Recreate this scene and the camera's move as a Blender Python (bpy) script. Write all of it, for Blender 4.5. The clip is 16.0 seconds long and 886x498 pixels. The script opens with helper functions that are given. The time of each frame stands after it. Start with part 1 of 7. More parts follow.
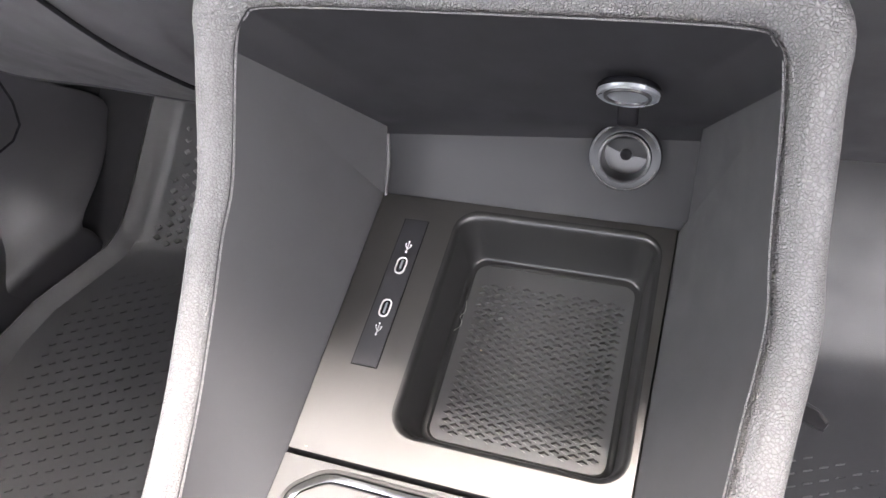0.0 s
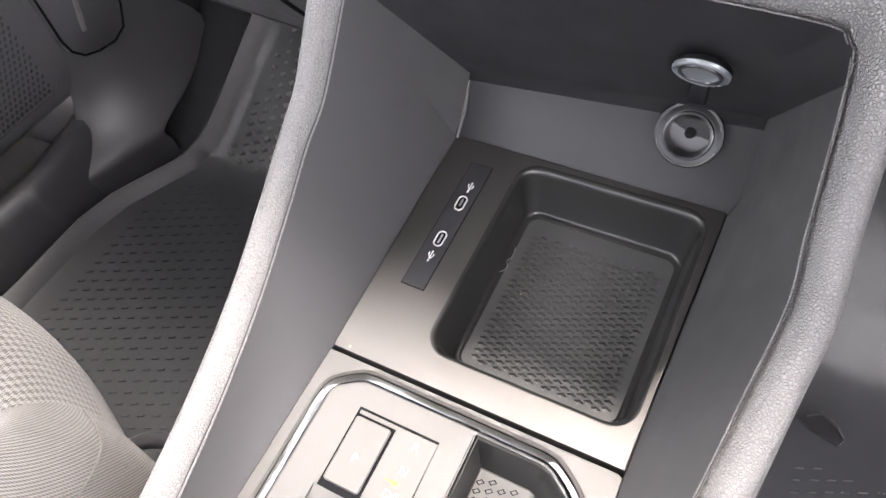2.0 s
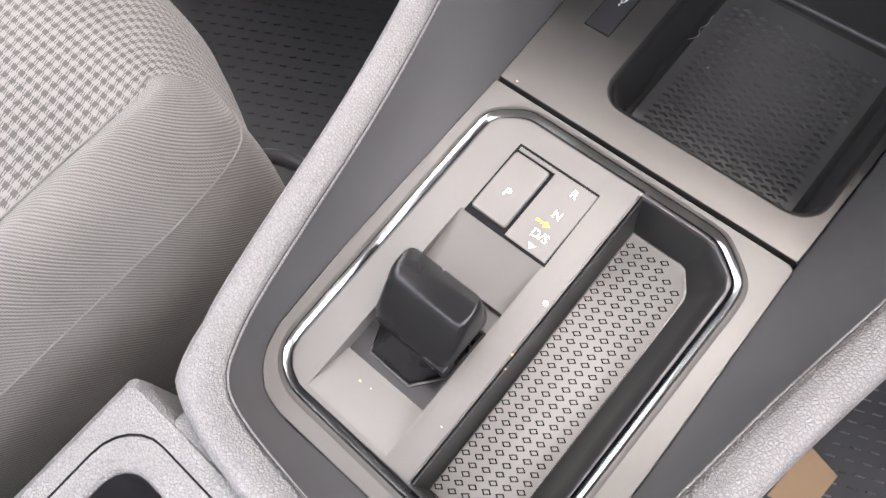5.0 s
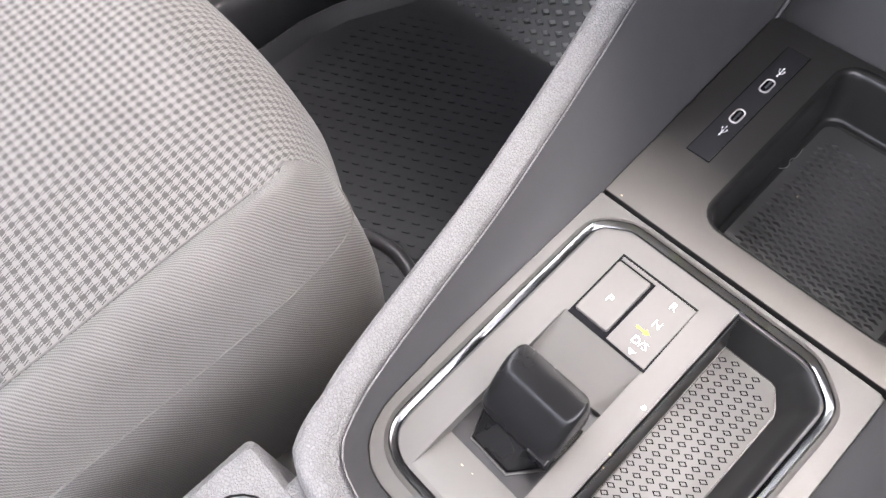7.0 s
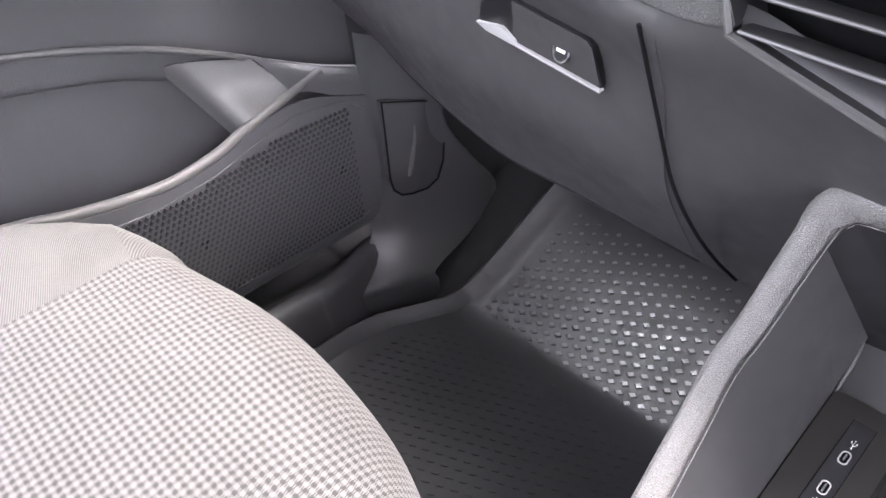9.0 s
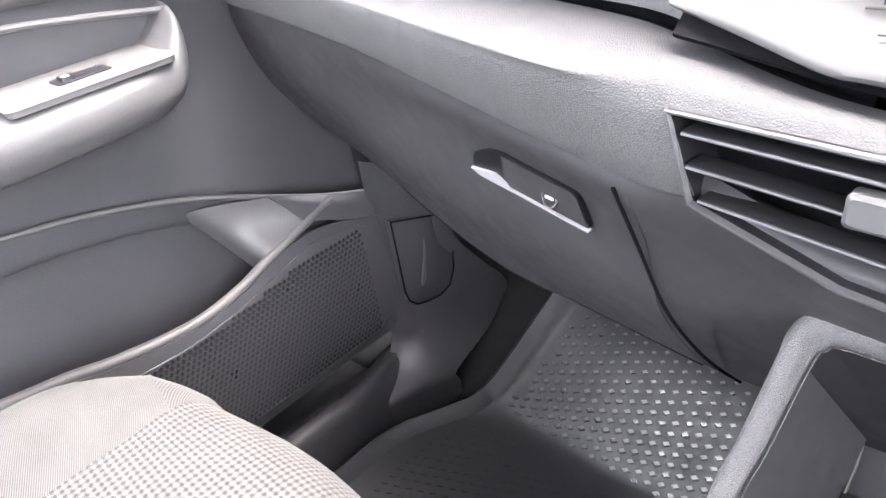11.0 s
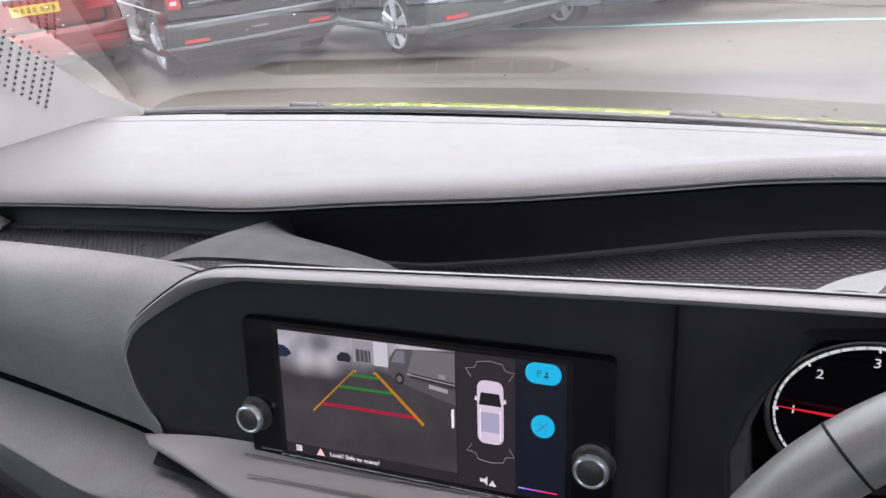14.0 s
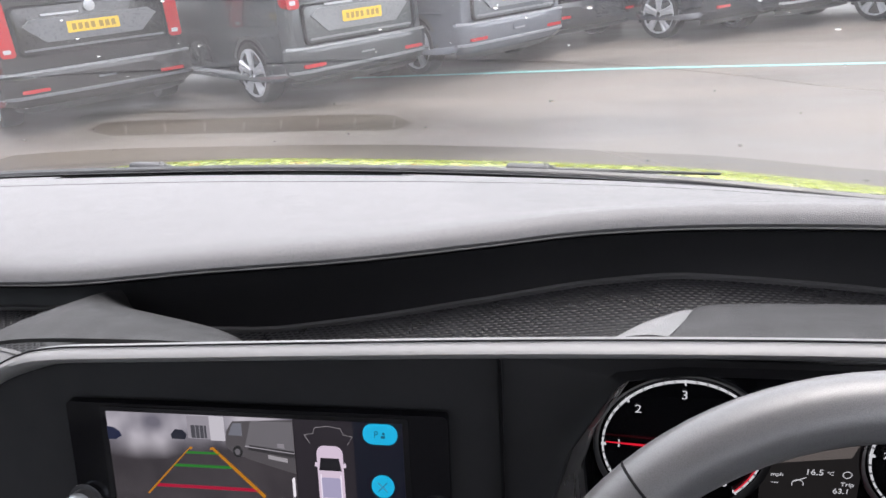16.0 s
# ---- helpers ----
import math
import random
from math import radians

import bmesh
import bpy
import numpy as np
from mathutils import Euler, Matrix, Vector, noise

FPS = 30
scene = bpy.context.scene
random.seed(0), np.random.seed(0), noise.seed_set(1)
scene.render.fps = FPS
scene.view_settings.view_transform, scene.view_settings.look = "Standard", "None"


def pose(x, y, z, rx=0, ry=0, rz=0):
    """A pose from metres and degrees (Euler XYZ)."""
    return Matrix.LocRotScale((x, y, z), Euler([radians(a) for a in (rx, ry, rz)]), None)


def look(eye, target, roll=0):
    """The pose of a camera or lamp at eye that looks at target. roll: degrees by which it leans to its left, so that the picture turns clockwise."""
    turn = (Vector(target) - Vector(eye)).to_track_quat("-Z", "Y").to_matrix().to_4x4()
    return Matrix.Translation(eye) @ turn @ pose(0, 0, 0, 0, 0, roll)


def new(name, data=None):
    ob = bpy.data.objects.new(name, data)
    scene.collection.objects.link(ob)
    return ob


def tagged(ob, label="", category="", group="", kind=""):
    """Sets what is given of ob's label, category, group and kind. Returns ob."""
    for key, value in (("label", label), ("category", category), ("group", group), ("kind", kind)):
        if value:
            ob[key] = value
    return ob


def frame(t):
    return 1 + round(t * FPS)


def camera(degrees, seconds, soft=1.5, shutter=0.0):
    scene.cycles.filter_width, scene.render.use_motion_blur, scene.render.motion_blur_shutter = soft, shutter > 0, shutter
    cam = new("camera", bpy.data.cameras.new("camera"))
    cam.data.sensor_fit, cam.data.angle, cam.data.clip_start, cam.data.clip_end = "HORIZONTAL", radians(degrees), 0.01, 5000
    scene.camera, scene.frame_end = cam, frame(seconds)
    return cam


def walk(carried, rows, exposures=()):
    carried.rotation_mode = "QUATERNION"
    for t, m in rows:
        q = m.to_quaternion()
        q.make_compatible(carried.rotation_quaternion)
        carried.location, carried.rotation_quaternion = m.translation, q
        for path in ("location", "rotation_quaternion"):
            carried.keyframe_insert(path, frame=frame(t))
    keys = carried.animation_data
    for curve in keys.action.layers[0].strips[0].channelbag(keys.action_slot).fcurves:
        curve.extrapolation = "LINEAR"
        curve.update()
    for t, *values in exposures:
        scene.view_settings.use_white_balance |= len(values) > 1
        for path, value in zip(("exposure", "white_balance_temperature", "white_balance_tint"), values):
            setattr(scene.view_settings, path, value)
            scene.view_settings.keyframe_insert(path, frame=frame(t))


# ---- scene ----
cam = camera(63.8, 16.0)
PATH = [
    (0, (0.074, -0.082, 0.558), (-0.529, 1.011, -1.005), -14.9),
    (0.5, (0.075, -0.084, 0.558), (-0.551, 0.984, -1.013), -15.0),
    (1, (0.078, -0.087, 0.56), (-0.574, 0.96, -1.015), -14.3),
    (1.5, (0.082, -0.094, 0.566), (-0.601, 0.925, -1.014), -12.8),
    (2, (0.083, -0.109, 0.57), (-0.627, 0.865, -1.026), -10.7),
    (2.5, (0.079, -0.124, 0.562), (-0.645, 0.761, -1.079), -9.4),
    (3, (0.068, -0.139, 0.551), (-0.642, 0.662, -1.139), -8.2),
    (3.5, (0.058, -0.146, 0.543), (-0.62, 0.535, -1.21), -8.8),
    (4, (0.057, -0.149, 0.537), (-0.608, 0.448, -1.252), -10.4),
    (4.2, (0.057, -0.149, 0.535), (-0.602, 0.421, -1.265), -11.0),
    (6.3, (0.048, -0.157, 0.537), (-0.624, 0.266, -1.298), -15.5),
    (6.5, (0.041, -0.162, 0.543), (-0.635, 0.289, -1.284), -13.3),
    (7, (0.033, -0.175, 0.563), (-0.792, 0.405, -1.165), -9.9),
    (7.5, (-0.009, -0.189, 0.582), (-0.857, 0.554, -1.07), -2.4),
    (8, (-0.023, -0.199, 0.597), (-1.006, 0.667, -0.914), -2.4),
    (8.5, (-0.028, -0.207, 0.616), (-1.112, 0.753, -0.763), -2.6),
    (9, (-0.024, -0.211, 0.632), (-1.193, 0.809, -0.629), -4.0),
    (9.2, (-0.024, -0.209, 0.642), (-1.219, 0.813, -0.594), -5.7),
    (11.3, (-0.008, -0.207, 0.721), (-1.275, 0.928, -0.332), -9.7),
    (11.5, (0.005, -0.22, 0.757), (-1.233, 0.968, -0.271), -9.2),
    (12, (0.045, -0.225, 0.826), (-1.108, 1.069, -0.172), -9.0),
    (12.5, (0.087, -0.206, 0.873), (-0.951, 1.197, -0.104), -8.3),
    (13, (0.13, -0.204, 0.912), (-0.763, 1.309, -0.043), -6.9),
    (13.5, (0.167, -0.2, 0.93), (-0.615, 1.391, 0.003), -6.3),
    (14, (0.21, -0.195, 0.94), (-0.508, 1.46, 0.077), -6.6),
    (14.5, (0.225, -0.198, 0.954), (-0.386, 1.508, 0.107), -6.0),
    (15, (0.235, -0.196, 0.956), (-0.299, 1.547, 0.133), -5.8),
    (15.5, (0.239, -0.195, 0.957), (-0.21, 1.58, 0.152), -5.2),
    (16, (0.239, -0.194, 0.955), (-0.14, 1.606, 0.17), -4.9),
]
walk(cam, [(t, look(eye, target, roll)) for t, eye, target, roll in PATH], ((0, 5.0, 6950, 16), (1.5, 4.95, 6950, 16), (3.5, 4.2, 6850, 17), (8, 4.3, 6600, 17), (9, 4.65, 6600, 19), (11.5, 4.85, 6600, 17), (12, 4.3, 6650, 18), (12.5, 3.85, 6750, 19), (13, 3.3, 6650, 19), (14, 2.6, 6450, 16), (16, 2.5, 6500, 15)))

# ---------- world and light ----------
world = bpy.data.worlds.new("overcast")
scene.world = world
world.use_nodes = True
wn = world.node_tree.nodes
sky = wn.new("ShaderNodeTexSky")
sky.sky_type, sky.sun_disc, sky.sun_elevation, sky.sun_rotation = "NISHITA", False, radians(74), radians(30)
sky.dust_density, sky.air_density = 4.0, 1.0
wn["Background"].inputs[1].default_value = 0.15
cloud_veil = wn.new("ShaderNodeHueSaturation")
cloud_veil.inputs["Saturation"].default_value = 0.4
world.node_tree.links.new(sky.outputs[0], cloud_veil.inputs["Color"])
world.node_tree.links.new(cloud_veil.outputs[0], wn["Background"].inputs[0])
sun = new("sun", bpy.data.lights.new("sun", "SUN"))
sun.data.energy, sun.data.angle, sun.data.color = 1.5, radians(160), (1.0, 0.99, 0.985)
sun.matrix_world = look((0.35, 0.6, 2.4), (0, 0, 0))


# ---------- helpers ----------
def link(name, bm, mat, parent=None, label="", smooth=True):
    me = bpy.data.meshes.new(name)
    bmesh.ops.recalc_face_normals(bm, faces=bm.faces)
    bm.to_mesh(me)
    bm.free()
    me.materials.append(mat)
    if smooth:
        me.shade_smooth()
        me.set_sharp_from_angle(angle=radians(40))
    ob = new(name, me)
    if parent:
        ob.parent = parent
    if label:
        tagged(ob, label)
    return ob


def part(name, bm, mat, parent, label=""):
    return link(name, bm, mat, parent, label)


def thing(name, label, category, group="", kind=""):
    return tagged(new(name), label, category, group, kind)


def box(bm, c, s, bevel=0.0, m=None):
    r = bmesh.ops.create_cube(bm, size=1)
    vs = r["verts"]
    bmesh.ops.scale(bm, vec=s, verts=vs)
    if bevel:
        es = list({e for v in vs for e in v.link_edges})
        q = bmesh.ops.bevel(bm, geom=es, offset=bevel, segments=3, affect="EDGES", profile=0.5)
        vs = list({v for f in q["faces"] for v in f.verts} | {v for v in vs if v.is_valid})
    t = Matrix.Translation(c) if m is None else m @ Matrix.Translation(c)
    bmesh.ops.transform(bm, matrix=t, verts=vs)
    return vs


def spline(pts, n):
    """n points along a smooth curve through pts."""
    p = [Vector(q) for q in pts]
    if len(p) == 2:
        return [p[0].lerp(p[1], i / (n - 1)) for i in range(n)]
    out = []
    for i in range(n):
        u = i / (n - 1) * (len(p) - 1)
        k = min(int(u), len(p) - 2)
        u -= k
        a, b, c, d = p[max(k - 1, 0)], p[k], p[k + 1], p[min(k + 2, len(p) - 1)]
        out.append(0.5 * (2 * b + (c - a) * u + (2 * a - 5 * b + 4 * c - d) * u * u + (3 * b - a - 3 * c + d) * u**3))
    return out


def sheet(bm, rows, closed=False):
    """Faces between rows of points."""
    v = [[bm.verts.new(q) for q in r] for r in rows]
    k = len(v[0])
    for a, b in zip(v, v[1:]):
        for i in range(k if closed else k - 1):
            j = (i + 1) % k
            bm.faces.new((a[i], a[j], b[j], b[i]))
    return v


def patch(rows, nu, nv, thick=0.0):
    """A smooth skin through rows of points, with thickness towards the back."""
    bm = bmesh.new()
    lines = [spline(r, nu) for r in rows]
    cols = [spline([l[i] for l in lines], nv) for i in range(nu)]
    v = sheet(bm, cols)
    bmesh.ops.recalc_face_normals(bm, faces=bm.faces)
    if thick:
        bmesh.ops.solidify(bm, geom=list(bm.faces), thickness=thick)
    return bm


def tube(bm, pts, r, k=10, closed=False, cap=True):
    p = [Vector(q) for q in pts]
    rows, last = [], None
    for i, q in enumerate(p):
        d = (p[(i + 1) % len(p)] - p[i - 1]) if closed or 0 < i < len(p) - 1 else (p[1] - p[0] if i == 0 else p[-1] - p[-2])
        d.normalize()
        s = (last if last is not None else (Vector((0, 0, 1)) if abs(d.z) < 0.9 else Vector((1, 0, 0))))
        s = (s - d * s.dot(d)).normalized()
        last = s
        w = d.cross(s)
        rr = r[i] if isinstance(r, (list, tuple)) else r
        rows.append([q + rr * (s * math.cos(a) + w * math.sin(a)) for a in (2 * math.pi * j / k for j in range(k))])
    if closed:
        rows.append(rows[0])
    v = sheet(bm, rows, True)
    if cap and not closed:
        bm.faces.new(v[0])
        bm.faces.new(v[-1])
    elif closed:
        bmesh.ops.remove_doubles(bm, verts=bm.verts, dist=1e-6)


def rrect(x0, y0, x1, y1, r, k=5):
    """A rounded rectangle, counter-clockwise; r may be four radii from the corner x1, y1 on."""
    rs = r if isinstance(r, (list, tuple)) else [r] * 4
    out = []
    for (cx, cy, a), q in zip(((x1, y1, 0), (x0, y1, 90), (x0, y0, 180), (x1, y0, 270)), rs):
        sx, sy = (-1 if cx == x1 else 1), (-1 if cy == y1 else 1)
        for i in range(k + 1):
            t = radians(a + 90 * i / k)
            out.append((cx + sx * q + q * math.cos(t), cy + sy * q + q * math.sin(t)))
    return out


def prism(bm, poly, f, h0, h1):
    """A solid from a 2D outline: f(u, v, h) gives the place."""
    a = [bm.verts.new(f(u, v, h0)) for u, v in poly]
    b = [bm.verts.new(f(u, v, h1)) for u, v in poly]
    bm.faces.new(a)
    bm.faces.new(b[::-1])
    for i in range(len(a)):
        j = (i + 1) % len(a)
        bm.faces.new((a[i], b[i], b[j], a[j]))


# ---------- materials ----------
def nodes(name):
    m = bpy.data.materials.new(name)
    m.use_nodes = True
    return m, m.node_tree.nodes, m.node_tree.links, m.node_tree.nodes["Principled BSDF"]


def ramp(n, l, src, stops):
    r = n.new("ShaderNodeValToRGB")
    e = r.color_ramp.elements
    while len(e) < len(stops):
        e.new(0.5)
    for q, (p, c) in zip(e, stops):
        q.position, q.color = p, (c, c, c, 1) if isinstance(c, (int, float)) else (*c, 1)
    l.new(src, r.inputs[0])
    return r.outputs[0]


def surface(name, colour, rough, grain="fine", size=0.0012, depth=0.35, vary=0.12, metal=0.0, spec=0.5, dust=0.0, coat=0.0, rvary=0.06):
    """A plastic, rubber or painted surface: large soft stains, fine grain, uneven gloss, some dust."""
    m, n, l, b = nodes(name)
    co = n.new("ShaderNodeTexCoord").outputs["Object"]
    big = n.new("ShaderNodeTexNoise")
    big.inputs["Scale"].default_value, big.inputs["Detail"].default_value = 14, 4
    l.new(co, big.inputs["Vector"])
    mix = n.new("ShaderNodeMix")
    mix.data_type = "RGBA"
    mix.inputs[6].default_value = (*[c * (1 - vary) for c in colour], 1)
    mix.inputs[7].default_value = (*[c * (1 + vary) for c in colour], 1)
    l.new(big.outputs[0], mix.inputs[0])
    out = mix.outputs[2]
    if dust:
        sp = n.new("ShaderNodeTexNoise")
        sp.inputs["Scale"].default_value, sp.inputs["Detail"].default_value = 900, 1
        l.new(co, sp.inputs["Vector"])
        mk = ramp(n, l, sp.outputs[0], ((0.76, 0.0), (0.80, dust)))
        dm = n.new("ShaderNodeMix")
        dm.data_type = "RGBA"
        dm.inputs[7].default_value = (0.4, 0.39, 0.37, 1)
        l.new(mk, dm.inputs[0])
        l.new(out, dm.inputs[6])
        out = dm.outputs[2]
    l.new(out, b.inputs["Base Color"])
    mid = n.new("ShaderNodeTexNoise")
    mid.inputs["Scale"].default_value, mid.inputs["Detail"].default_value = 45, 5
    l.new(co, mid.inputs["Vector"])
    l.new(ramp(n, l, mid.outputs[0], ((0.3, max(0.02, rough - rvary)), (0.7, rough + rvary))), b.inputs["Roughness"])
    b.inputs["Metallic"].default_value, b.inputs["Specular IOR Level"].default_value, b.inputs["Coat Weight"].default_value = metal, spec, coat
    if depth:
        if grain == "leather":
            wob = n.new("ShaderNodeTexNoise")
            wob.inputs["Scale"].default_value = 0.5 / size
            l.new(co, wob.inputs["Vector"])
            add = n.new("ShaderNodeVectorMath")
            add.operation = "MULTIPLY_ADD"
            add.inputs[1].default_value = (size, size, size)
            l.new(wob.outputs["Color"], add.inputs[0])
            l.new(co, add.inputs[2])
            t = n.new("ShaderNodeTexVoronoi")
            t.feature = "SMOOTH_F1"
            t.inputs["Scale"].default_value = 1 / size
            l.new(add.outputs[0], t.inputs["Vector"])
        elif grain == "pebble":
            wob = n.new("ShaderNodeTexNoise")
            wob.inputs["Scale"].default_value = 0.45 / size
            l.new(co, wob.inputs["Vector"])
            add = n.new("ShaderNodeVectorMath")
            add.operation = "MULTIPLY_ADD"
            add.inputs[1].default_value = (size * 0.7, size * 0.7, size * 0.7)
            l.new(wob.outputs["Color"], add.inputs[0])
            l.new(co, add.inputs[2])
            vor = n.new("ShaderNodeTexVoronoi")
            vor.feature = "DISTANCE_TO_EDGE"
            vor.inputs["Scale"].default_value = 1 / size
            l.new(add.outputs[0], vor.inputs["Vector"])
            t = n.new("ShaderNodeMath")
            t.operation = "SMOOTH_MIN"
            t.inputs[1].default_value, t.inputs[2].default_value = 0.30, 0.35
            l.new(vor.outputs["Distance"], t.inputs[0])
            # cell edges darkened: the shade in the creases put into the base colour
            crease_shade = n.new("ShaderNodeMix")
            crease_shade.data_type, crease_shade.blend_type = "RGBA", "MULTIPLY"
            crease_shade.inputs[0].default_value = 1.0
            l.new(out, crease_shade.inputs[6])
            l.new(ramp(n, l, vor.outputs["Distance"], ((0.0, (0.62, 0.62, 0.62)), (0.14, (1, 1, 1)))), crease_shade.inputs[7])
            l.new(crease_shade.outputs[2], b.inputs["Base Color"])
        else:
            t = n.new("ShaderNodeTexNoise")
            t.inputs["Scale"].default_value, t.inputs["Detail"].default_value = 1 / size, 3
            l.new(co, t.inputs["Vector"])
        bu = n.new("ShaderNodeBump")
        bu.inputs["Strength"].default_value, bu.inputs["Distance"].default_value = depth, size * (1.2 if grain == "pebble" else 0.5)
        bu.invert = grain == "leather"
        l.new(t.outputs[0], bu.inputs["Height"])
        l.new(bu.outputs[0], b.inputs["Normal"])
    return m


def glow(name, colour, strength):
    m, n, l, b = nodes(name)
    b.inputs["Base Color"].default_value = (0, 0, 0, 1)
    b.inputs["Roughness"].default_value = 0.3
    b.inputs["Emission Color"].default_value, b.inputs["Emission Strength"].default_value = (*colour, 1), strength
    return m


def glass(name, tint=(1, 1, 1), rough=0.0, ior=1.45):
    m, n, l, b = nodes(name)
    b.inputs["Base Color"].default_value = (*tint, 1)
    b.inputs["Roughness"].default_value, b.inputs["Transmission Weight"].default_value, b.inputs["IOR"].default_value = rough, 1.0, ior
    return m


def pane_of(name, tint=(1, 1, 1), least=0.06):
    """Thin window glass: clear, with a mirror sheen that grows towards the grazing view."""
    m = bpy.data.materials.new(name)
    m.use_nodes = True
    n, l = m.node_tree.nodes, m.node_tree.links
    n.remove(n["Principled BSDF"])
    clear, gloss, mix, lw = (n.new("ShaderNode" + k) for k in ("BsdfTransparent", "BsdfGlossy", "MixShader", "LayerWeight"))
    clear.inputs[0].default_value, gloss.inputs["Roughness"].default_value, lw.inputs[0].default_value = (*tint, 1), 0.0, 0.5
    p5 = n.new("ShaderNodeMath")
    p5.operation = "POWER"
    p5.inputs[1].default_value = 5
    l.new(lw.outputs["Facing"], p5.inputs[0])
    ma = n.new("ShaderNodeMath")
    ma.operation = "MULTIPLY_ADD"
    ma.inputs[1].default_value, ma.inputs[2].default_value = 0.9, least
    l.new(p5.outputs[0], ma.inputs[0])
    l.new(ma.outputs[0], mix.inputs[0])
    l.new(clear.outputs[0], mix.inputs[1])
    l.new(gloss.outputs[0], mix.inputs[2])
    l.new(mix.outputs[0], n["Material Output"].inputs[0])
    return m


def weave(name, check):
    """Seat cloth in metres of its map: a small check or a fine rib."""
    m, n, l, b = nodes(name)
    uv = n.new("ShaderNodeUVMap").outputs[0]
    sep = n.new("ShaderNodeSeparateXYZ")
    l.new(uv, sep.inputs[0])

    def wave(axis, period):
        q = n.new("ShaderNodeMath")
        q.operation = "MULTIPLY"
        q.inputs[1].default_value = 2 * math.pi / period
        l.new(sep.outputs[axis], q.inputs[0])
        s = n.new("ShaderNodeMath")
        s.operation = "SINE"
        l.new(q.outputs[0], s.inputs[0])
        return s.outputs[0]

    def op(kind, a, c):
        q = n.new("ShaderNodeMath")
        q.operation = kind
        q.inputs[2].default_value = 0.5
        for k, v in ((0, a), (1, c)):
            if isinstance(v, (int, float)):
                q.inputs[k].default_value = v
            else:
                l.new(v, q.inputs[k])
        return q.outputs[0]

    fine = op("ADD", op("MULTIPLY", wave(0, 0.0008), 0.5 if check else 0.1), op("MULTIPLY", wave(1, 0.0008 if check else 0.0011), 0.5 if check else 0.35))
    noise_t = n.new("ShaderNodeTexNoise")
    noise_t.inputs["Scale"].default_value, noise_t.inputs["Detail"].default_value = 22, 5
    l.new(uv, noise_t.inputs["Vector"])
    if check:
        half = lambda w: op("MULTIPLY_ADD", w, 0.5)
        dark_u = ramp(n, l, half(wave(0, 0.0066)), ((0.42, 0.0), (0.58, 1.0)))
        dark_v = ramp(n, l, half(wave(1, 0.0060)), ((0.42, 0.0), (0.58, 1.0)))
        # twill: warp or weft lies on top, in short slanting floats
        slant = n.new("ShaderNodeMath")
        slant.operation = "SINE"
        l.new(op("MULTIPLY", op("ADD", sep.outputs[0], op("MULTIPLY", sep.outputs[1], 0.35)), 2 * math.pi / 0.00165), slant.inputs[0])
        on_top = ramp(n, l, half(slant.outputs[0]), ((0.35, 0.0), (0.65, 1.0)))
        s = op("ADD", op("MULTIPLY", dark_u, on_top), op("MULTIPLY", dark_v, op("SUBTRACT", 1.0, on_top)))
        s = op("ADD", op("MULTIPLY", s, 0.72), op("MULTIPLY", fine, 0.10))
        s = op("ADD", s, op("MULTIPLY", op("SUBTRACT", noise_t.outputs[0], 0.5), 0.30))
        base = ramp(n, l, s, ((0.0, (0.132, 0.128, 0.123)), (0.35, (0.096, 0.092, 0.088)), (0.72, (0.044, 0.042, 0.040))))
    else:
        slant = n.new("ShaderNodeMath")
        slant.operation = "SINE"
        l.new(op("MULTIPLY", op("ADD", op("MULTIPLY", sep.outputs[1], 0.53), op("MULTIPLY", sep.outputs[0], -0.85)), 2 * math.pi / 0.0017), slant.inputs[0])
        fine = op("ADD", op("MULTIPLY", slant.outputs[0], 0.5), op("MULTIPLY", wave(0, 0.0009), 0.2))
        s = op("ADD", op("MULTIPLY", fine, 0.5), op("MULTIPLY_ADD", noise_t.outputs[0], 0.3))
        base = ramp(n, l, s, ((0.25, (0.042, 0.041, 0.039)), (0.85, (0.128, 0.124, 0.119))))
    l.new(base, b.inputs["Base Color"])
    b.inputs["Roughness"].default_value = 0.95
    b.inputs["Specular IOR Level"].default_value = 0.2
    b.inputs["Sheen Weight"].default_value = 0.12
    bu = n.new("ShaderNodeBump")
    bu.inputs["Strength"].default_value, bu.inputs["Distance"].default_value = 0.5, 0.0006
    l.new(s if check else fine, bu.inputs["Height"])
    l.new(bu.outputs[0], b.inputs["Normal"])
    return m


lid_dark = surface("glovebox_plastic", (0.045, 0.044, 0.047), 0.5, size=0.0007, depth=0.2)
liner_black = surface("liner_black", (0.007, 0.007, 0.008), 0.42, depth=0, spec=0.3)
smooth_dark = surface("smooth_dark_plastic", (0.037, 0.0373, 0.039), 0.5, size=0.0005, depth=0.12, spec=0.35)
# darker copy of the smooth plastic, the shade of hollows put into its colour
shaded_hollow = surface("shaded_hollow_plastic", (0.0076, 0.0077, 0.0094), 0.5, size=0.0005, depth=0.12, spec=0.35)
# smooth plastic again, darkened for the shade inside the console recess
recess_shaded = surface("recess_shaded_plastic", (0.0125, 0.0125, 0.014), 0.48, size=0.0005, depth=0.12, spec=0.35)
rim_grain = surface("grained_rim_plastic", (0.142, 0.140, 0.140), 0.44, "pebble", 0.0014, 0.8)
plate_grey = surface("satin_plate_plastic", (0.090, 0.087, 0.084), 0.47, size=0.0006, depth=0.05, rvary=0.02, vary=0.05, metal=0.3)
front_plate = surface("glossy_plate_plastic", (0.105, 0.101, 0.097), 0.37, size=0.0006, depth=0.05, rvary=0.02, vary=0.05, metal=0.85)
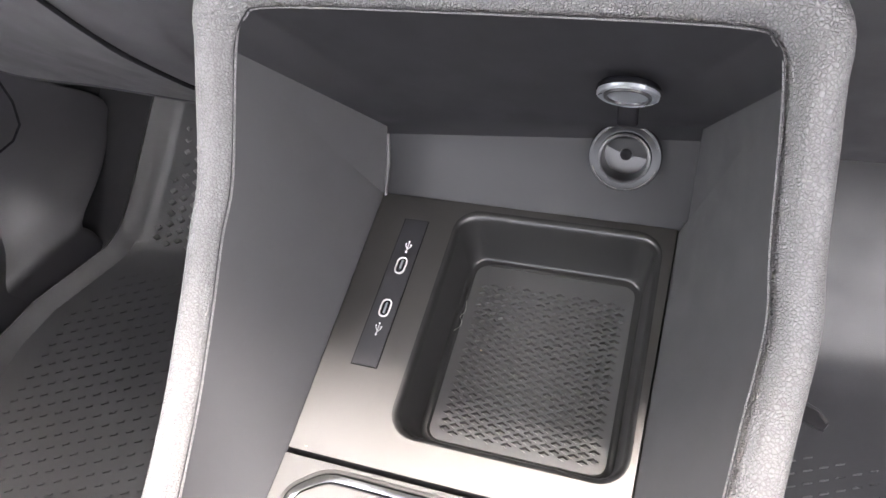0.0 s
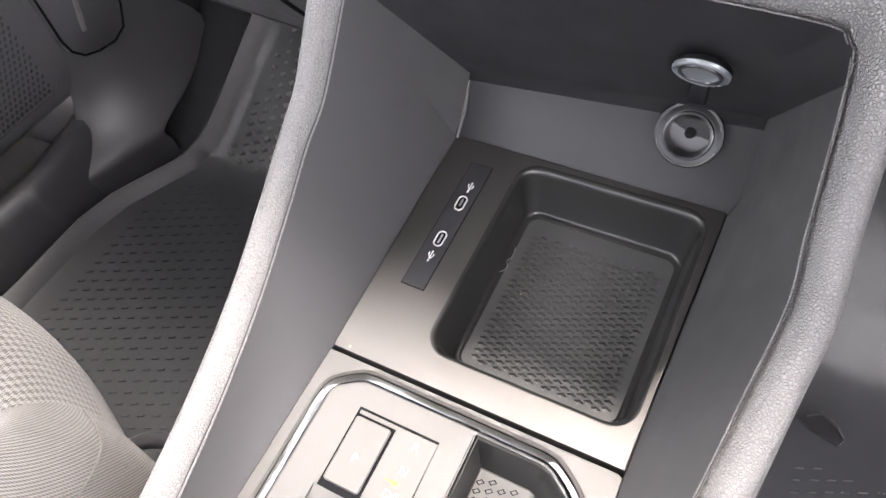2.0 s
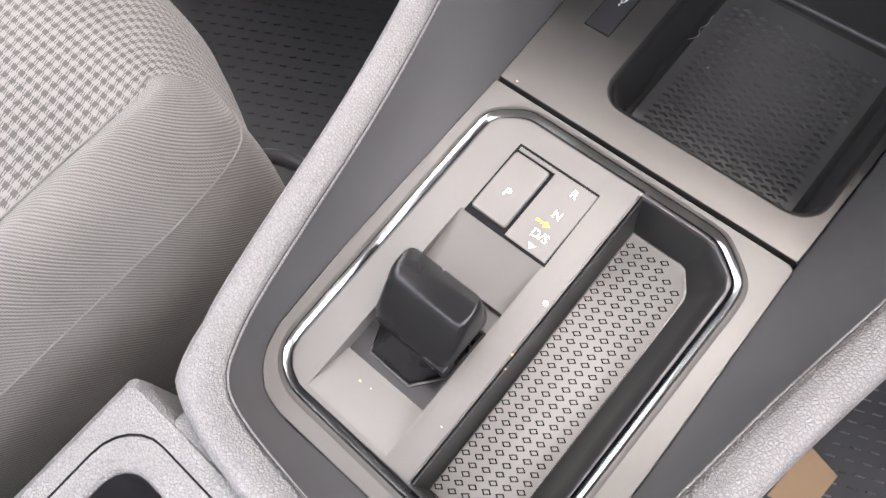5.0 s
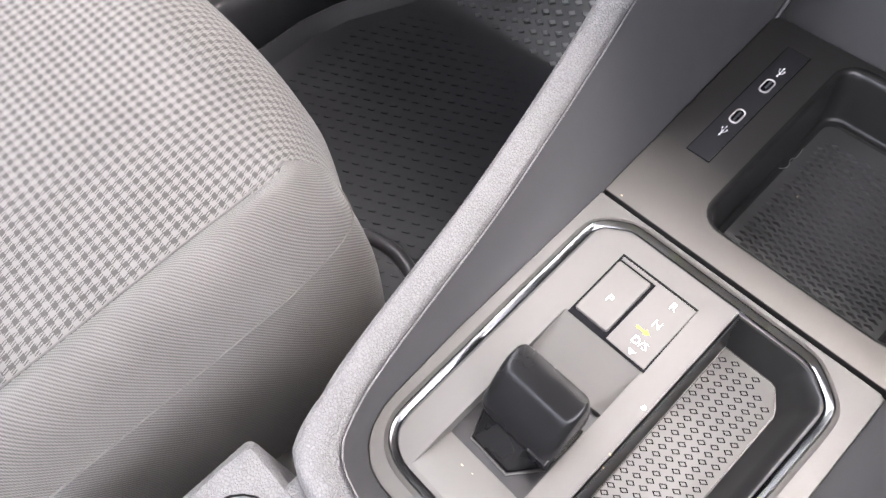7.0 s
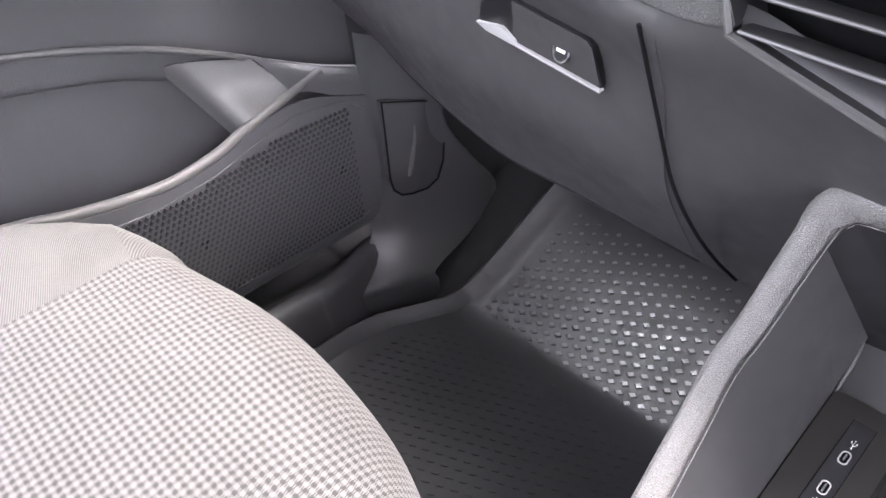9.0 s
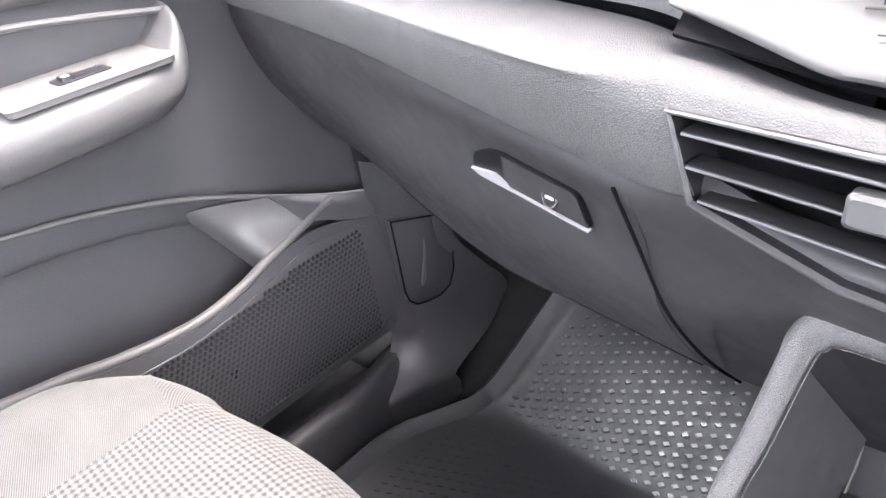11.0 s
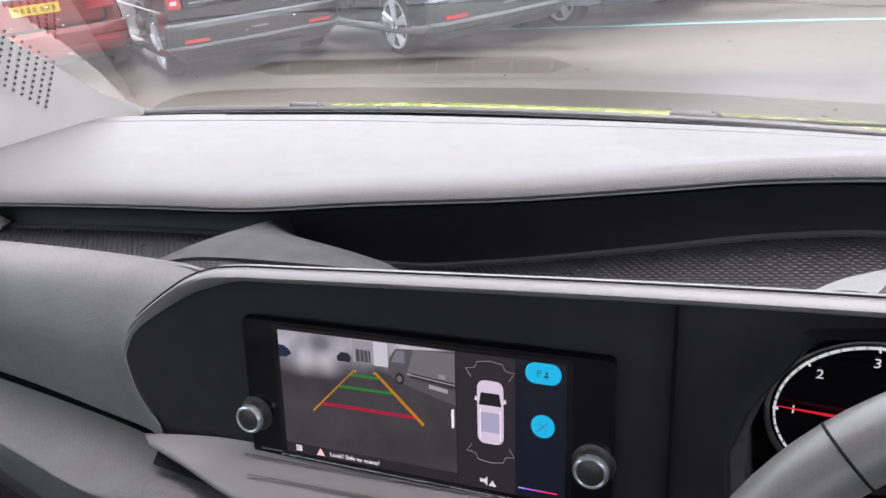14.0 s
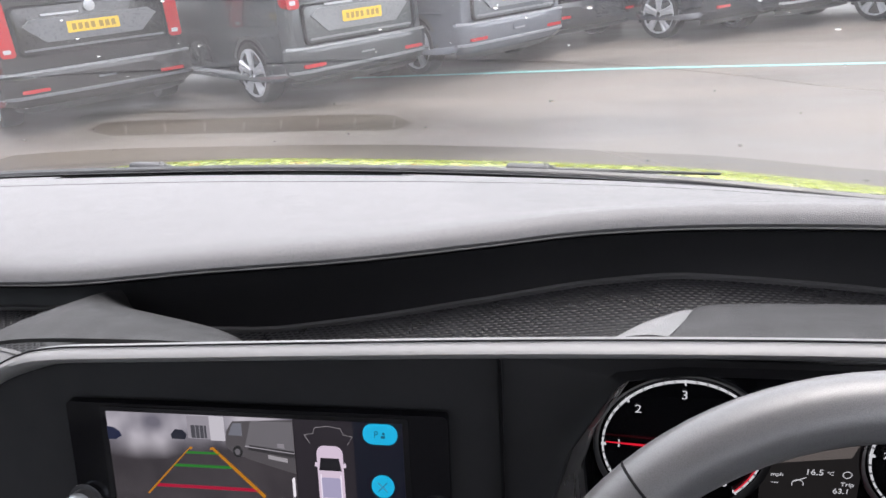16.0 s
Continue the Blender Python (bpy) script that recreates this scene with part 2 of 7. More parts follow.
# paler copy of the pocket plastic: the floor's sky sheen put into its colour
grip_sheen = surface("grip_sheen_plastic", (0.095, 0.095, 0.095), 0.36, size=0.0006, depth=0.04, rvary=0.01, vary=0.03, metal=0.5)
pocket_satin = surface("pocket_satin_plastic", (0.024, 0.024, 0.024), 0.30, size=0.0006, depth=0.04, rvary=0.01, vary=0.03, metal=0.5)
lint_grey = surface("lint", (0.35, 0.34, 0.32), 0.9, depth=0)
strip_black = surface("satin_black", (0.02, 0.02, 0.022), 0.33, size=0.0005, depth=0.1)
tray_grey = surface("rubber_tray", (0.105, 0.102, 0.099), 0.55, size=0.0006, depth=0.2)
pocket_black = surface("pocket_plastic", (0.012, 0.0125, 0.014), 0.28, size=0.0005, depth=0.06, rvary=0.01)
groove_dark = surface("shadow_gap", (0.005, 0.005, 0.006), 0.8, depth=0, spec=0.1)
lever_black = surface("lever_black", (0.007, 0.007, 0.0075), 0.25, size=0.0006, depth=0.06, spec=0.28)
roll_grain = surface("grained_roll_plastic", (0.080, 0.080, 0.082), 0.44, "pebble", 0.0016, 0.5)
lip_soft = surface("soft_lip_plastic", (0.135, 0.135, 0.138), 0.42, size=0.0008, depth=0.12, vary=0.05, rvary=0.02)
dash_grain = surface("grained_dash_plastic", (0.138, 0.138, 0.141), 0.46, "pebble", 0.0015, 0.45)
pad_top = surface("dash_top_plastic", (0.104, 0.102, 0.106), 0.46, "pebble", 0.0015, 0.4, vary=0.05, rvary=0.02)
fascia_dark = surface("fascia_plastic", (0.0085, 0.0085, 0.0102), 0.55, size=0.0007, depth=0.2, spec=0.3)
pale_trim = surface("satin_grey_trim", (0.125, 0.122, 0.119), 0.42, size=0.0006, depth=0.12)
door_grain = surface("door_plastic", (0.066, 0.066, 0.071), 0.42, "leather", 0.0012, 0.3)
door_pale = surface("door_upper_plastic", (0.085, 0.0845, 0.085), 0.40, "leather", 0.0012, 0.3)
rubber = surface("mat_rubber", (0.024, 0.025, 0.028), 0.42, size=0.0009, depth=0.25)
carpet = surface("carpet", (0.014, 0.014, 0.016), 0.9, size=0.0016, depth=0.8, spec=0.2)
gloss_black = surface("gloss_black", (0.004, 0.004, 0.005), 0.12, depth=0, rvary=0.02, spec=0.25)
screen_glass = surface("screen_black", (0.004, 0.004, 0.005), 0.1, depth=0, rvary=0.03)
wheel_leather = surface("wheel_leather", (0.085, 0.085, 0.089), 0.36, "pebble", 0.0009, 0.12, spec=0.9, rvary=0.02)
chrome = surface("chrome", (0.25, 0.255, 0.26), 0.17, depth=0, metal=1, vary=0.03, rvary=0.05)
satin_metal = surface("satin_metal", (0.55, 0.57, 0.6), 0.28, depth=0, metal=1, vary=0.05)
check_cloth, rib_cloth = weave("check_cloth", True), weave("rib_cloth", False)
pillar_cloth = surface("pale_pillar", (0.32, 0.313, 0.302), 0.85, size=0.0009, depth=0.2)
white_print = surface("white_print", (0.75, 0.75, 0.75), 0.5, depth=0)
amber_print = surface("amber_print", (0.65, 0.38, 0.03), 0.5, depth=0)
cap_metal = surface("cap_metal", (0.40, 0.43, 0.46), 0.3, depth=0, metal=0.8, vary=0.05)
clear_ring = surface("clear_plastic", (0.005, 0.005, 0.006), 0.22, depth=0, spec=0.2)
# ---------- centre console ----------
def on(x, y, h=0.0):
    """A place on the sloping top of the console, h above it."""
    return (x, y, 0.27 + 0.07 * y + h)


def loops(rows, mat, name, parent, label="", floor=True):
    """A dished surface from outline loops of equal length, closed by a floor."""
    bm = bmesh.new()
    v = sheet(bm, rows, True)
    if floor:
        bm.faces.new(v[-1])
    return part(name, bm, mat, parent, label)


def text(body, size, place, mat, parent, up=(0, 1, 0), right=(1, 0, 0), name="lettering", align="CENTER"):
    """Flat lettering with a little thickness, turned into a mesh."""
    c = bpy.data.curves.new(name, "FONT")
    c.body, c.size, c.align_x, c.align_y, c.extrude = body, size, align, "CENTER", 0.00008
    o = bpy.data.objects.new(name, c)
    me = bpy.data.meshes.new_from_object(o)
    bpy.data.objects.remove(o)
    me.name = name
    x, y = Vector(right).normalized(), Vector(up).normalized()
    z = x.cross(y)
    me.transform(Matrix.Translation(place) @ Matrix((x, y, z)).transposed().to_4x4())
    me.materials.clear()
    me.materials.append(mat)
    ob = new(name, me)
    ob.parent = parent
    return ob


console = thing("centre_console", "dark grey plastic car console with a grained rim, on the tunnel", "console")

# stations of the rim, front middle to rear middle: inner edge, way out, way up
RIM = [((0, .122, .412), (0, .6, .8), (0, -.8, .6)), ((-.082, .1215, .4115), (0, .6, .8), (0, -.8, .6)),
       ((-.0965, .1185, .4080), (-.65, .42, .62), (-.1, -.8, .58)), ((-.1008, .1100, .3980), (-.97, .12, .16), (0, -.75, .66)),
       ((-.106, .080, .355), (-1, 0, .1), (0, -.65, .75)), ((-.1085, .060, .338), (-1, 0, 0), (0, -.5, .85)),
       ((-.105, .030, .322), (-1, 0, 0), (0, -.4, .9)), ((-.100, -.010, .304), (-1, 0, 0), (0, -.3, .95)),
       ((-.091, -.060, .293), (-1, -.05, 0), (0, -.2, .97)), ((-.080, -.135, .281), (-1, -.1, 0), (0, -.1, 1)),
       ((-.072, -.162, .279), (-.9, -.4, 0), (0, 0, 1)), ((-.0645, -.1735, .278), (-.95, -.75, 0), (0, 0, 1)), ((-.052, -.179, .277), (-.3, -.9, 0), (0, 0, 1)),
       ((-.030, -.182, .277), (0, -1, 0), (0, 0, 1)), ((0, -.184, .277), (0, -1, 0), (0, 0, 1))]


def flip(q):
    return (-q[0], q[1], q[2])


ring = RIM + [tuple(flip(q) for q in s) for s in RIM[-2:0:-1]]
N = 140
inner, ways, ups = ([q for q in spline([s[k] for s in ring] + [ring[0][k]], N + 1)][:-1] for k in range(3))
rim_rows = []
for w, h in ((0, -.0042), (.0006, -.0034), (.0040, -.0006), (.0056, .0010), (.0078, .0022), (.0115, .0025), (.0142, .0017), (.0163, -.0006), (.0180, -.008), (.0205, -.03)):
    rim_rows.append([p + o.normalized() * w * (1 + .25 * max(0, 1 - abs(abs(p.x) - .0645) / .010) * (p.y < -.16) + .28 * max(0, 1 - (abs(abs(p.x) - .0965) + abs(p.y - .1185)) / .014)) + u.normalized() * (h + .0036 * min(1, w / .006) * max(0, 1 - (abs(abs(p.x) - .0990) + abs(p.y - .113)) / .040)) for p, o, u in zip(inner, ways, ups)])
rim_rows.append([Vector((q.x * 1.02, min(q.y, 0.2), max(q.z - 0.3, 0.262) if abs(q.x) < 0.07 and q.y < -.1 else -0.08)) if q.y < 0.1 else Vector((q.x, q.y + 0.05, q.z - 0.01)) for q in rim_rows[-1]])
bm = bmesh.new()
sheet(bm, rim_rows, True)
part("rim", bm, rim_grain, console, "grey leather-grained plastic rim")
# thin bright seam line along the rim's inner edge
bm = bmesh.new()
tube(bm, [p + u.normalized() * -0.0012 - o.normalized() * 0.0004 for p, o, u in zip(inner, ways, ups)], 0.0006, 6, True)
part("seam_line", bm, rim_grain, console)

# edge of the top plates, from the front left corner round the rear
EDGE = [(-.0765, .143), (-.0755, .100), (-.0745, .050), (-.0737, 0), (-.0745, -.050), (-.075, -.100), (-.0735, -.145), (-.066, -.162), (-.049, -.170), (-.02, -.170), (0, -.170)]
edge = [Vector(on(x, y, -.0015)) for x, y in EDGE]
rim_left = [Vector(s[0]) for s in RIM[3:]]
for side in (1, -1):
    a = spline(edge, 60)
    b = spline(rim_left, 60)
    rows = []
    for f, sag in ((0, 0), (.06, .0005), (.3, .002), (.6, .003), (.85, .0015), (1, 0)):
        rows.append([p.lerp(q, f) + Vector((0, 0, -sag)) for p, q in zip(a, b)])
    rows = [[Vector((p.x * side, p.y, p.z)) for p in r] for r in rows]
    bm = bmesh.new()
    sheet(bm, rows)
    part("side_wall", bm, smooth_dark, console)
# recess under the dashboard: back wall and roof
BL, BR, TL, TR = Vector((-.0765, .143, .2785)), Vector((.080, .143, .2785)), Vector((-.077, .166, .306)), Vector((.082, .160, .328))
bm = bmesh.new()
rows = [spline([BL, BR], 24), spline([BL.lerp(TL, .5) + Vector((.001, .002, 0)), BR.lerp(TR, .5) + Vector((-.001, .002, 0))], 24), spline([BL.lerp(TL, .93), BR.lerp(TR, .93)], 24), spline([TL + Vector((.002, -.002, .004)), TR + Vector((-.002, -.002, .004))], 24)]
bar = [Vector(q) for q in ((-.1008, .1100, .3980), (-.0965, .1185, .4080), (-.082, .1215, .4115), (0, .122, .412), (.082, .1215, .4115), (.0965, .1185, .4080), (.1008, .1100, .3980))]
bar = spline(bar, 24)
# wall and roof take the shaded copy, the cheeks keep the lighter one
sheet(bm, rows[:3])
part("recess_wall", bm, recess_shaded, console)
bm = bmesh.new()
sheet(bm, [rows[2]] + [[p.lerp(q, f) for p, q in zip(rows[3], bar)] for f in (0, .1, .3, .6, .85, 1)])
part("recess_roof", bm, recess_shaded, console)
bm = bmesh.new()
tube(bm, [BL + Vector((.001, -.0012, .001)), BL.lerp(TL, .5) + Vector((.0015, -.0002, 0)), BL.lerp(TL, .95) + Vector((.001, -.001, 0))], [.0012, .0016, .0012], 8)
part("corner_fillet", bm, smooth_dark, console)
for s, B, T in ((1, BL, TL), (-1, BR, TR)):
    c = Vector((-.1008 * s, .1100, .3980))
    bm = bmesh.new()
    rows = []
    for f in (0, .25, .5, .75, 1):
        p, q = B.lerp(T + Vector((.002 * s, -.002, .004)), f), (B + Vector((-.002 * s, -.012, .002))).lerp(c, f)
        rows.append([p, p.lerp(q, .5) + Vector((-.002 * s * (1 - f), 0, 0)), q + Vector((-.004 * s * (1 - f), -.004 * (1 - f), 0))])
    sheet(bm, rows)
    part("recess_cheek", bm, smooth_dark, console)

# front plate with the phone pocket
k = 6
def outline(poly, h, shift=(0, 0)):
    return [on(x + shift[0], y + shift[1], h) for x, y in poly]

outer = [(x * (1 + .04 * max(y, 0) / .14), y) for x, y in rrect(-.0735, .0012, .0735, .1435, .0008, k)]
rows = [outline(outer, -.010), outline(outer, -.0006), outline([(x * .992, .0004 + y * .994) for x, y in outer], 0)]
for x0, y0, x1, y1, r, h in ((-.0320, .0170, .0705, .1390, .0125, 0), (-.0309, .0181, .0694, .1379, .0118, -.0004), (-.0301, .0191, .0686, .1369, .0112, -.0016), (-.0294, .0203, .0678, .1359, .0108, -.0045), (-.0266, .0258, .0644, .1318, .0095, -.0270), (-.0260, .0270, .0637, .1310, .0088, -.0291), (-.0250, .0282, .0626, .1299, .0078, -.0298), (-.0240, .0292, .0617, .1290, .0070, -.0298), (-.0228, .0304, .0604, .1278, .0060, -.0309), (-.0222, .0312, .0596, .1212, .0004, -.0309)):
    rows.append(outline(rrect(x0, y0, x1, y1, r, k), h))
loops(rows, pocket_satin, "pocket", console, "black moulded phone tray", floor=False)
# satin top of the plate, laid around pocket and socket strip
bm = bmesh.new()
a = rows[2]
sheet(bm, [outline([(x * .992, .0004 + y * .994) for x, y in outer], .0004), outline(rrect(-.0324, .0166, .0709, .1394, .0128, k), .0004)], True)
part("top_plate", bm, front_plate, console)
# pocket floor: a net of rhombic cells, each with a pressed lozenge
bm = bmesh.new()
for i in range(-3, 54):
    for j in range(-2, 10):
        x, y = -.0156 + j * .00876 + (i % 2) * .00438, .0330 + i * .00186
        net = [bm.verts.new(on(x + u, y + v, -.0308)) for u, v in ((.00438, 0), (0, .00186), (-.00438, 0), (0, -.00186))]
        if not -.0175 < x < .0555 or not 1 <= i < 46:
            bm.faces.new(net)
            continue
        lip_ = [bm.verts.new(on(x + u, y + v, -.0308)) for u, v in ((.0028, 0), (0, .00140), (-.0028, 0), (0, -.00140))]
        pit = [bm.verts.new(on(x + u, y + v, -.0322)) for u, v in ((.0019, 0), (0, .0007), (-.0019, 0), (0, -.0007))]
        bm.faces.new(pit)
        for q in range(4):
            bm.faces.new((net[q], net[(q + 1) % 4], lip_[(q + 1) % 4], lip_[q]))
            bm.faces.new((lip_[q], lip_[(q + 1) % 4], pit[(q + 1) % 4], pit[q]))
bmesh.ops.remove_doubles(bm, verts=bm.verts, dist=1e-5)
tagged(part("grip_floor", bm, grip_sheen, console), kind="stuff")

# specks of dust in the tray and on the plates
bm = bmesh.new()
speck = random.Random(8)
for i in range(120):
    if i < 100:
        x, y, h = speck.uniform(-.018, .054), speck.uniform(.034, .120), -.0305
    else:
        x, y, h = speck.choice((speck.uniform(-.072, -.062), speck.uniform(-.043, -.033))), speck.uniform(.004, .14), .0003
    r = .00006 + .00012 * speck.random() ** 3
    t0 = speck.random() * 6.28
    bm.faces.new([bm.verts.new(on(x + r * math.cos(t0 + a) * (1 + (i % 5 == 0)), y + r * math.sin(t0 + a), h)) for a in (0, 1.3, 2.6, 3.9, 5.1)])
tagged(part("dust_specks", bm, lint_grey, console), kind="stuff")
bm = bmesh.new()
tube(bm, spline([on(-.0248, .0860, -.0288), on(-.0232, .0885, -.0296), on(-.0222, .0915, -.0300), on(-.0236, .0945, -.0290), on(-.0222, .0985, -.0296), on(-.0228, .1040, -.0286)], 30), .00012, 5)
tagged(part("thread", bm, lint_grey, console, "pale thread of lint"))
bm = bmesh.new()
for x, y, h, r in ((-.0086, .0788, -.0303, .00045), (-.0070, .0770, -.0304, .0002), (-.0300, -.1400, .0016, .0005), (-.0245, -.1395, .0016, .0003), (.0105, -.0950, .0033, .0006), (.0118, -.1010, .0033, .0004), (.0068, -.1330, .0033, .0004), (-.0650, .0035, .0006, .0005)):
    bmesh.ops.create_icosphere(bm, subdivisions=1, radius=r, matrix=Matrix.Translation(on(x, y, h)) @ Matrix.Diagonal((1.5, .8, .7, 1)))
tagged(part("crumbs", bm, surface("crumb", (.45, .36, .24), .8, depth=0), console), kind="stuff")

# socket strip with two ports
bm = bmesh.new()
prism(bm, [(-.0592, .0448), (-.0458, .0448), (-.0458, .1285), (-.0592, .1285)], lambda u, v, h: on(u, v, h), .0002, .0006)
part("strip_gap", bm, groove_dark, console)
bm = bmesh.new()
prism(bm, [(-.0587, .0453), (-.0463, .0453), (-.0463, .1280), (-.0587, .1280)], lambda u, v, h: on(u, v, h), .0003, .0010)
strip = part("socket_strip", bm, strip_black, console, "black strip with two charging ports")
for y, s in ((.1000, 1), (.0755, -1)):
    ringo, ringi = rrect(-.0547, y - .0049, -.0493, y + .0049, .0026, 5), rrect(-.0540, y - .0042, -.0500, y + .0042, .0019, 5)
    bm = bmesh.new()
    sheet(bm, [outline(ringo, .0008), outline(ringo, .0016), outline(ringi, .0016), outline(ringi, -.003)], True)
    port = part("port_surround", bm, surface("port_ring", (0.42, 0.41, 0.40), 0.5, depth=0), strip, "white ring round the port")
    bm = bmesh.new()
    prism(bm, ringi, lambda u, v, h: on(u, v, h), .0009, .0011)
    part("port_socket", bm, groove_dark, strip)
    bm = bmesh.new()
    prism(bm, rrect(-.0525, y - .0030, -.0515, y + .0030, .0003, 2), lambda u, v, h: on(u, v, h), .0010, .0015)
    part("port_tongue", bm, satin_metal, strip)
    # trident mark
    bm = bmesh.new()
    yy = y + s * .0113
    for p, q in (((0, -.0028), (0, .0028)), ((0, -.001), (-.0014, .0007)), ((-.0014, .0007), (-.0014, .0014)), ((0, -.0015), (.0014, 0)), ((.0014, 0), (.0014, .0010))):
        tube(bm, [on(-.052 + p[0], yy + p[1], .0011), on(-.052 + q[0], yy + q[1], .0011)], .00016, 5)
    for u, v, r in ((0, -.0030, .00045), (0, .0030, .00038), (-.0014, .0016, .00036), (.0014, .0012, .00036)):
        prism(bm, [(r * math.cos(a), r * math.sin(a)) for a in (i * math.pi / 4 for i in range(8))], lambda p, q, h: on(-.052 + u + p, yy + v + q, h), .0010, .0013)
    part("port_mark", bm, white_print, strip)

# rear plate with the drive selector
outer = [(-.0737, -.0006), (-.0745, -.050), (-.075, -.100), (-.0735, -.145), (-.0700, -.156), (-.066, -.162), (-.058, -.168), (-.049, -.170), (0, -.170), (.049, -.170), (.058, -.168), (.066, -.162), (.0700, -.156), (.0735, -.145), (.075, -.100), (.0745, -.050), (.0737, -.0006), (.03, -.0006), (-.03, -.0006)]
def inset(poly, d):
    n_ = len(poly)
    out = []
    for i in range(n_):
        a, b, c = Vector(poly[i - 1]), Vector(poly[i]), Vector(poly[(i + 1) % n_])
        t = ((b - a).normalized() + (c - b).normalized()).normalized()
        out.append((b.x - t.y * d, b.y + t.x * d))
    return out
def evenly(poly, count):
    """The outline walked at even steps from its first point."""
    p_ = [Vector(q) for q in poly]
    n_ = len(p_)
    ln = [(p_[(i + 1) % n_] - p_[i]).length for i in range(n_)]
    out, k_, run, tot = [], 0, 0.0, sum(ln)
    for i in range(count):
        want = tot * i / count
        while run + ln[k_] < want:
            run += ln[k_]
            k_ += 1
        out.append(tuple(p_[k_].lerp(p_[(k_ + 1) % n_], (want - run) / ln[k_])))
    return out


# chrome ring: outline with cut corners
CH = [(-.0665, -.0200), (-.0665, -.1440), (-.0640, -.1510), (-.0590, -.1565), (-.0500, -.1605), (.0480, -.1620), (.0575, -.1590), (.0620, -.1500), (.0640, -.0240), (.0615, -.0165), (.0480, -.0065), (.0420, -.0050), (-.0460, -.0045), (-.0530, -.0060), (-.0640, -.0140)]
def rounded(poly, d, k_=5):
    """The outline with its corners turned into short curves."""
    out = []
    for i in range(len(poly)):
        a, b, c = Vector(poly[i - 1]), Vector(poly[i]), Vector(poly[(i + 1) % len(poly)])
        p, q = b + (a - b).normalized() * min(d, (a - b).length * .45), b + (c - b).normalized() * min(d, (c - b).length * .45)
        out += [tuple(p.lerp(b, f / k_).lerp(b.lerp(q, f / k_), f / k_)) for f in range(k_ + 1)]
    return out


CORNERS, CH = CH, rounded(CH, .007)
bm = bmesh.new()
plate_o, plate_i = evenly(outer, 160), evenly(inset(rounded(CORNERS[-1:] + CORNERS[:-1], .007), .002), 160)
sheet(bm, [outline(plate_o, -.01), outline(plate_o, -.0006), outline(evenly(inset(outer, .0005), 160), 0), outline(plate_i, 0)], True)
part("selector_plate", bm, plate_grey, console, "satin grey selector surround")
rows = [outline(inset(CH, -.0022), .0), outline(inset(CH, -.0010), .0012), outline(CH, .0016)]
loops(rows, plate_grey, "ring_shoulder", console, floor=False)
rows = [outline(CH, .0012), outline(inset(CH, .0004), .0020), outline(inset(CH, .0010), .0023), outline(inset(CH, .0034), .0012), outline(inset(CH, .0040), .0004)]
loops(rows, chrome, "chrome_ring", console, "bright chrome trim ring", floor=False)
bm = bmesh.new()
sheet(bm, [outline(inset(CH, .0042), .0010), outline(inset(CH, .0050), .0013), outline(inset(CH, .0058), .0012)], True)
part("inner_edge", bm, strip_black, console)
# inner panel: left field with selector, bridge and long tray
bm = bmesh.new()
def tip(poly, h0, h1):
    b_ = bmesh.new()
    prism(b_, poly, lambda u, v, h: on(u, v, h), h0, h1)
    return b_
for poly in ([(-.0610, -.0200), (-.0610, -.1425), (-.0595, -.1485), (-.0550, -.1535), (-.0490, -.1562), (-.0455, -.1566), (-.0455, -.0097), (-.0480, -.0099), (-.0520, -.0118), (-.0590, -.0160)], [(-.0455, -.0590), (.0105, -.0590), (.0105, -.0097), (-.0455, -.0097)], [(-.0028, -.1545), (.0105, -.1545), (.0105, -.0590), (-.0028, -.0590)], [(-.0455, -.1566), (.0105, -.1566), (.0105, -.1545), (-.0455, -.1545)]):
    part("selector_field", tip(poly, -.0120, .0018), plate_grey, console)
part("tray_bridge", tip([(-.0025, -.0112), (.0100, -.0112), (.0100, -.1555), (.0005, -.1555)], .0015, .0032), plate_grey, console)
TR_ = [(.0115, -.0115), (.0115, -.1560), (.0540, -.1560), (.0575, -.1500), (.0585, -.0250), (.0560, -.0195), (.0465, -.0125), (.0410, -.0115)]
rows = [outline(TR_, .0026), outline(inset(TR_, .0010), .0020), outline([(.0125, -.0140), (.0125, -.1550), (.0500, -.1550), (.0528, -.1500), (.0535, -.0275), (.0515, -.0225), (.0440, -.0155), (.0405, -.0145)], -.0080), outline([(.0145, -.0175), (.0145, -.1535), (.0455, -.1535), (.0475, -.1500), (.0480, -.0300), (.0465, -.0260), (.0410, -.0185), (.0385, -.0175)], -.0170)]
loops(rows, pocket_satin, "coin_tray", console, "black walls of the long tray", floor=True)
fl = [(.0152, -.0185), (.0152, -.1528), (.0448, -.1528), (.0468, -.1500), (.0473, -.0305), (.0458, -.0268), (.0405, -.0192), (.0383, -.0185)]
bm = bmesh.new()
v = sheet(bm, [outline(fl, -.0169), outline(fl, -.0158), outline(inset(fl, .0006), -.0154)], True)
bm.faces.new(v[-1])
liner = part("tray_liner", bm, tray_grey, console, "grey rubber tray liner with lozenge outlines")
# lozenge outlines pressed in the liner
bm = bmesh.new()
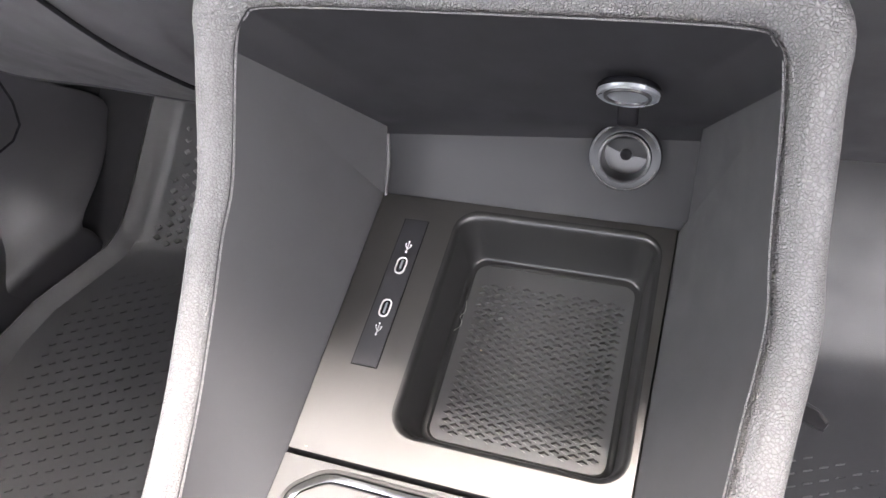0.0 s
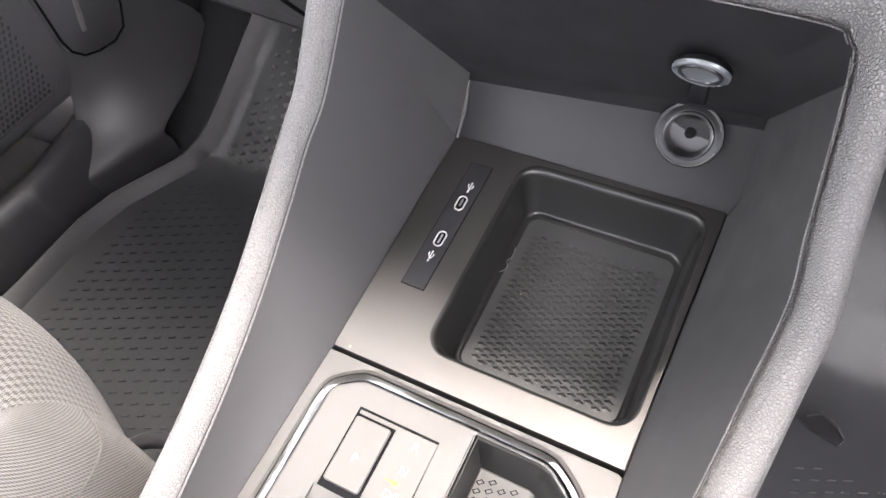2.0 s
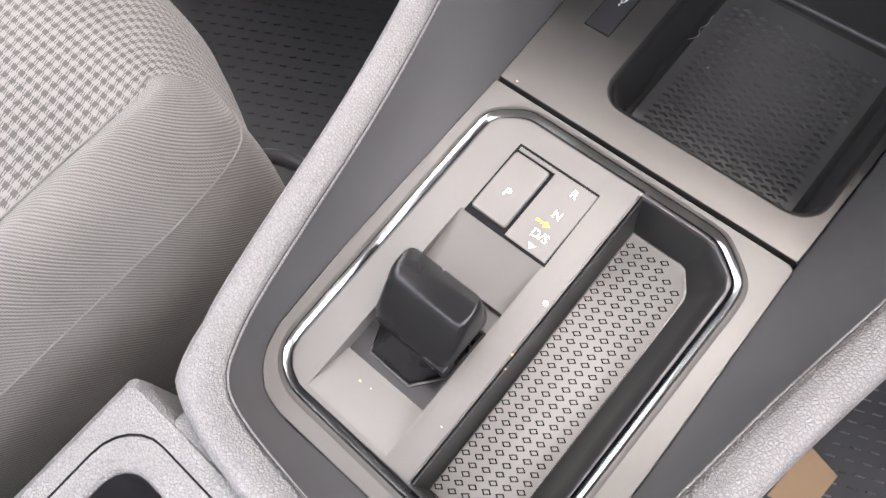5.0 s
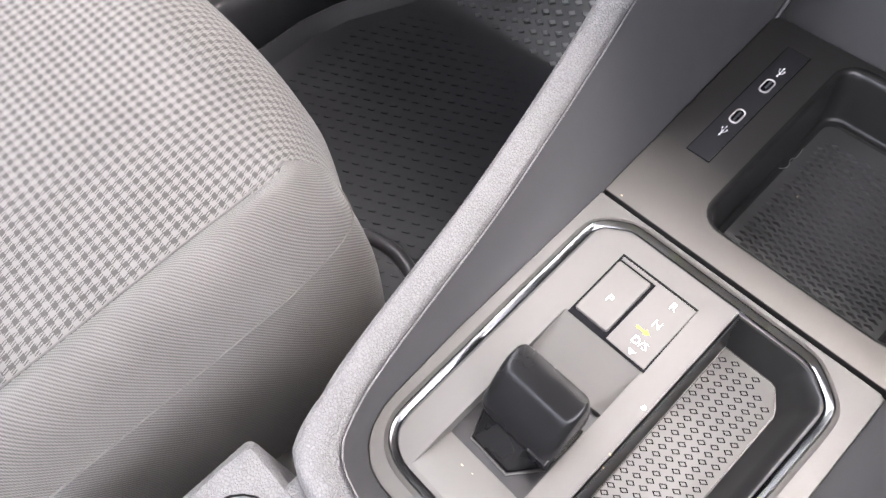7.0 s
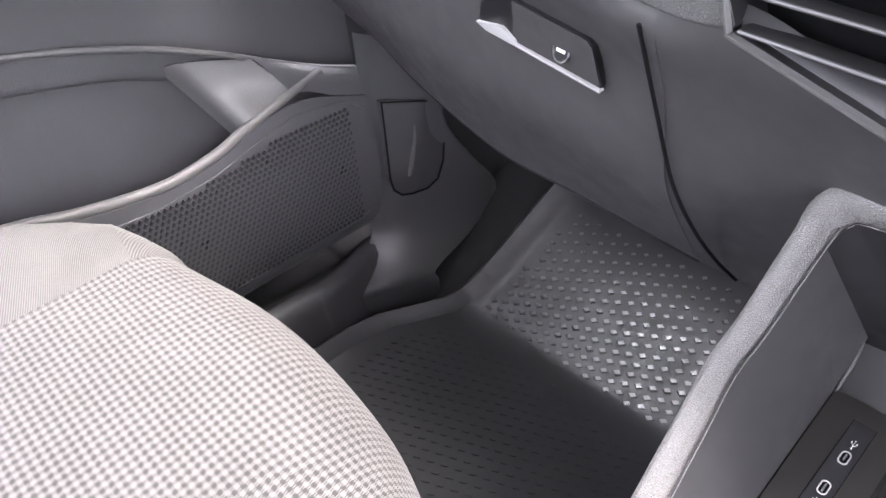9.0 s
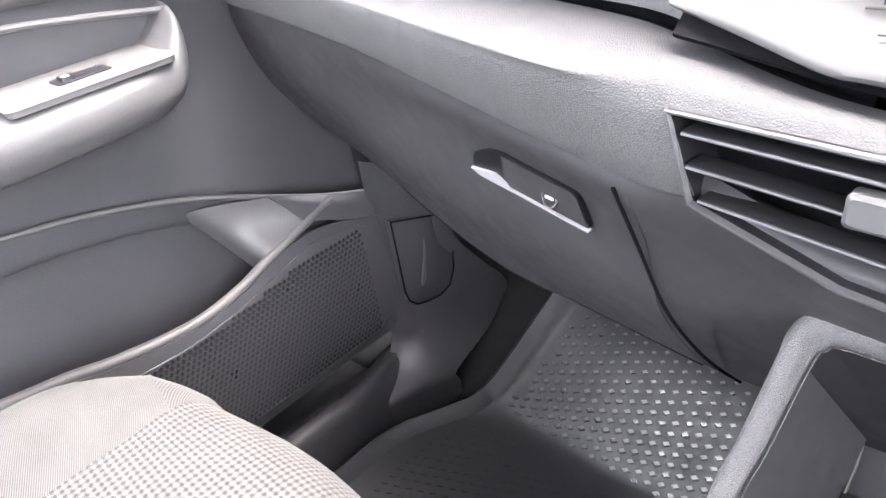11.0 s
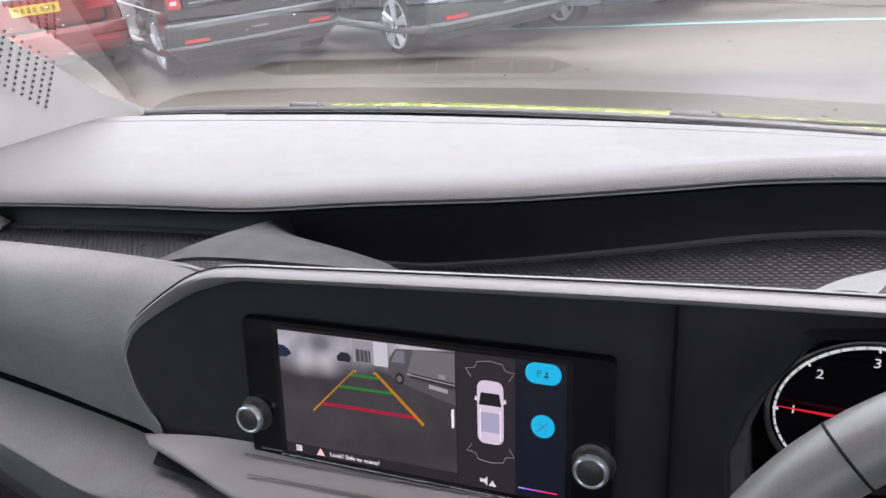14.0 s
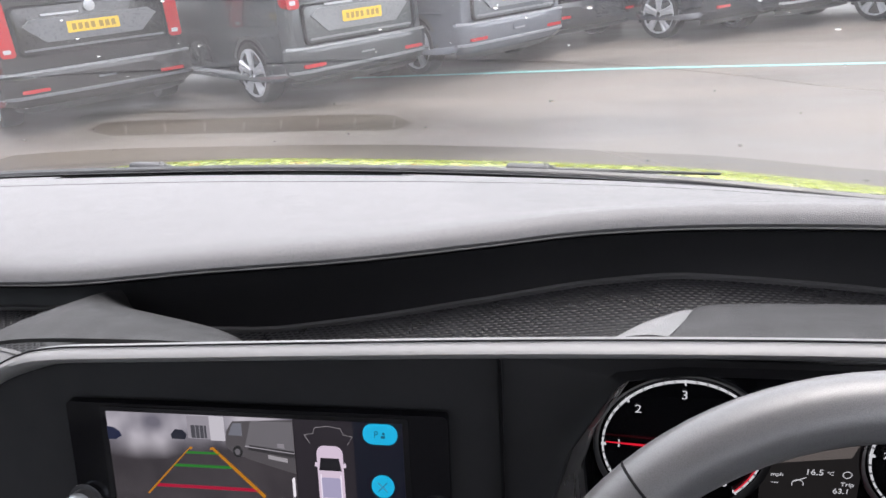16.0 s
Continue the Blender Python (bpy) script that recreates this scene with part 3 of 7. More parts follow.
for i in range(34):
    for j in range(6):
        x, y = .0173 + j * .0052, -.1500 + i * .0042 + (j % 2) * .0021
        if y > -.0205 or (x > .036 and y > -.026) or (x > .041 and y > -.030):
            continue
        o_ = [(x + u, y + w) for u, w in ((.0021, .0004), (.0003, .0016), (-.0021, -.0004), (-.0003, -.0016))]
        i_ = [(x + u * .62, y + w * .62) for u, w in ((.0021, .0004), (.0003, .0016), (-.0021, -.0004), (-.0003, -.0016))]
        a = [bm.verts.new(on(u, w, -.01530)) for u, w in o_]
        b = [bm.verts.new(on(u, w, -.01530)) for u, w in i_]
        for q in range(4):
            bm.faces.new((a[q], a[(q + 1) % 4], b[(q + 1) % 4], b[q]))
tagged(part("lozenge_relief", bm, groove_dark, liner), kind="stuff")
bm = bmesh.new()
prism(bm, [(.008 + .0011 * math.cos(a), -.071 + .0011 * math.sin(a)) for a in (i * math.pi / 5 for i in range(10))], lambda u, v, h: on(u, v, h), .0030, .0034)
part("white_dot", bm, white_print, console)
# button panel
part("panel_gap", tip([(-.0438, -.0208), (-.0014, -.0208), (-.0014, -.0592), (-.0438, -.0592)], .0010, .0021), groove_dark, console)
def slab(poly, h, mat, name, parent, lift=.0004):
    b_ = bmesh.new()
    v_ = sheet(b_, [outline(poly, .0012), outline(poly, h - lift), outline(inset(poly, lift), h)], True)
    b_.faces.new(v_[-1])
    return part(name, b_, mat, parent)
field = slab([(-.0232, -.0580), (-.0024, -.0580), (-.0024, -.0219), (-.0427, -.0219), (-.0427, -.0240), (-.0232, -.0240)], .0024, plate_grey, "range_display", console)
button = slab(rrect(-.0427, -.0560, -.0246, -.0252, .0014, 3), .0034, plate_grey, "park_button", console)
text("P", .0056, on(-.0337, -.0430, .0036), white_print, button, up=(0, 1, .07))
for s, x, y in (("R", -.0110, -.0272), ("N", -.0110, -.0386), ("D/S", -.0112, -.0500)):
    text(s, .0054, on(x, y, .0026), white_print, field, up=(0, 1, .07))
bm = bmesh.new()
prism(bm, [(-.0132, -.0545), (-.0096, -.0545), (-.0114, -.0568)], lambda u, v, h: on(u, v, h), .0022, .0027)
part("down_mark", bm, white_print, field)
bm = bmesh.new()
prism(bm, [(-.0172, -.0440), (-.0128, -.0440), (-.0128, -.0430), (-.0102, -.0445), (-.0128, -.0460), (-.0128, -.0450), (-.0172, -.0450)], lambda u, v, h: on(u, v, h), .0022, .0027)
part("amber_mark", bm, amber_print, field)
# scooped channel of the lever: slope, dark well, slope
for run in (((-.0588, .0018), (-.0600, .0014), (-.0700, -.0010), (-.0835, -.0036), (-.0838, -.0110)), ((-.1322, -.0110), (-.1325, -.0058), (-.1330, -.0056), (-.1440, -.0016), (-.1535, .0015), (-.1547, .0018))):
    bm = bmesh.new()
    sheet(bm, [[on(-.0456, y, h), on(-.0026, y, h)] for y, h in run])
    part("lever_slope", bm, plate_grey, console)
part("lever_well", tip([(-.0456, -.1324), (-.0026, -.1324), (-.0026, -.0837), (-.0456, -.0837)], -.0120, -.0072), strip_black, console)

# drive lever: faceted boot, leaning knob, small block at its foot
lever = thing("drive_selector", "glossy black rocker gear selector lever on the console", "gear lever")
foot = [(-.0448, -.0930), (-.0452, -.1085), (-.0375, -.1286), (-.0155, -.1292), (-.0052, -.1165), (-.0046, -.0930)]
crown = [(-.0410, -.0940), (-.0408, -.1080), (-.0300, -.1180), (-.0150, -.1190), (-.0075, -.1120), (-.0070, -.0940)]
bm = bmesh.new()
sheet(bm, [outline(foot, -.0074), outline(foot, -.0060), outline(inset(foot, .0005), -.0056), outline(inset(foot, .0008), -.0070)], True)
part("boot_edge", bm, plate_grey, lever)
bm = bmesh.new()
v = sheet(bm, [outline(inset(foot, .0014), -.0074), outline(inset(foot, .0016), -.0050), outline(inset(foot, .0024), -.0042), outline(crown, .0070)], True)
bm.faces.new(v[-1])
part("lever_foot", bm, lever_black, lever)
rows = []
for h, y0, y1, x0, x1, r in ((.0040, -.1180, -.0895, -.0400, -.0065, .0040), (.0080, -.1182, -.0892, -.0423, -.0042, .0046), (.0110, -.1170, -.0892, -.0427, -.0038, .0050), (.0160, -.1128, -.0894, -.0427, -.0038, .0052), (.0210, -.1088, -.0897, -.0426, -.0039, .0052), (.0246, -.1060, -.0900, -.0424, -.0041, .0050), (.0266, -.1043, -.0903, -.0421, -.0044, .0048), (.0279, -.1026, -.0906, -.0417, -.0048, .0044), (.0288, -.1000, -.0909, -.0411, -.0054, .0038), (.0296, -.0960, -.0914, -.0402, -.0063, .0022)):
    rows.append(outline(rrect(x0, y0, x1, y1, min(r, (y1 - y0) * .48), 5), h))
loops(rows, lever_black, "lever_knob", lever)
bm = bmesh.new()
box(bm, (0, 0, 0), (.0105, .0070, .0090), .0012, Matrix.Translation(on(-.0093, -.1150, .0052)))
part("foot_block", bm, lever_black, lever)
bm = bmesh.new()
tube(bm, [on(-.0430, -.0935, .0190), on(-.0431, -.1060, .0130), on(-.0416, -.1150, .0085), on(-.0370, -.1186, .0072), on(-.0170, -.1188, .0066)], .0003, 5)
part("knob_seam", bm, groove_dark, lever)

# 12 volt socket in the recess wall, with its cap flipped up
socket_m = Matrix.Translation((.0485, .1525, .3163)) @ Euler((radians(58), 0, 0)).to_matrix().to_4x4()
def turned(profile, m, kk=32, caps=True):
    """A body of revolution from (radius, height) pairs."""
    b_ = bmesh.new()
    rr = [[m @ Vector((r * math.cos(2 * math.pi * i / kk), r * math.sin(2 * math.pi * i / kk), h)) for i in range(kk)] for r, h in profile]
    v_ = sheet(b_, rr, True)
    if caps:
        b_.faces.new(v_[-1])
        b_.faces.new(v_[0])
    return b_
outlet = thing("power_socket", "round 12 volt socket with clear ring and cap flipped up", "socket")
part("clear_ring", turned([(.0160, -.010), (.0166, -.001), (.0160, .0012), (.0148, .0010), (.0125, .0018), (.0112, .0014), (.0108, -.004)], socket_m, caps=False), clear_ring, outlet, "clear plastic light ring")
part("socket_barrel", turned([(.0112, -.010), (.0112, .0028), (.0104, .0030), (.0100, .0020), (.0098, -.006), (.0030, -.0062), (.0028, -.0050)], socket_m), strip_black, outlet)
part("socket_lip", turned([(.0113, .0022), (.0116, .0034), (.0108, .0036), (.0105, .0028), (.0100, .0020)], socket_m, caps=False), strip_black, outlet)
bm = turned([(.0026, -.0066), (.0026, -.0040), (.0016, -.0036)], socket_m)
part("centre_contact", bm, groove_dark, outlet)
for r_, arcs in ((.0150, ((20, 88), (98, 160), (200, 262), (275, 340))), (.0128, ((35, 145), (215, 320)))):
    for a0, a1 in arcs:
        bm = bmesh.new()
        tube(bm, [socket_m @ Vector((r_ * math.cos(radians(a0 + (a1 - a0) * q / 14)), r_ * math.sin(radians(a0 + (a1 - a0) * q / 14)), .0014)) for q in range(15)], .0002, 5)
        part("ring_edge", bm, plate_grey, outlet)
part("cap_ring", turned([(.0092, .0022), (.0090, .0030), (.0078, .0030), (.0076, .0022)], Matrix.Translation((.0506, .1335, .3715)) @ Euler((radians(120), 0, 0)).to_matrix().to_4x4(), caps=False), strip_black, outlet)
text("12V", .0036, tuple(socket_m @ Vector((0, .0050, -.0058))), white_print, outlet, up=(0, .31, .95), right=(1, 0, 0))
cap_m = Matrix.Translation((.0506, .1335, .3715)) @ Euler((radians(120), 0, 0)).to_matrix().to_4x4()
cap = part("cap", turned([(.0112, -.0020), (.0122, -.0008), (.0122, .0006), (.0114, .0014), (.0100, .0018)], cap_m), gloss_black, outlet, "open socket cap with bright metal inside")
part("cap_disc", turned([(.0119, .0008), (.0118, .0022), (.0110, .0028), (.0102, .0022), (.0030, .0024)], cap_m), cap_metal, cap)
bm = bmesh.new()
box(bm, (0, 0, 0), (.0085, .003, .014), .0012, Matrix.Translation((.0500, .1420, .3540)) @ Euler((radians(-10), 0, 0)).to_matrix().to_4x4())
part("cap_hinge", bm, clear_ring, outlet)

# rear end of the console with a cup well
bm = bmesh.new()
ko = rrect(-.1040, -.520, .1040, -.197, (.004, .004, .03, .03), 6)
def rz(poly, z, dy=0):
    return [(x, y + dy, z) for x, y in poly]
rows = [rz(ko, -.08), rz(ko, .255), rz([(x * .985, y) for x, y in ko], .264), rz([(x * .945, -.36 + (y + .36) * .985) for x, y in ko], .268), rz(rrect(-.0900, -.484, .0900, -.2070, .020, 6), .2678), rz(rrect(-.0896, -.4836, .0896, -.2074, .020, 6), .2668)]
sheet(bm, rows, True)
part("rear_shell", bm, rim_grain, console)
bm = bmesh.new()
tube(bm, rz(rrect(-.0898, -.4838, .0898, -.2072, .020, 6), .2674), .0006, 6, True)
part("well_seam", bm, groove_dark, console)
bm = bmesh.new()
sheet(bm, [rz(rrect(-.0896, -.4836, .0896, -.2074, .020, 6), .2660), rz(rrect(-.0892, -.4832, .0892, -.2078, .020, 6), .2676), rz(rrect(-.0800, -.4740, .0800, -.2185, .014, 6), .2672), rz(rrect(-.0785, -.4725, .0785, -.2200, .013, 6), .2655)], True)
part("well_ring", bm, rim_grain, console, "satin grey surround of the cup well")
rows = [rz(rrect(-.0787, -.4727, .0787, -.2198, .013, 6), .2660), rz(rrect(-.0770, -.471, .0770, -.2215, .012, 6), .2560), rz(rrect(-.0680, -.464, .0680, -.2300, .010, 6), .2050)]
loops(rows, liner_black, "cup_well", console)
bm = bmesh.new()
box(bm, (0, -.196, .17), (.150, .014, .194), .003)
part("neck", bm, rim_grain, console)
# ---------- dashboard ----------
dash = thing("dashboard", "grey grained dashboard with open storage shelf and dark fascia", "dashboard")


def skin(name, rows, nu, nv, mat, parent, label="", thick=0.003):
    return part(name, patch(rows, nu, nv, thick), mat, parent, label)


# rear edge of the upper pad and line of the windscreen foot, left to right
PAD = [(-.745, .315, .694), (-.715, .296, .702), (-.64, .286, .703), (-.557, .284, .703), (-.43, .296, .702), (-.30, .302, .703), (-.20, .300, .706), (-.08, .310, .713), (.05, .320, .719), (.16, .336, .725), (.25, .350, .730), (.36, .350, .734), (.50, .345, .732), (.64, .330, .722), (.74, .310, .705)]
FOOT = [(-.80, .56, .695), (-.74, .61, .698), (-.66, .645, .699), (-.58, .660, .699), (-.40, .664, .6985), (-.21, .665, .697), (-.04, .660, .694), (.13, .650, .689), (.28, .630, .685), (.42, .600, .680), (.55, .570, .672), (.65, .540, .670), (.72, .50, .672), (.77, .45, .678), (.80, .40, .684)]
pad, foot_line = spline(PAD, 90), spline(FOOT, 90)
rows = []
for f, up, out in ((0, -.004, .010), (0, -.001, .002), (0, .004, 0), (0, .010, .003), (0, .015, .012), (.06, .018, .012), (.14, .0195, .008), (.3, .020, 0), (.55, .017, 0), (.742, .013, 0), (.7455, .0108, 0), (.749, .013, 0), (.84, .011, 0), (.855, .0095, 0), (.93, -.004, 0), (.95, -.006, 0), (1, -.004, 0)):
    rows.append([p.lerp(q, f) + Vector((0, out, up)) for p, q in zip(pad, foot_line)])
bm = bmesh.new()
sheet(bm, rows)
part("upper_pad", bm, pad_top, dash, "pale grey sunlit dashboard top")
bm = bmesh.new()
tube(bm, [p + Vector((0, .0004, .0005)) for p in pad], .0007, 6)
part("pad_seam", bm, pale_trim, dash)
# dark back wall and floor of the open shelf
shelf_back = [p + Vector((0, .022, -.002)) for p in pad]
DEPTH = [(-.9, .030), (-.20, .030), (-.12, .060), (-.037, .067), (.134, .057), (.316, .047), (.47, .058), (.9, .06)]
def depth_at(x):
    for (a, d), (b, e) in zip(DEPTH, DEPTH[1:]):
        if x <= b:
            return d + (e - d) * (x - a) / (b - a)
    return .06
low_back = [p + Vector((0, .018, -depth_at(p.x))) for p in pad]
low_front = [Vector((p.x, .19 + .085 * min(1, max(0, (p.x - .16) / .06)), p.z - depth_at(p.x) - .004)) for p in pad]
# the pad overhang's shade is put into the wall's near-black colour
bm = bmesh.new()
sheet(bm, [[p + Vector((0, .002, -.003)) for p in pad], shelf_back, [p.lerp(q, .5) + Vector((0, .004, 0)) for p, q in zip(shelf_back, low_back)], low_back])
part("shelf_wall", bm, shaded_hollow, dash)
bm = bmesh.new()
sheet(bm, [low_back, low_front])
part("shelf_floor", bm, pocket_black, dash)
# thin ledge behind the patterned liner
bm = bmesh.new()
tube(bm, [p + Vector((0, -.006, .0015)) for p in low_back], .0030, 6)
part("shelf_ledge", bm, smooth_dark, dash)
# hexagon relief of the shelf liner, one joined sheet
bm = bmesh.new()
rnd = random.Random(3)
def hexes(x0, x1, step):
    y = .195
    i = 0
    while y < .36:
        x = x0 + (i % 2) * step / 2
        while x < x1:
            k0 = max(0, next(q for q in range(90) if low_back[q].x > x) - 1)
            t = (x - low_back[k0].x) / (low_back[k0 + 1].x - low_back[k0].x)
            lb, lf = low_back[k0].lerp(low_back[k0 + 1], t), low_front[k0].lerp(low_front[k0 + 1], t)
            if lf.y + .004 < y < lb.y - .008:
                z = lf.z + (lb.z - lf.z) * (y - lf.y) / (lb.y - lf.y)
                c = Vector((x, y, z))
                o_ = [c + Vector((step * .43 * math.cos(a), step * .30 * math.sin(a), .0003)) for a in (i_ * math.pi / 3 for i_ in range(6))]
                h_ = [c + Vector((step * .30 * math.cos(a), step * .20 * math.sin(a), .0007)) for a in (i_ * math.pi / 3 for i_ in range(6))]
                a_, b_ = [bm.verts.new(q) for q in o_], [bm.verts.new(q) for q in h_]
                bm.faces.new(b_)
                for q in range(6):
                    bm.faces.new((a_[q], a_[(q + 1) % 6], b_[(q + 1) % 6], b_[q]))
            x += step
        y += step * .62
        i += 1
hexes(-.50, -.20, .0066)
hexes(-.06, .70, .0066)
tagged(part("shelf_relief", bm, liner_black, dash), kind="stuff")

# near-black block added behind the pads, so the gaps between them look shaded
bm = bmesh.new()
box(bm, (0, .46, .47), (1.46, .34, .28))
part("gap_shade_block", bm, groove_dark, dash)
# passenger side pad
skin("passenger_pad", [[(-.735, .275, .700), (-.62, .262, .702), (-.545, .262, .702)], [(-.735, .225, .698), (-.60, .218, .702), (-.526, .213, .702)], ], 16, 3, dash_grain, dash)
P_TOP = [(-.724, .222, .6985), (-.64, .217, .702), (-.526, .213, .7025), (-.40, .204, .706), (-.28, .194, .710), (-.185, .183, .7125), (-.137, .163, .7205)]
P_MID1 = [(-.727, .196, .690), (-.64, .190, .692), (-.526, .186, .692), (-.40, .178, .694), (-.28, .170, .696), (-.215, .166, .694), (-.183, .1580, .6945)]
P_MID = [(-.729, .180, .655), (-.64, .174, .653), (-.526, .170, .653), (-.40, .163, .653), (-.28, .152, .652), (-.245, .151, .651), (-.2225, .1475, .650)]
P_LOW = [(-.729, .184, .612), (-.64, .180, .610), (-.526, .176, .608), (-.40, .166, .606), (-.28, .150, .604), (-.235, .148, .604), (-.2065, .1400, .604)]
P_BOT = [(-.728, .196, .577), (-.64, .192, .577), (-.526, .186, .578), (-.40, .174, .5755), (-.28, .156, .573), (-.225, .147, .572), (-.197, .1355, .5715)]
def lift(row, dy, dz):
    return [(x, y + dy, z + dz) for x, y, z in row]
skin("passenger_pad", [lift(P_TOP, .012, -.016), lift(P_TOP, .004, -.001), P_TOP, P_MID1, P_MID, P_LOW, P_BOT], 50, 36, dash_grain, dash, "soft grey grained passenger pad")
# wedge beside the slot on the left, with the demister grille
skin("slot_cheek", [[(-.557, .290, .705), (-.552, .25, .703), (-.540, .213, .7025)], [(-.515, .300, .680), (-.510, .25, .674), (-.505, .205, .672)]], 8, 4, dash_grain, dash)
grille = thing("demister_grille", "small slatted demister outlet set into the dashboard end", "air vent", "demister outlets")
bm = bmesh.new()
go, gi = rrect(-.664, .233, -.578, .262, .004, 4), rrect(-.659, .237, -.583, .258, .003, 4)
gz = lambda u, v, h: (u, v, .7005 + .02 * (u + .62) + h)
sheet(bm, [[gz(u, v, .0005) for u, v in go], [gz(u, v, .0025) for u, v in go], [gz(u, v, .0025) for u, v in gi], [gz(u, v, -.002) for u, v in gi]], True)
part("grille_frame", bm, dash_grain, grille)
bm = bmesh.new()
prism(bm, gi, gz, .0006, .0009)
part("grille_backing", bm, groove_dark, grille)
for i in range(7):
    bm = bmesh.new()
    box(bm, (0, 0, 0), (.0030, .021, .003), .0006, Matrix.Translation(gz(-.652 + i * .0105, .2475, .0016)) @ Euler((0, radians(25), 0)).to_matrix().to_4x4())
    part("slat", bm, door_pale, grille)
# ridge between shelf halves
# dash plastic darkened: shade on ridge and hood top put into the colour
ridge_shaded = surface("ridge_shaded_plastic", (0.020, 0.020, 0.021), 0.6, "pebble", 0.0013, 0.3, spec=0.25)
skin("shelf_ridge", [[(-.225, .190, .700), (-.205, .245, .699), (-.180, .300, .694), (-.172, .322, .690)], [(-.160, .187, .716), (-.150, .235, .712), (-.150, .285, .692), (-.155, .325, .655)], [(-.060, .185, .719), (-.03, .222, .704), (-.04, .258, .682), (-.06, .285, .640)], [(.015, .184, .718), (.020, .190, .706), (.02, .20, .685), (.02, .21, .64)]], 20, 20, ridge_shaded, dash)

# padded roll under the passenger pad, into the centre
R = [[(-.800, .206, .573), (-.66, .196, .5735), (-.50, .181, .5730), (-.34, .163, .569), (-.24, .149, .566), (-.19, .136, .562), (-.10, .116, .550), (.05, .114, .545), (.20, .114, .545), (.33, .120, .546)],
     [(-.800, .1775, .5630), (-.66, .1670, .5620), (-.50, .1465, .5610), (-.34, .1130, .5590), (-.24, .0930, .5590), (-.19, .097, .562), (-.10, .092, .554), (.05, .090, .547), (.20, .090, .547), (.33, .096, .548)],
     [(-.800, .1705, .5565), (-.66, .1600, .5550), (-.50, .1392, .5535), (-.34, .1055, .5515), (-.24, .0858, .5510), (-.174, .083, .548), (-.10, .082, .547), (.05, .080, .543), (.20, .080, .543), (.33, .086, .54)],
     [(-.800, .169, .543), (-.66, .1585, .538), (-.50, .1375, .533), (-.34, .1035, .529), (-.24, .0838, .525), (-.163, .0773, .524), (-.10, .081, .5475), (.05, .082, .5425), (.20, .082, .5425), (.33, .088, .5395)]]
EDGE_LINE = [(-.800, .170, .531), (-.66, .159, .5250), (-.50, .1385, .5195), (-.34, .1045, .5140), (-.24, .0848, .5090), (-.157, .0785, .5060), (-.10, .086, .5470), (.05, .090, .5420), (.20, .090, .5420), (.33, .095, .539)]
R += [[(x, y + dy, z + dz) for x, y, z in EDGE_LINE] for dy, dz in ((-.0004, .0035), (.0002, .0006), (.0012, -.0002), (.0030, .0003), (.0120, .0030))]
bm = bmesh.new()
lines = [spline(r, 91) for r in R]
sheet(bm, [spline([l[i] for l in lines], 49) for i in range(51)])
sheet(bm, [spline([l[i] for l in lines[:3]], 11) for i in range(50, 91)])
bmesh.ops.remove_doubles(bm, verts=bm.verts, dist=1e-4)
# near-black strip: the shade between pad and roll put into its colour
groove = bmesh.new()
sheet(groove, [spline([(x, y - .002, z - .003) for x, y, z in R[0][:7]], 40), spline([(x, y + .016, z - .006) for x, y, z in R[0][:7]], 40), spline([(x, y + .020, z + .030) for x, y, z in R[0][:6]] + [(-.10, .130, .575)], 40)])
part("roll_groove_shade", groove, groove_dark, dash)
part("trim_roll", bm, roll_grain, dash, "long grained grip roll under the pad")
# centre panel under the vents, and glovebox
skin("centre_panel", [[(-.201, .0945, .506), (-.157, .092, .512), (-.09, .0905, .494), (.02, .091, .490), (.20, .096, .488), (.33, .108, .494)], [(-.201, .0890, .488), (-.157, .0850, .495), (-.09, .0825, .480), (.02, .083, .476), (.20, .088, .474), (.33, .1, .48)], [(-.205, .116, .44), (-.15, .117, .435), (-.10, .119, .43), (.02, .120, .43), (.20, .120, .43), (.33, .13, .43)], [(-.211, .149, .36), (-.18, .154, .36), (-.15, .160, .36), (.02, .165, .36), (.20, .165, .36), (.33, .17, .36)], [(-.211, .215, .262), (-.19, .217, .26), (-.16, .22, .258), (.02, .225, .256), (.20, .225, .256), (.33, .23, .256)]], 40, 20, lid_dark, dash)
skin("knee_panel", [[(.33, .1, .50), (.55, .12, .52), (.78, .16, .55)], [(.33, .13, .43), (.55, .15, .43), (.76, .19, .44)], [(.33, .17, .36), (.55, .19, .36), (.74, .23, .36)], [(.33, .23, .256), (.55, .25, .27), (.70, .28, .29)], [(.20, .50, .31), (.50, .50, .31), (.72, .50, .31)]], 24, 16, lid_dark, dash)
G = [[(-.80, .178, .534), (-.66, .168, .522), (-.50, .146, .510), (-.34, .114, .500), (-.24, .094, .494), (-.200, .088, .490)],
     [(-.78, .192, .46), (-.66, .182, .46), (-.50, .168, .455), (-.34, .140, .45), (-.24, .123, .445), (-.204, .115, .44)],
     [(-.74, .225, .38), (-.64, .215, .38), (-.50, .190, .37), (-.34, .165, .365), (-.24, .152, .36), (-.210, .148, .36)],
     [(-.66, .27, .30), (-.58, .255, .28), (-.442, .232, .262), (-.34, .225, .262), (-.24, .217, .262), (-.209, .215, .262)]]
G = [[(x, y + .006, z + .014) for x, y, z in G[0]], lift(G[0], .0015, -.004)] + G[1:]
lid = skin("glovebox_lid", G, 40, 28, lid_dark, dash, "dark glovebox lid with finger recess")
skin("dash_underside", [[q for q in G[4]], [(x, y + .25, z + .06) for x, y, z in G[4]]], 20, 4, carpet, dash)
bm = bmesh.new()
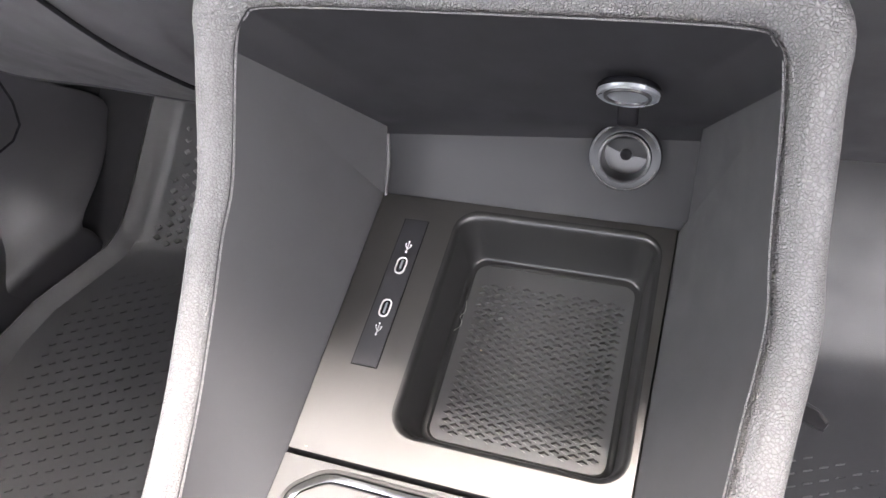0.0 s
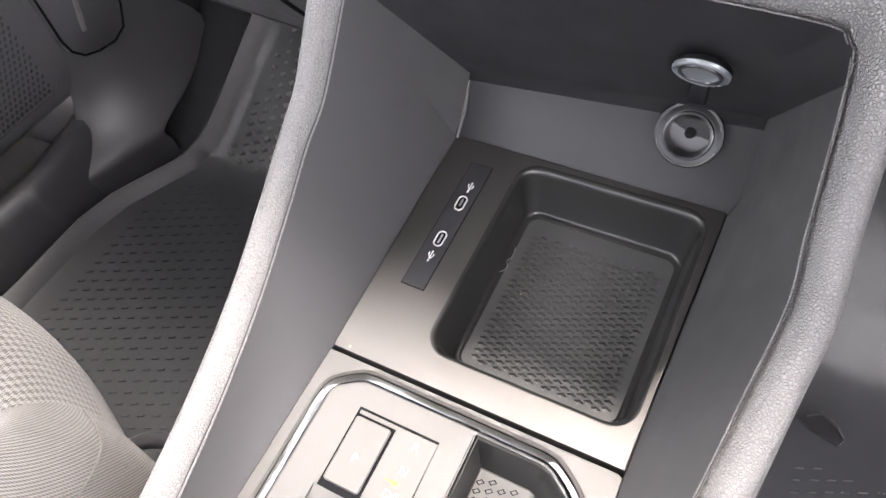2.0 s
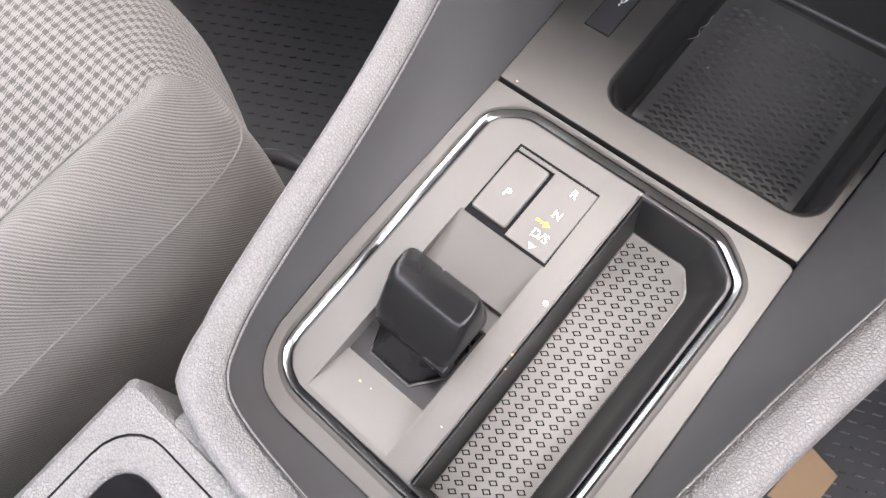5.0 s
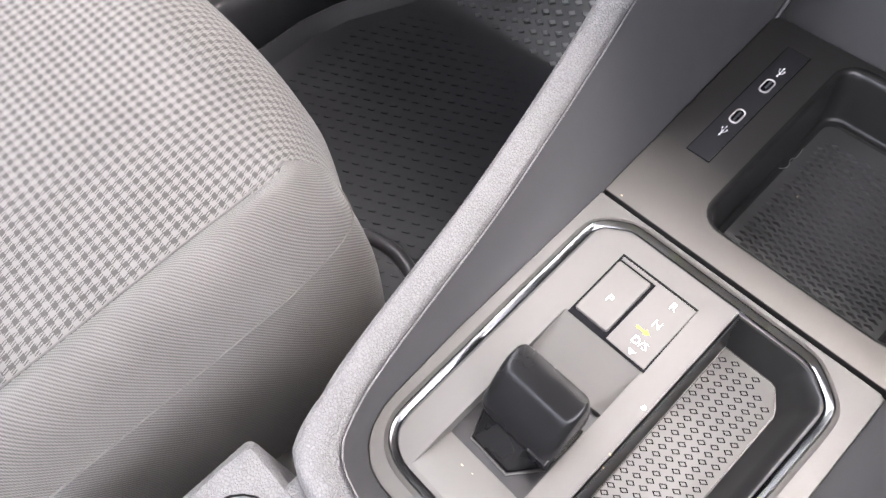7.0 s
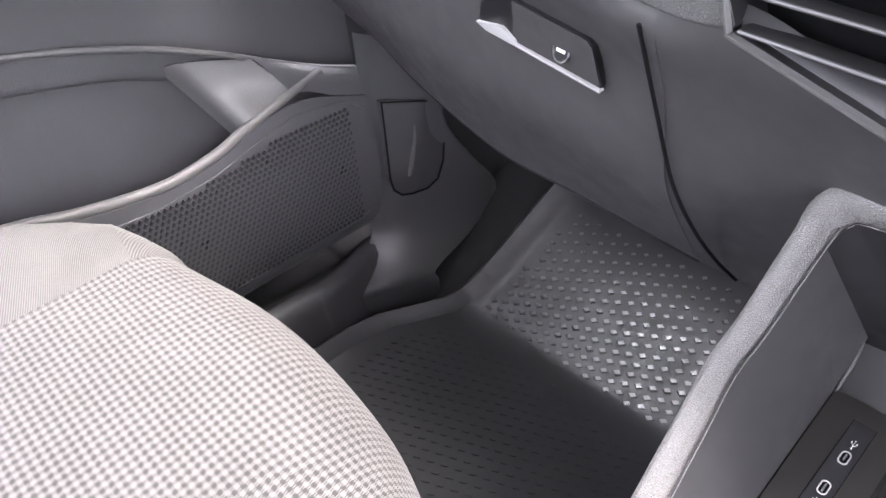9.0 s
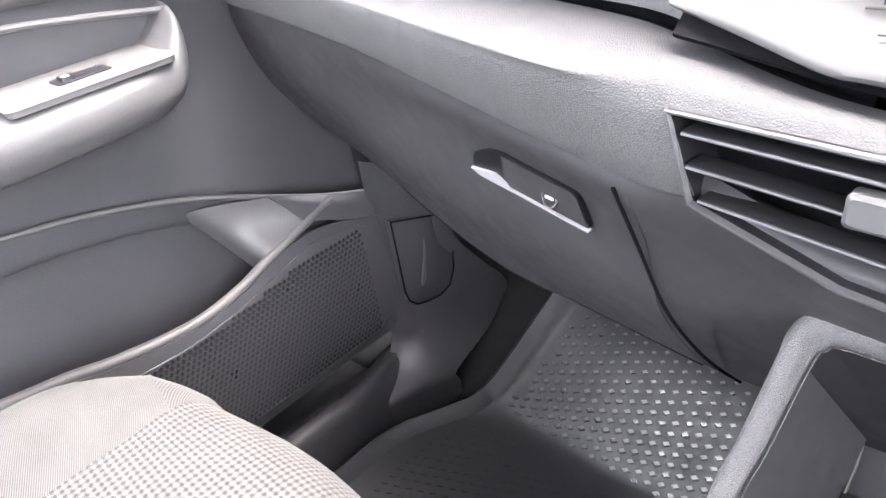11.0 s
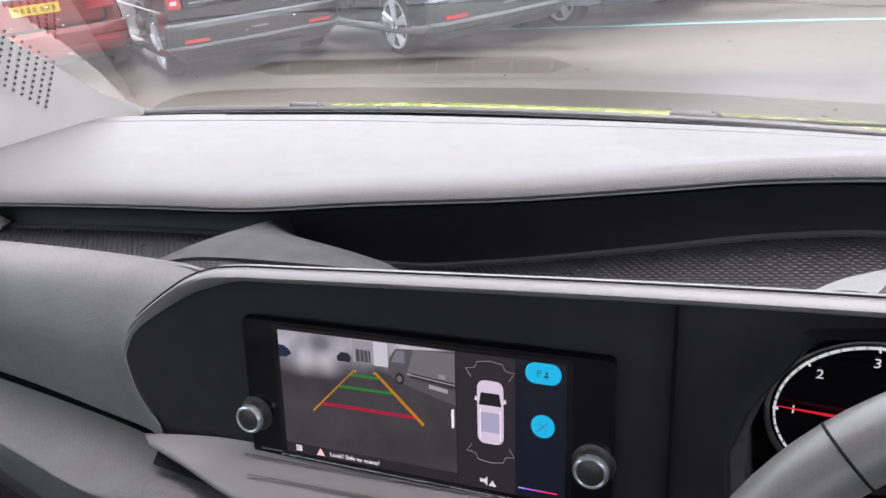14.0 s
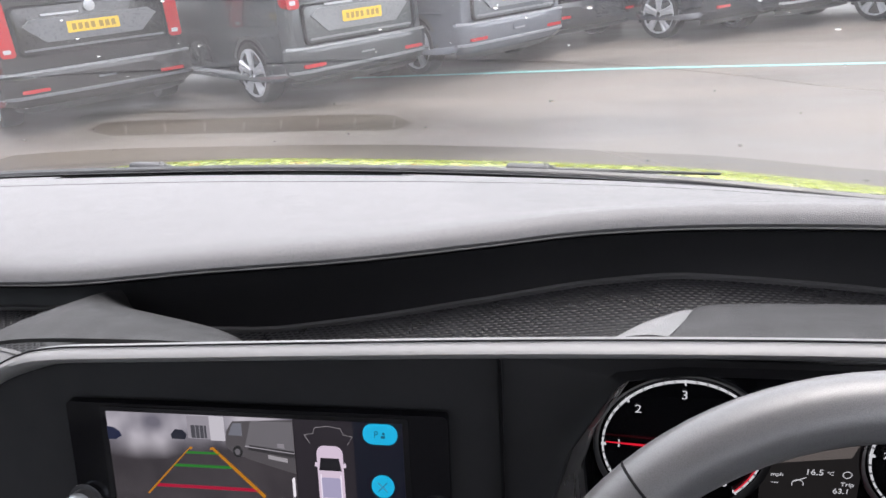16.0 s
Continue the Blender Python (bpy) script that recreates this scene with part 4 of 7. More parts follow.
tube(bm, spline([(-.2090, .0875, .492), (-.2080, .1120, .44), (-.2030, .1390, .375), (-.1940, .1640, .328), (-.1840, .1880, .292), (-.1760, .2130, .262)], 24), .0013, 6)
part("lid_gap", bm, groove_dark, dash)


def lid_at(x, z):
    return .128 + (-.255 - x) * .19 + (.43 - z) * .40


# finger recess and lock of the glovebox
fr = lambda u, v, h: (u, lid_at(u, v) - h, v)
SLOT = [(-.3790, .4345), (-.3700, .4300), (-.3360, .4290), (-.2560, .4265), (-.2535, .4300), (-.2535, .4590), (-.2570, .4625), (-.3260, .4680), (-.3450, .4640), (-.3680, .4520)]
# flat dark plate, the recess's shade put into its colour
bm = bmesh.new()
prism(bm, SLOT, fr, -.004, .0008)
recess = part("finger_recess", bm, shaded_hollow, lid)
flap_o = [(-.3330, .4325), (-.2570, .4300), (-.2550, .4325), (-.2550, .4580), (-.2580, .4610), (-.3250, .4660), (-.3290, .4520), (-.3345, .4400)]
bm = bmesh.new()
v = sheet(bm, [[fr(u, w, -.002) for u, w in flap_o], [fr(u, w, .0018) for u, w in flap_o], [fr(u, w, .0026) for u, w in inset(flap_o[::-1], .0012)[::-1]]], True)
bm.faces.new(v[-1])
part("latch_handle", bm, lid_dark, lid)
bm = bmesh.new()
prism(bm, [(-.3800, .4335), (-.3700, .4290), (-.3360, .4282), (-.2545, .4250), (-.2538, .4268), (-.3330, .4302), (-.3470, .4400), (-.3560, .4385), (-.3720, .4350)], fr, -.001, .0042)
part("bright_edge", bm, surface("pale_latch_lip", (0.42, 0.42, 0.43), 0.35, depth=0), lid, "pale lower lip of the glovebox latch")
lock_m = Matrix.Translation(fr(-.2845, .4445, .0026)) @ Euler((radians(78), 0, radians(-10))).to_matrix().to_4x4()
part("lock", turned([(.0072, -.003), (.0072, .0006), (.0062, .0010), (.0058, .0004)], lock_m), strip_black, lid)
part("lock_ring", turned([(.0078, 0), (.0076, .0008), (.0066, .0010), (.0064, .0004)], lock_m, caps=False), satin_metal, lid)
bm = bmesh.new()
box(bm, (0, 0, .0006), (.0080, .0022, .0008), .0002, lock_m)
part("key_slot", bm, white_print, lid)


# ---------- air vents ----------
slat_black = surface("slat_black", (0.016, 0.016, 0.017), 0.4, depth=0, rvary=0.01)
tab_grey = surface("tab_plastic", (0.105, 0.105, 0.108), 0.3, size=0.0012, depth=0.05, vary=0.04, rvary=0.02)
trim_satin = surface("satin_vent_trim", (0.11, 0.11, 0.113), 0.34, depth=0, metal=0.5)
def vent(name, label, centre, yaw, pitch, poly, slats, tab, group, deep=.030, bright=True):
    """A louvred outlet: poly is the outline in its own plane, metres right and up."""
    m = Matrix.Translation(centre) @ Euler((radians(pitch), 0, radians(yaw))).to_matrix().to_4x4()
    f = lambda u, v, h: tuple(m @ Vector((u, -h, v)))
    ob = thing(name, label, "air vent", group)
    n_ = inset(poly, .0035)
    b_ = bmesh.new()
    sheet(b_, [[f(u, v, -.004) for u, v in poly], [f(u, v, .0015) for u, v in poly], [f(u, v, .0022) for u, v in inset(poly, .001)], [f(u, v, .0008) for u, v in n_], [f(u, v, -deep) for u, v in inset(poly, .005)]], True)
    part("vent_frame", b_, strip_black, ob)
    b_ = bmesh.new()
    sheet(b_, [[f(u, v, .0020) for u, v in poly], [f(u, v, .0034) for u, v in inset(poly, .0008)], [f(u, v, .0036) for u, v in inset(poly, .0022)], [f(u, v, .0012) for u, v in inset(poly, .0040)]], True)
    part("vent_trim", b_, trim_satin if bright else strip_black, ob)
    b_ = bmesh.new()
    prism(b_, inset(poly, .005), f, -deep - .001, -deep)
    part("vent_backing", b_, groove_dark, ob)
    for v0, u0, v1, u1 in slats:
        b_ = bmesh.new()
        a = [(-.0016, .0), (.0, .0030), (.0016, .0), (.0012, -.014), (-.0012, -.014)]
        r0 = [f(u0, v0 + p, q) for p, q in a]
        r1 = [f(u1, v1 + p, q) for p, q in a]
        v_ = sheet(b_, [r0, r1], True)
        b_.faces.new(v_[0])
        b_.faces.new(v_[1])
        slat = part("slat", b_, slat_black, ob)
        # paler tube along the slat's front: its edge highlight given shape and colour
        b_ = bmesh.new()
        tube(b_, [f(u0, v0, .0028), f((u0 + u1) / 2, (v0 + v1) / 2 + .0006, .0034), f(u1, v1, .0028)], .0011, 8)
        part("slat_highlight", b_, trim_satin, slat)
    u, v, w, h = tab
    b_ = bmesh.new()
    v_ = sheet(b_, [[f(p, q, -.002) for p, q in rrect(u - w / 2, v - h / 2, u + w / 2, v + h / 2, .003, 4)], [f(p, q, .006) for p, q in rrect(u - w / 2, v - h / 2, u + w / 2, v + h / 2, .003, 4)], [f(p, q, .008) for p, q in rrect(u - w / 2 + .002, v - h / 2 + .002, u + w / 2 - .002, v + h / 2 - .002, .002, 4)]], True)
    b_.faces.new(v_[-1])
    part("tab", b_, tab_grey, ob, "grey vane tab")
    return ob


vent("centre_vent", "slatted black centre air vent with thin bright trim", (-.095, .080, .5265), 0, -6,
     [(-.080, .022), (-.064, -.024), (.010, -.046), (.075, -.050), (.075, .020), (.010, .020)][::1],
     [(.012, -.070, .006, .072), (-.004, -.066, -.012, .072), (-.020, -.058, -.030, .072)], (.030, -.004, .048, .016), "air vents")
vent("centre_vent", "slatted black centre air vent with thin bright trim", (.165, .080, .5265), 0, -6,
     [(-.075, .020), (-.075, -.050), (-.010, -.046), (.064, -.024), (.080, .022), (-.010, .020)],
     [(.006, -.072, .012, .070), (-.012, -.072, -.004, .066), (-.030, -.072, -.020, .058)], (-.030, -.004, .048, .016), "air vents")
vent("side_vent", "slatted dark air vent at the end of the dashboard", (-.6220, .1680, .6330), -3.4, 0,
     [(-.055, .029), (-.074, -.019), (-.070, -.022), (.064, -.031), (.066, .024), (.060, .029), (.052, .030)],
     [(.016, -.052, .013, .062), (.003, -.060, -.001, .062), (-.010, -.066, -.016, .062)], (-.010, -.002, .040, .012), "air vents", .004, False)

# button panel between the centre vents
buttons = thing("button_panel", "gloss black switch panel with white symbols and hazard button", "switches")
bf = lambda u, v, h: (u, .0815 - h - (v - .52) * .10, v)
bm = bmesh.new()
prism(bm, [(-.0185, .478), (.0885, .478), (.0885, .5475), (-.0185, .5475)], bf, -.01, .002)
part("panel_face", bm, gloss_black, buttons)
for x0, x1, z0, z1 in ((-.0165, .0095, .522, .545), (-.0165, .0095, .495, .520), (.0115, .0585, .495, .545), (.0605, .0865, .522, .545), (.0605, .0865, .495, .520)):
    b_ = bmesh.new()
    v_ = sheet(b_, [[bf(u, v, .001) for u, v in rrect(x0, z0, x1, z1, .002, 3)], [bf(u, v, .0032) for u, v in rrect(x0, z0, x1, z1, .002, 3)], [bf(u, v, .0036) for u, v in rrect(x0 + .0006, z0 + .0006, x1 - .0006, z1 - .0006, .002, 3)]], True)
    b_.faces.new(v_[-1])
    part("button", b_, gloss_black, buttons)
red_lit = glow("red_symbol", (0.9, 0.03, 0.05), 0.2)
bm = bmesh.new()
prism(bm, [(.0130, .5105), (.0290, .5105), (.0210, .5240)], bf, .0037, .0041)
part("hazard_mark", bm, red_lit, buttons, "red hazard triangle")
bm = bmesh.new()
prism(bm, rrect(.0170, .5320, .0250, .5375, .001, 2), bf, .0037, .0041)
part("warning_mark", bm, red_lit, buttons)
for x, z in ((-.003, .536), (-.002, .512), (.047, .538), (.074, .536), (.074, .510)):
    b_ = bmesh.new()
    prism(b_, rrect(x - .0028, z, x + .0028, z + .0045, .001, 2), bf, .0037, .0040)
    prism(b_, [(x - .0042, z - .0030), (x + .0042, z - .0030), (x + .0042, z - .0014), (x - .0042, z - .0014)], bf, .0037, .0040)
    part("symbol", b_, white_print, buttons)

# ---------- fascia with screen ----------
fascia = thing("fascia", "dark fascia hood with pale lip round screen and dials", "fascia")
F = lambda x, z, d=0.0: (x, .135 + .22 * (z - .59) - d, z)
O = [(-.1935, .580, .000), (-.1995, .592, .000), (-.215, .615, .000), (-.2235, .640, .000), (-.222, .655, .000), (-.208, .677, .001), (-.165, .707, .003), (-.135, .7215, .005), (-.105, .7275, .006), (-.05, .730, .006), (.05, .734, .006), (.19, .739, .006), (.33, .742, .006), (.45, .742, .006), (.58, .738, .006)]
I = [(-.1922, .581, .0004), (-.198, .5925, .0004), (-.2135, .6155, .0004), (-.221, .640, .0003), (-.2185, .6535, -.000), (-.2033, .6720, -.0015), (-.1575, .6980, -.003), (-.1275, .7090, -.003), (-.100, .7150, -.004), (-.05, .7172, -.004), (.05, .7212, -.004), (.19, .7262, -.004), (.33, .7292, -.004), (.45, .7292, -.004), (.58, .7252, -.004)]
o_ = spline([F(*q) for q in O], 100)
i_ = spline([F(*q) for q in I], 100)
bm = bmesh.new()
rows = [[p + Vector((0, .014, -.040 if -.10 < p.x < .18 else -.004)) for p in o_], [p + Vector((0, .010, -.001)) for p in o_], [p + Vector((0, .002, 0)) for p in o_], *[[p.lerp(q, f) + Vector((0, -g * min(1, max(0, (p.x + .19) / .08)), 0)) for p, q in zip(o_, i_)] for f, g in ((.08, .0050), (.20, .0078), (.38, .0088), (.60, .0074), (.80, .0042), (.95, .0008))], [q + Vector((0, .0003 + .0037 * min(1, max(0, (q.x + .19) / .08)), 0)) for q in i_]]
sheet(bm, rows)
part("lip", bm, lip_soft, fascia, "soft grey lip round the fascia")
bm = bmesh.new()
tube(bm, [p + Vector((0, .0030, .0009)) for p in o_], .0007, 6)
part("lip_seam", bm, groove_dark, fascia)
# flat field of the fascia, filled fan-wise from the lip to the shelf line, with a hole for the dials
bm = bmesh.new()
low = [Vector(F(-.190 + (.58 + .190) * k_ / 99, .590, -.002)) for k_ in range(100)]
top_i = [q + Vector((0, .0003 + .0037 * min(1, max(0, (q.x + .19) / .08)), 0)) for q in i_]
cut = next(k_ for k_, q in enumerate(top_i) if q.x > .192)
top_i[cut - 1] = top_i[cut - 1].lerp(top_i[cut], (.1915 - top_i[cut - 1].x) / (top_i[cut].x - top_i[cut - 1].x))
sheet(bm, [top_i[:cut], [p.lerp(Vector(F(p.x if p.x > -.19 else -.19, .574, -.004)), .5) for p in top_i[:cut]], [Vector(F(max(p.x, -.194), .574, -.004)) for p in top_i[:cut]]])
part("fascia_field", bm, fascia_dark, fascia)
# dial side: surround of the dial window
HOOD = [(.236, .560), (.2255, .605), (.2225, .637), (.2325, .668), (.2600, .7095), (.2690, .7155), (.30, .7175)]
W = []
for a, b in zip(HOOD, HOOD[1:]):
    W += [(a[0] + (b[0] - a[0]) * q / 3, a[1] + (b[1] - a[1]) * q / 3) for q in range(3 if len(W) < 14 else 1)]
W = W[:15] + [HOOD[-1], (.56, .7175), (.56, .560)]
bm = bmesh.new()
OUT = [(.1922, .540 + .1865 * k_ / 12) for k_ in range(13)] + [(.215, .7270), (.25, .7278), (.30, .7285), (.58, .7255), (.58, .540)]
sheet(bm, [[F(x, z, -.002) for x, z in OUT], [F(x, z, -.008) for x, z in OUT], [F(a + (a - .40) * .045, b + (b - .64) * .04, -.0085) for a, b in W], [F(a + (a - .40) * .008, b + (b - .64) * .008, -.0035) for a, b in W], [F(x, z, -.004) for x, z in W], [F(x, z, -.010) for x, z in [(a + (.40 - a) * .012, b + (.64 - b) * .012) for a, b in W]], [(a + (.40 - a) * .11, .262, .60 + (b - .66) * 1.06) for a, b in W]], True)
part("dial_surround", bm, fascia_dark, fascia)
bm = bmesh.new()
sheet(bm, [[F(a + (.40 - a) * .012, b + (.64 - b) * .012, -.0085) for a, b in W[:16]], [F(a + (.40 - a) * .05, b + (.64 - b) * .045, -.022) for a, b in W[:16]], [(a + (.40 - a) * .10, .250, .607 + (b - .66) * 1.05) for a, b in W[:16]]])
part("surround_facet", bm, surface("satin_surround", (0.045, 0.044, 0.044), 0.3, depth=0), fascia, "satin inner facet of the dial window")
bm = bmesh.new()
tube(bm, [F(.1916, .738, .004), F(.1916, .730, .0045), F(.1916, .722, -.0005), F(.1916, .66, -.0025), F(.1916, .545, -.0025)], .0011, 6)
part("panel_joint", bm, groove_dark, fascia)

# pale shelf under the screen
S0 = [(-.205, .127, .588), (-.175, .132, .589), (-.14, .136, .590), (-.10, .138, .590), (-.05, .139, .590), (.1, .142, .592), (.19, .144, .593), (.40, .146, .594)]
S1 = [(-.197, .121, .588), (-.152, .112, .5805), (-.115, .104, .572), (-.095, .102, .571), (-.05, .101, .571), (.1, .104, .571), (.19, .106, .571), (.40, .108, .571)]
S2 = [(-.196, .121, .583), (-.154, .113, .574), (-.117, .106, .5655), (-.098, .105, .564), (-.05, .104, .563), (.1, .107, .563), (.19, .109, .563), (.40, .111, .563)]
ledge = skin("screen_ledge", [S0, [tuple((a + b) / 2 + (0, 0, .001)[k_] for k_, (a, b) in enumerate(zip(p, q))) for p, q in zip(S0, S1)], S1, S2, lift(S2, .02, -.006)], 60, 16, pale_trim, fascia, "pale satin ledge below the screen")
for a, b, r in (((-.110, .1275), (.157, .1335), .0007), ((-.098, .1335), (.145, .1395), .0007), ((-.100, .1145), (.160, .1205), .0007)):
    bm = bmesh.new()
    z0 = lambda y: .5925 - (.139 - y) * .48 + .0008
    tube(bm, [(a[0], a[1], z0(a[1])), (b[0], b[1], z0(b[1] - .004))], r, 6)
    part("ledge_groove", bm, plate_grey, ledge)
# dark throat between ledge and brow: a near-black sheet for the ledge's shade
skin("throat_shade", [[(-.19, .125, .582), (.0, .125, .562), (.40, .13, .562)], [(-.19, .112, .573), (.0, .110, .552), (.40, .115, .552)]], 12, 3, groove_dark, dash)

# infotainment unit
unit = thing("touch_screen", "black glass screen unit with two knobs showing a reversing picture", "screen")
def plate(poly, d0, d1, mat, name, parent, label=""):
    b_ = bmesh.new()
    prism(b_, poly, lambda u, v, h: F(u, v, h), d0, d1)
    return part(name, b_, mat, parent, label)
plate(rrect(-.105, .586, .159, .6905, .003, 4), -.004, .0014, gloss_black, "bezel", unit)
plate(rrect(-.0795, .5895, .1345, .6885, .002, 4), .001, .0022, screen_glass, "glass", unit)
def quad(x0, z0, x1, z1):
    return [(x0, z0), (x1, z0), (x1, z1), (x0, z1)]
picture = nodes("camera_picture")
pm, pn, pl, pb = picture
pb.inputs["Base Color"].default_value = (0, 0, 0, 1)
pb.inputs["Roughness"].default_value = 0.15
def flat(c, s=0.55):
    return glow("lit_" + "_".join(str(round(q * 100)) for q in c), c, .09 + .125 * s)
co = pn.new("ShaderNodeTexCoord").outputs["Object"]
nz = pn.new("ShaderNodeTexNoise")
nz.inputs["Scale"].default_value, nz.inputs["Detail"].default_value = 45, 4
pl.new(co, nz.inputs["Vector"])
cr = pn.new("ShaderNodeValToRGB")
cr.color_ramp.elements[0].position, cr.color_ramp.elements[0].color = .3, (.075, .066, .076, 1)
cr.color_ramp.elements[1].position, cr.color_ramp.elements[1].color = .75, (.125, .110, .122, 1)
pl.new(nz.outputs[0], cr.inputs[0])
sepp = pn.new("ShaderNodeSeparateXYZ")
pl.new(co, sepp.inputs[0])
def pmath(kind, a_, b_=0.0, c_=0.0):
    q = pn.new("ShaderNodeMath")
    q.operation = kind
    for k_, v_ in enumerate((a_, b_, c_)):
        if isinstance(v_, (int, float)):
            q.inputs[k_].default_value = v_
        else:
            pl.new(v_, q.inputs[k_])
    return q.outputs[0]
cloud = pn.new("ShaderNodeTexNoise")
cloud.inputs["Scale"].default_value, cloud.inputs["Detail"].default_value = 38, 1.5
pl.new(co, cloud.inputs["Vector"])
# height above the skyline, which sinks towards the left and wavers
high = pmath("ADD", pmath("SUBTRACT", sepp.outputs[2], 0.668), pmath("MULTIPLY_ADD", cloud.outputs[0], 0.012, -0.006))
high = pmath("SUBTRACT", high, pmath("MULTIPLY", pmath("MAXIMUM", sepp.outputs[0], -0.035), 0.16))
sky_f = ramp(pn, pl, pmath("MULTIPLY_ADD", high, 50.0, 0.5), ((0.05, 0.0), (0.95, 1.0)))
sky_c = pn.new("ShaderNodeValToRGB")
sky_c.color_ramp.elements[0].position, sky_c.color_ramp.elements[0].color = .30, (.30, .29, .36, 1)
sky_c.color_ramp.elements[1].position, sky_c.color_ramp.elements[1].color = .75, (1.25, 1.20, 1.30, 1)
pl.new(cloud.outputs[0], sky_c.inputs[0])
pmix = pn.new("ShaderNodeMix")
pmix.data_type = "RGBA"
pl.new(sky_f, pmix.inputs[0])
pl.new(cr.outputs[0], pmix.inputs[6])
pl.new(sky_c.outputs[0], pmix.inputs[7])
pl.new(pmix.outputs[2], pb.inputs["Emission Color"])
pb.inputs["Emission Strength"].default_value = 0.082
view = plate(quad(-.0745, .601, .0585, .6855), .002, .0026, pm, "camera_view", unit, "lit reversing-camera picture of a yard")
def mark(poly, c, s, name="screen_mark", d=.0030, parent=None):
    return plate(poly, .0024, d, flat(c, s), name, parent or view)
# sky blur, buildings and parked van of the picture
mark([(-.0745, .6665), (-.069, .6665), (-.0645, .669), (-.066, .672), (-.070, .6745), (-.0745, .675)], (.016, .024, .075), .1, d=.0032)
mark([(-.0270, .6690), (-.0175, .6690), (-.0165, .6720), (-.0190, .6750), (-.0245, .6752), (-.0275, .6720)], (.022, .026, .045), .1, d=.0033)
mark(quad(-.0150, .6698, .0010, .6852), (.42, .40, .45), .2, d=.0032)
mark(quad(-.0125, .6704, -.0015, .6790), (.10, .10, .12), .1, d=.0034)
for x in (-.0095, -.0065, -.0035):
    mark(quad(x, .6704, x + .0006, .6790), (.35, .34, .38), .1, d=.0035)
mark(quad(.0010, .6692, .0110, .6853), (.78, .76, .82), .2, d=.0034)
mark([(.0110, .6660), (.0125, .6760), (.0170, .6825), (.0585, .6852), (.0585, .6490), (.0300, .6565), (.0160, .6610)], (.13, .12, .13), .1, d=.0032)
mark([(.0250, .6670), (.0585, .6640), (.0585, .6840), (.0300, .6835)], (.23, .22, .24), .1, d=.0034)
mark([(.0138, .6735), (.0175, .6815), (.0235, .6820), (.0235, .6735)], (.26, .27, .32), .1, d=.0035)
mark([(.0270, .6640), (.0585, .6600), (.0585, .6645), (.0280, .6675)], (.05, .047, .052), .1, d=.0035)
mark([(.0250, .6662), (.0585, .6628), (.0585, .6634), (.0250, .6668)], (.50, .48, .52), .1, d=.0037)
mark([(.0195 + .0034 * math.cos(q * math.pi / 6), .6625 + .0040 * math.sin(q * math.pi / 6)) for q in range(12)], (.03, .03, .032), .1, d=.0036)
mark([(.0195 + .0018 * math.cos(q * math.pi / 6), .6625 + .0022 * math.sin(q * math.pi / 6)) for q in range(12)], (.22, .21, .23), .1, d=.0038)
mark([(.0405, .6588), (.0535, .6568), (.0535, .6592), (.0405, .6612)], (.55, .53, .56), .1, d=.0037)
mark([(.0475, .6668), (.0520, .6663), (.0520, .6690), (.0475, .6694)], (.42, .40, .44), .1, d=.0038)
def stroke(a, b, w0, w1, c, s=.9):
    p, q = Vector(a), Vector(b)
    t = (q - p).normalized()
    n_ = Vector((-t.y, t.x))
    mark([tuple(p + n_ * w0), tuple(p - n_ * w0), tuple(q - n_ * w1), tuple(q + n_ * w1)], c, s, "guide_line", .0041)
orange, crimson, leaf = (.85, .33, .012), (.62, .012, .06), (.03, .30, .04)
stroke((-.0487, .6297), (-.0150, .6632), .0006, .0003, orange, .05)
stroke((.0357, .6318), (.0018, .6636), .0006, .0003, orange, .05)
stroke((-.0152, .6632), (-.0132, .6630), .0003, .0003, orange, .05)
stroke((.0020, .6636), (.0000, .6634), .0003, .0003, orange, .05)
stroke((-.0418, .6357), (.0315, .6362), .0006, .0006, crimson, .1)
stroke((-.0278, .6506), (.0146, .6510), .0004, .0004, leaf, .1)
stroke((-.0178, .6600), (.0060, .6603), .0003, .0003, leaf, .1)
plate(quad(-.0745, .5935, .0585, .601), .002, .0026, flat((.02, .017, .022), .5), "picture_foot", unit)
plate(quad(.0590, .5935, .0985, .6855), .002, .0026, flat((.022, .018, .024), .5), "side_view", unit)
plate(quad(.0985, .5935, .1305, .6855), .002, .0026, flat((.004, .005, .014), .5), "menu_column", unit)
for k_ in range(3):
    mark(quad(-.0665, .5955 + k_ * .0016, -.0615, .5962 + k_ * .0016), (.8, .75, .8), .7, "menu_bars", .0030, unit)
mark([(-.0495, .5948), (-.0430, .5948), (-.04625, .6000)], (.85, .55, .55), .7, "warning_triangle", .0030, unit)
text("Look! Safe to move?", .0048, F(-.0385, .5972, .0031), flat((.85, .8, .85), .8), unit, up=(0, .22, 1), align="LEFT")
mark(quad(.0560, .634, .0572, .646), (.8, .78, .82), .7, "slider", .0044, unit)
# plan view of the car with parking sensors
mark(rrect(.0735, .6265, .0908, .6690, .0050, 5), (.62, .52, .63), 0.7, "car_plan", .0032, unit)
mark(rrect(.0752, .6280, .0891, .6480, .0022, 4), (.33, .31, .45), 0.8, "car_plan", .0034, unit)
mark(rrect(.0752, .6280, .0891, .6345, .0022, 4), (.56, .48, .60), 0.8, "car_plan", .0036, unit)
mark([(.0747, .6530), (.0896, .6530), (.0882, .6612), (.0761, .6612)], (.015, .014, .02), .1, "car_plan", .0036, unit)
for x in (.0752, .0885):
    mark(quad(x, .6300, x + .0006, .6500), (.75, .70, .80), 0.8, "car_plan", .0037, unit)
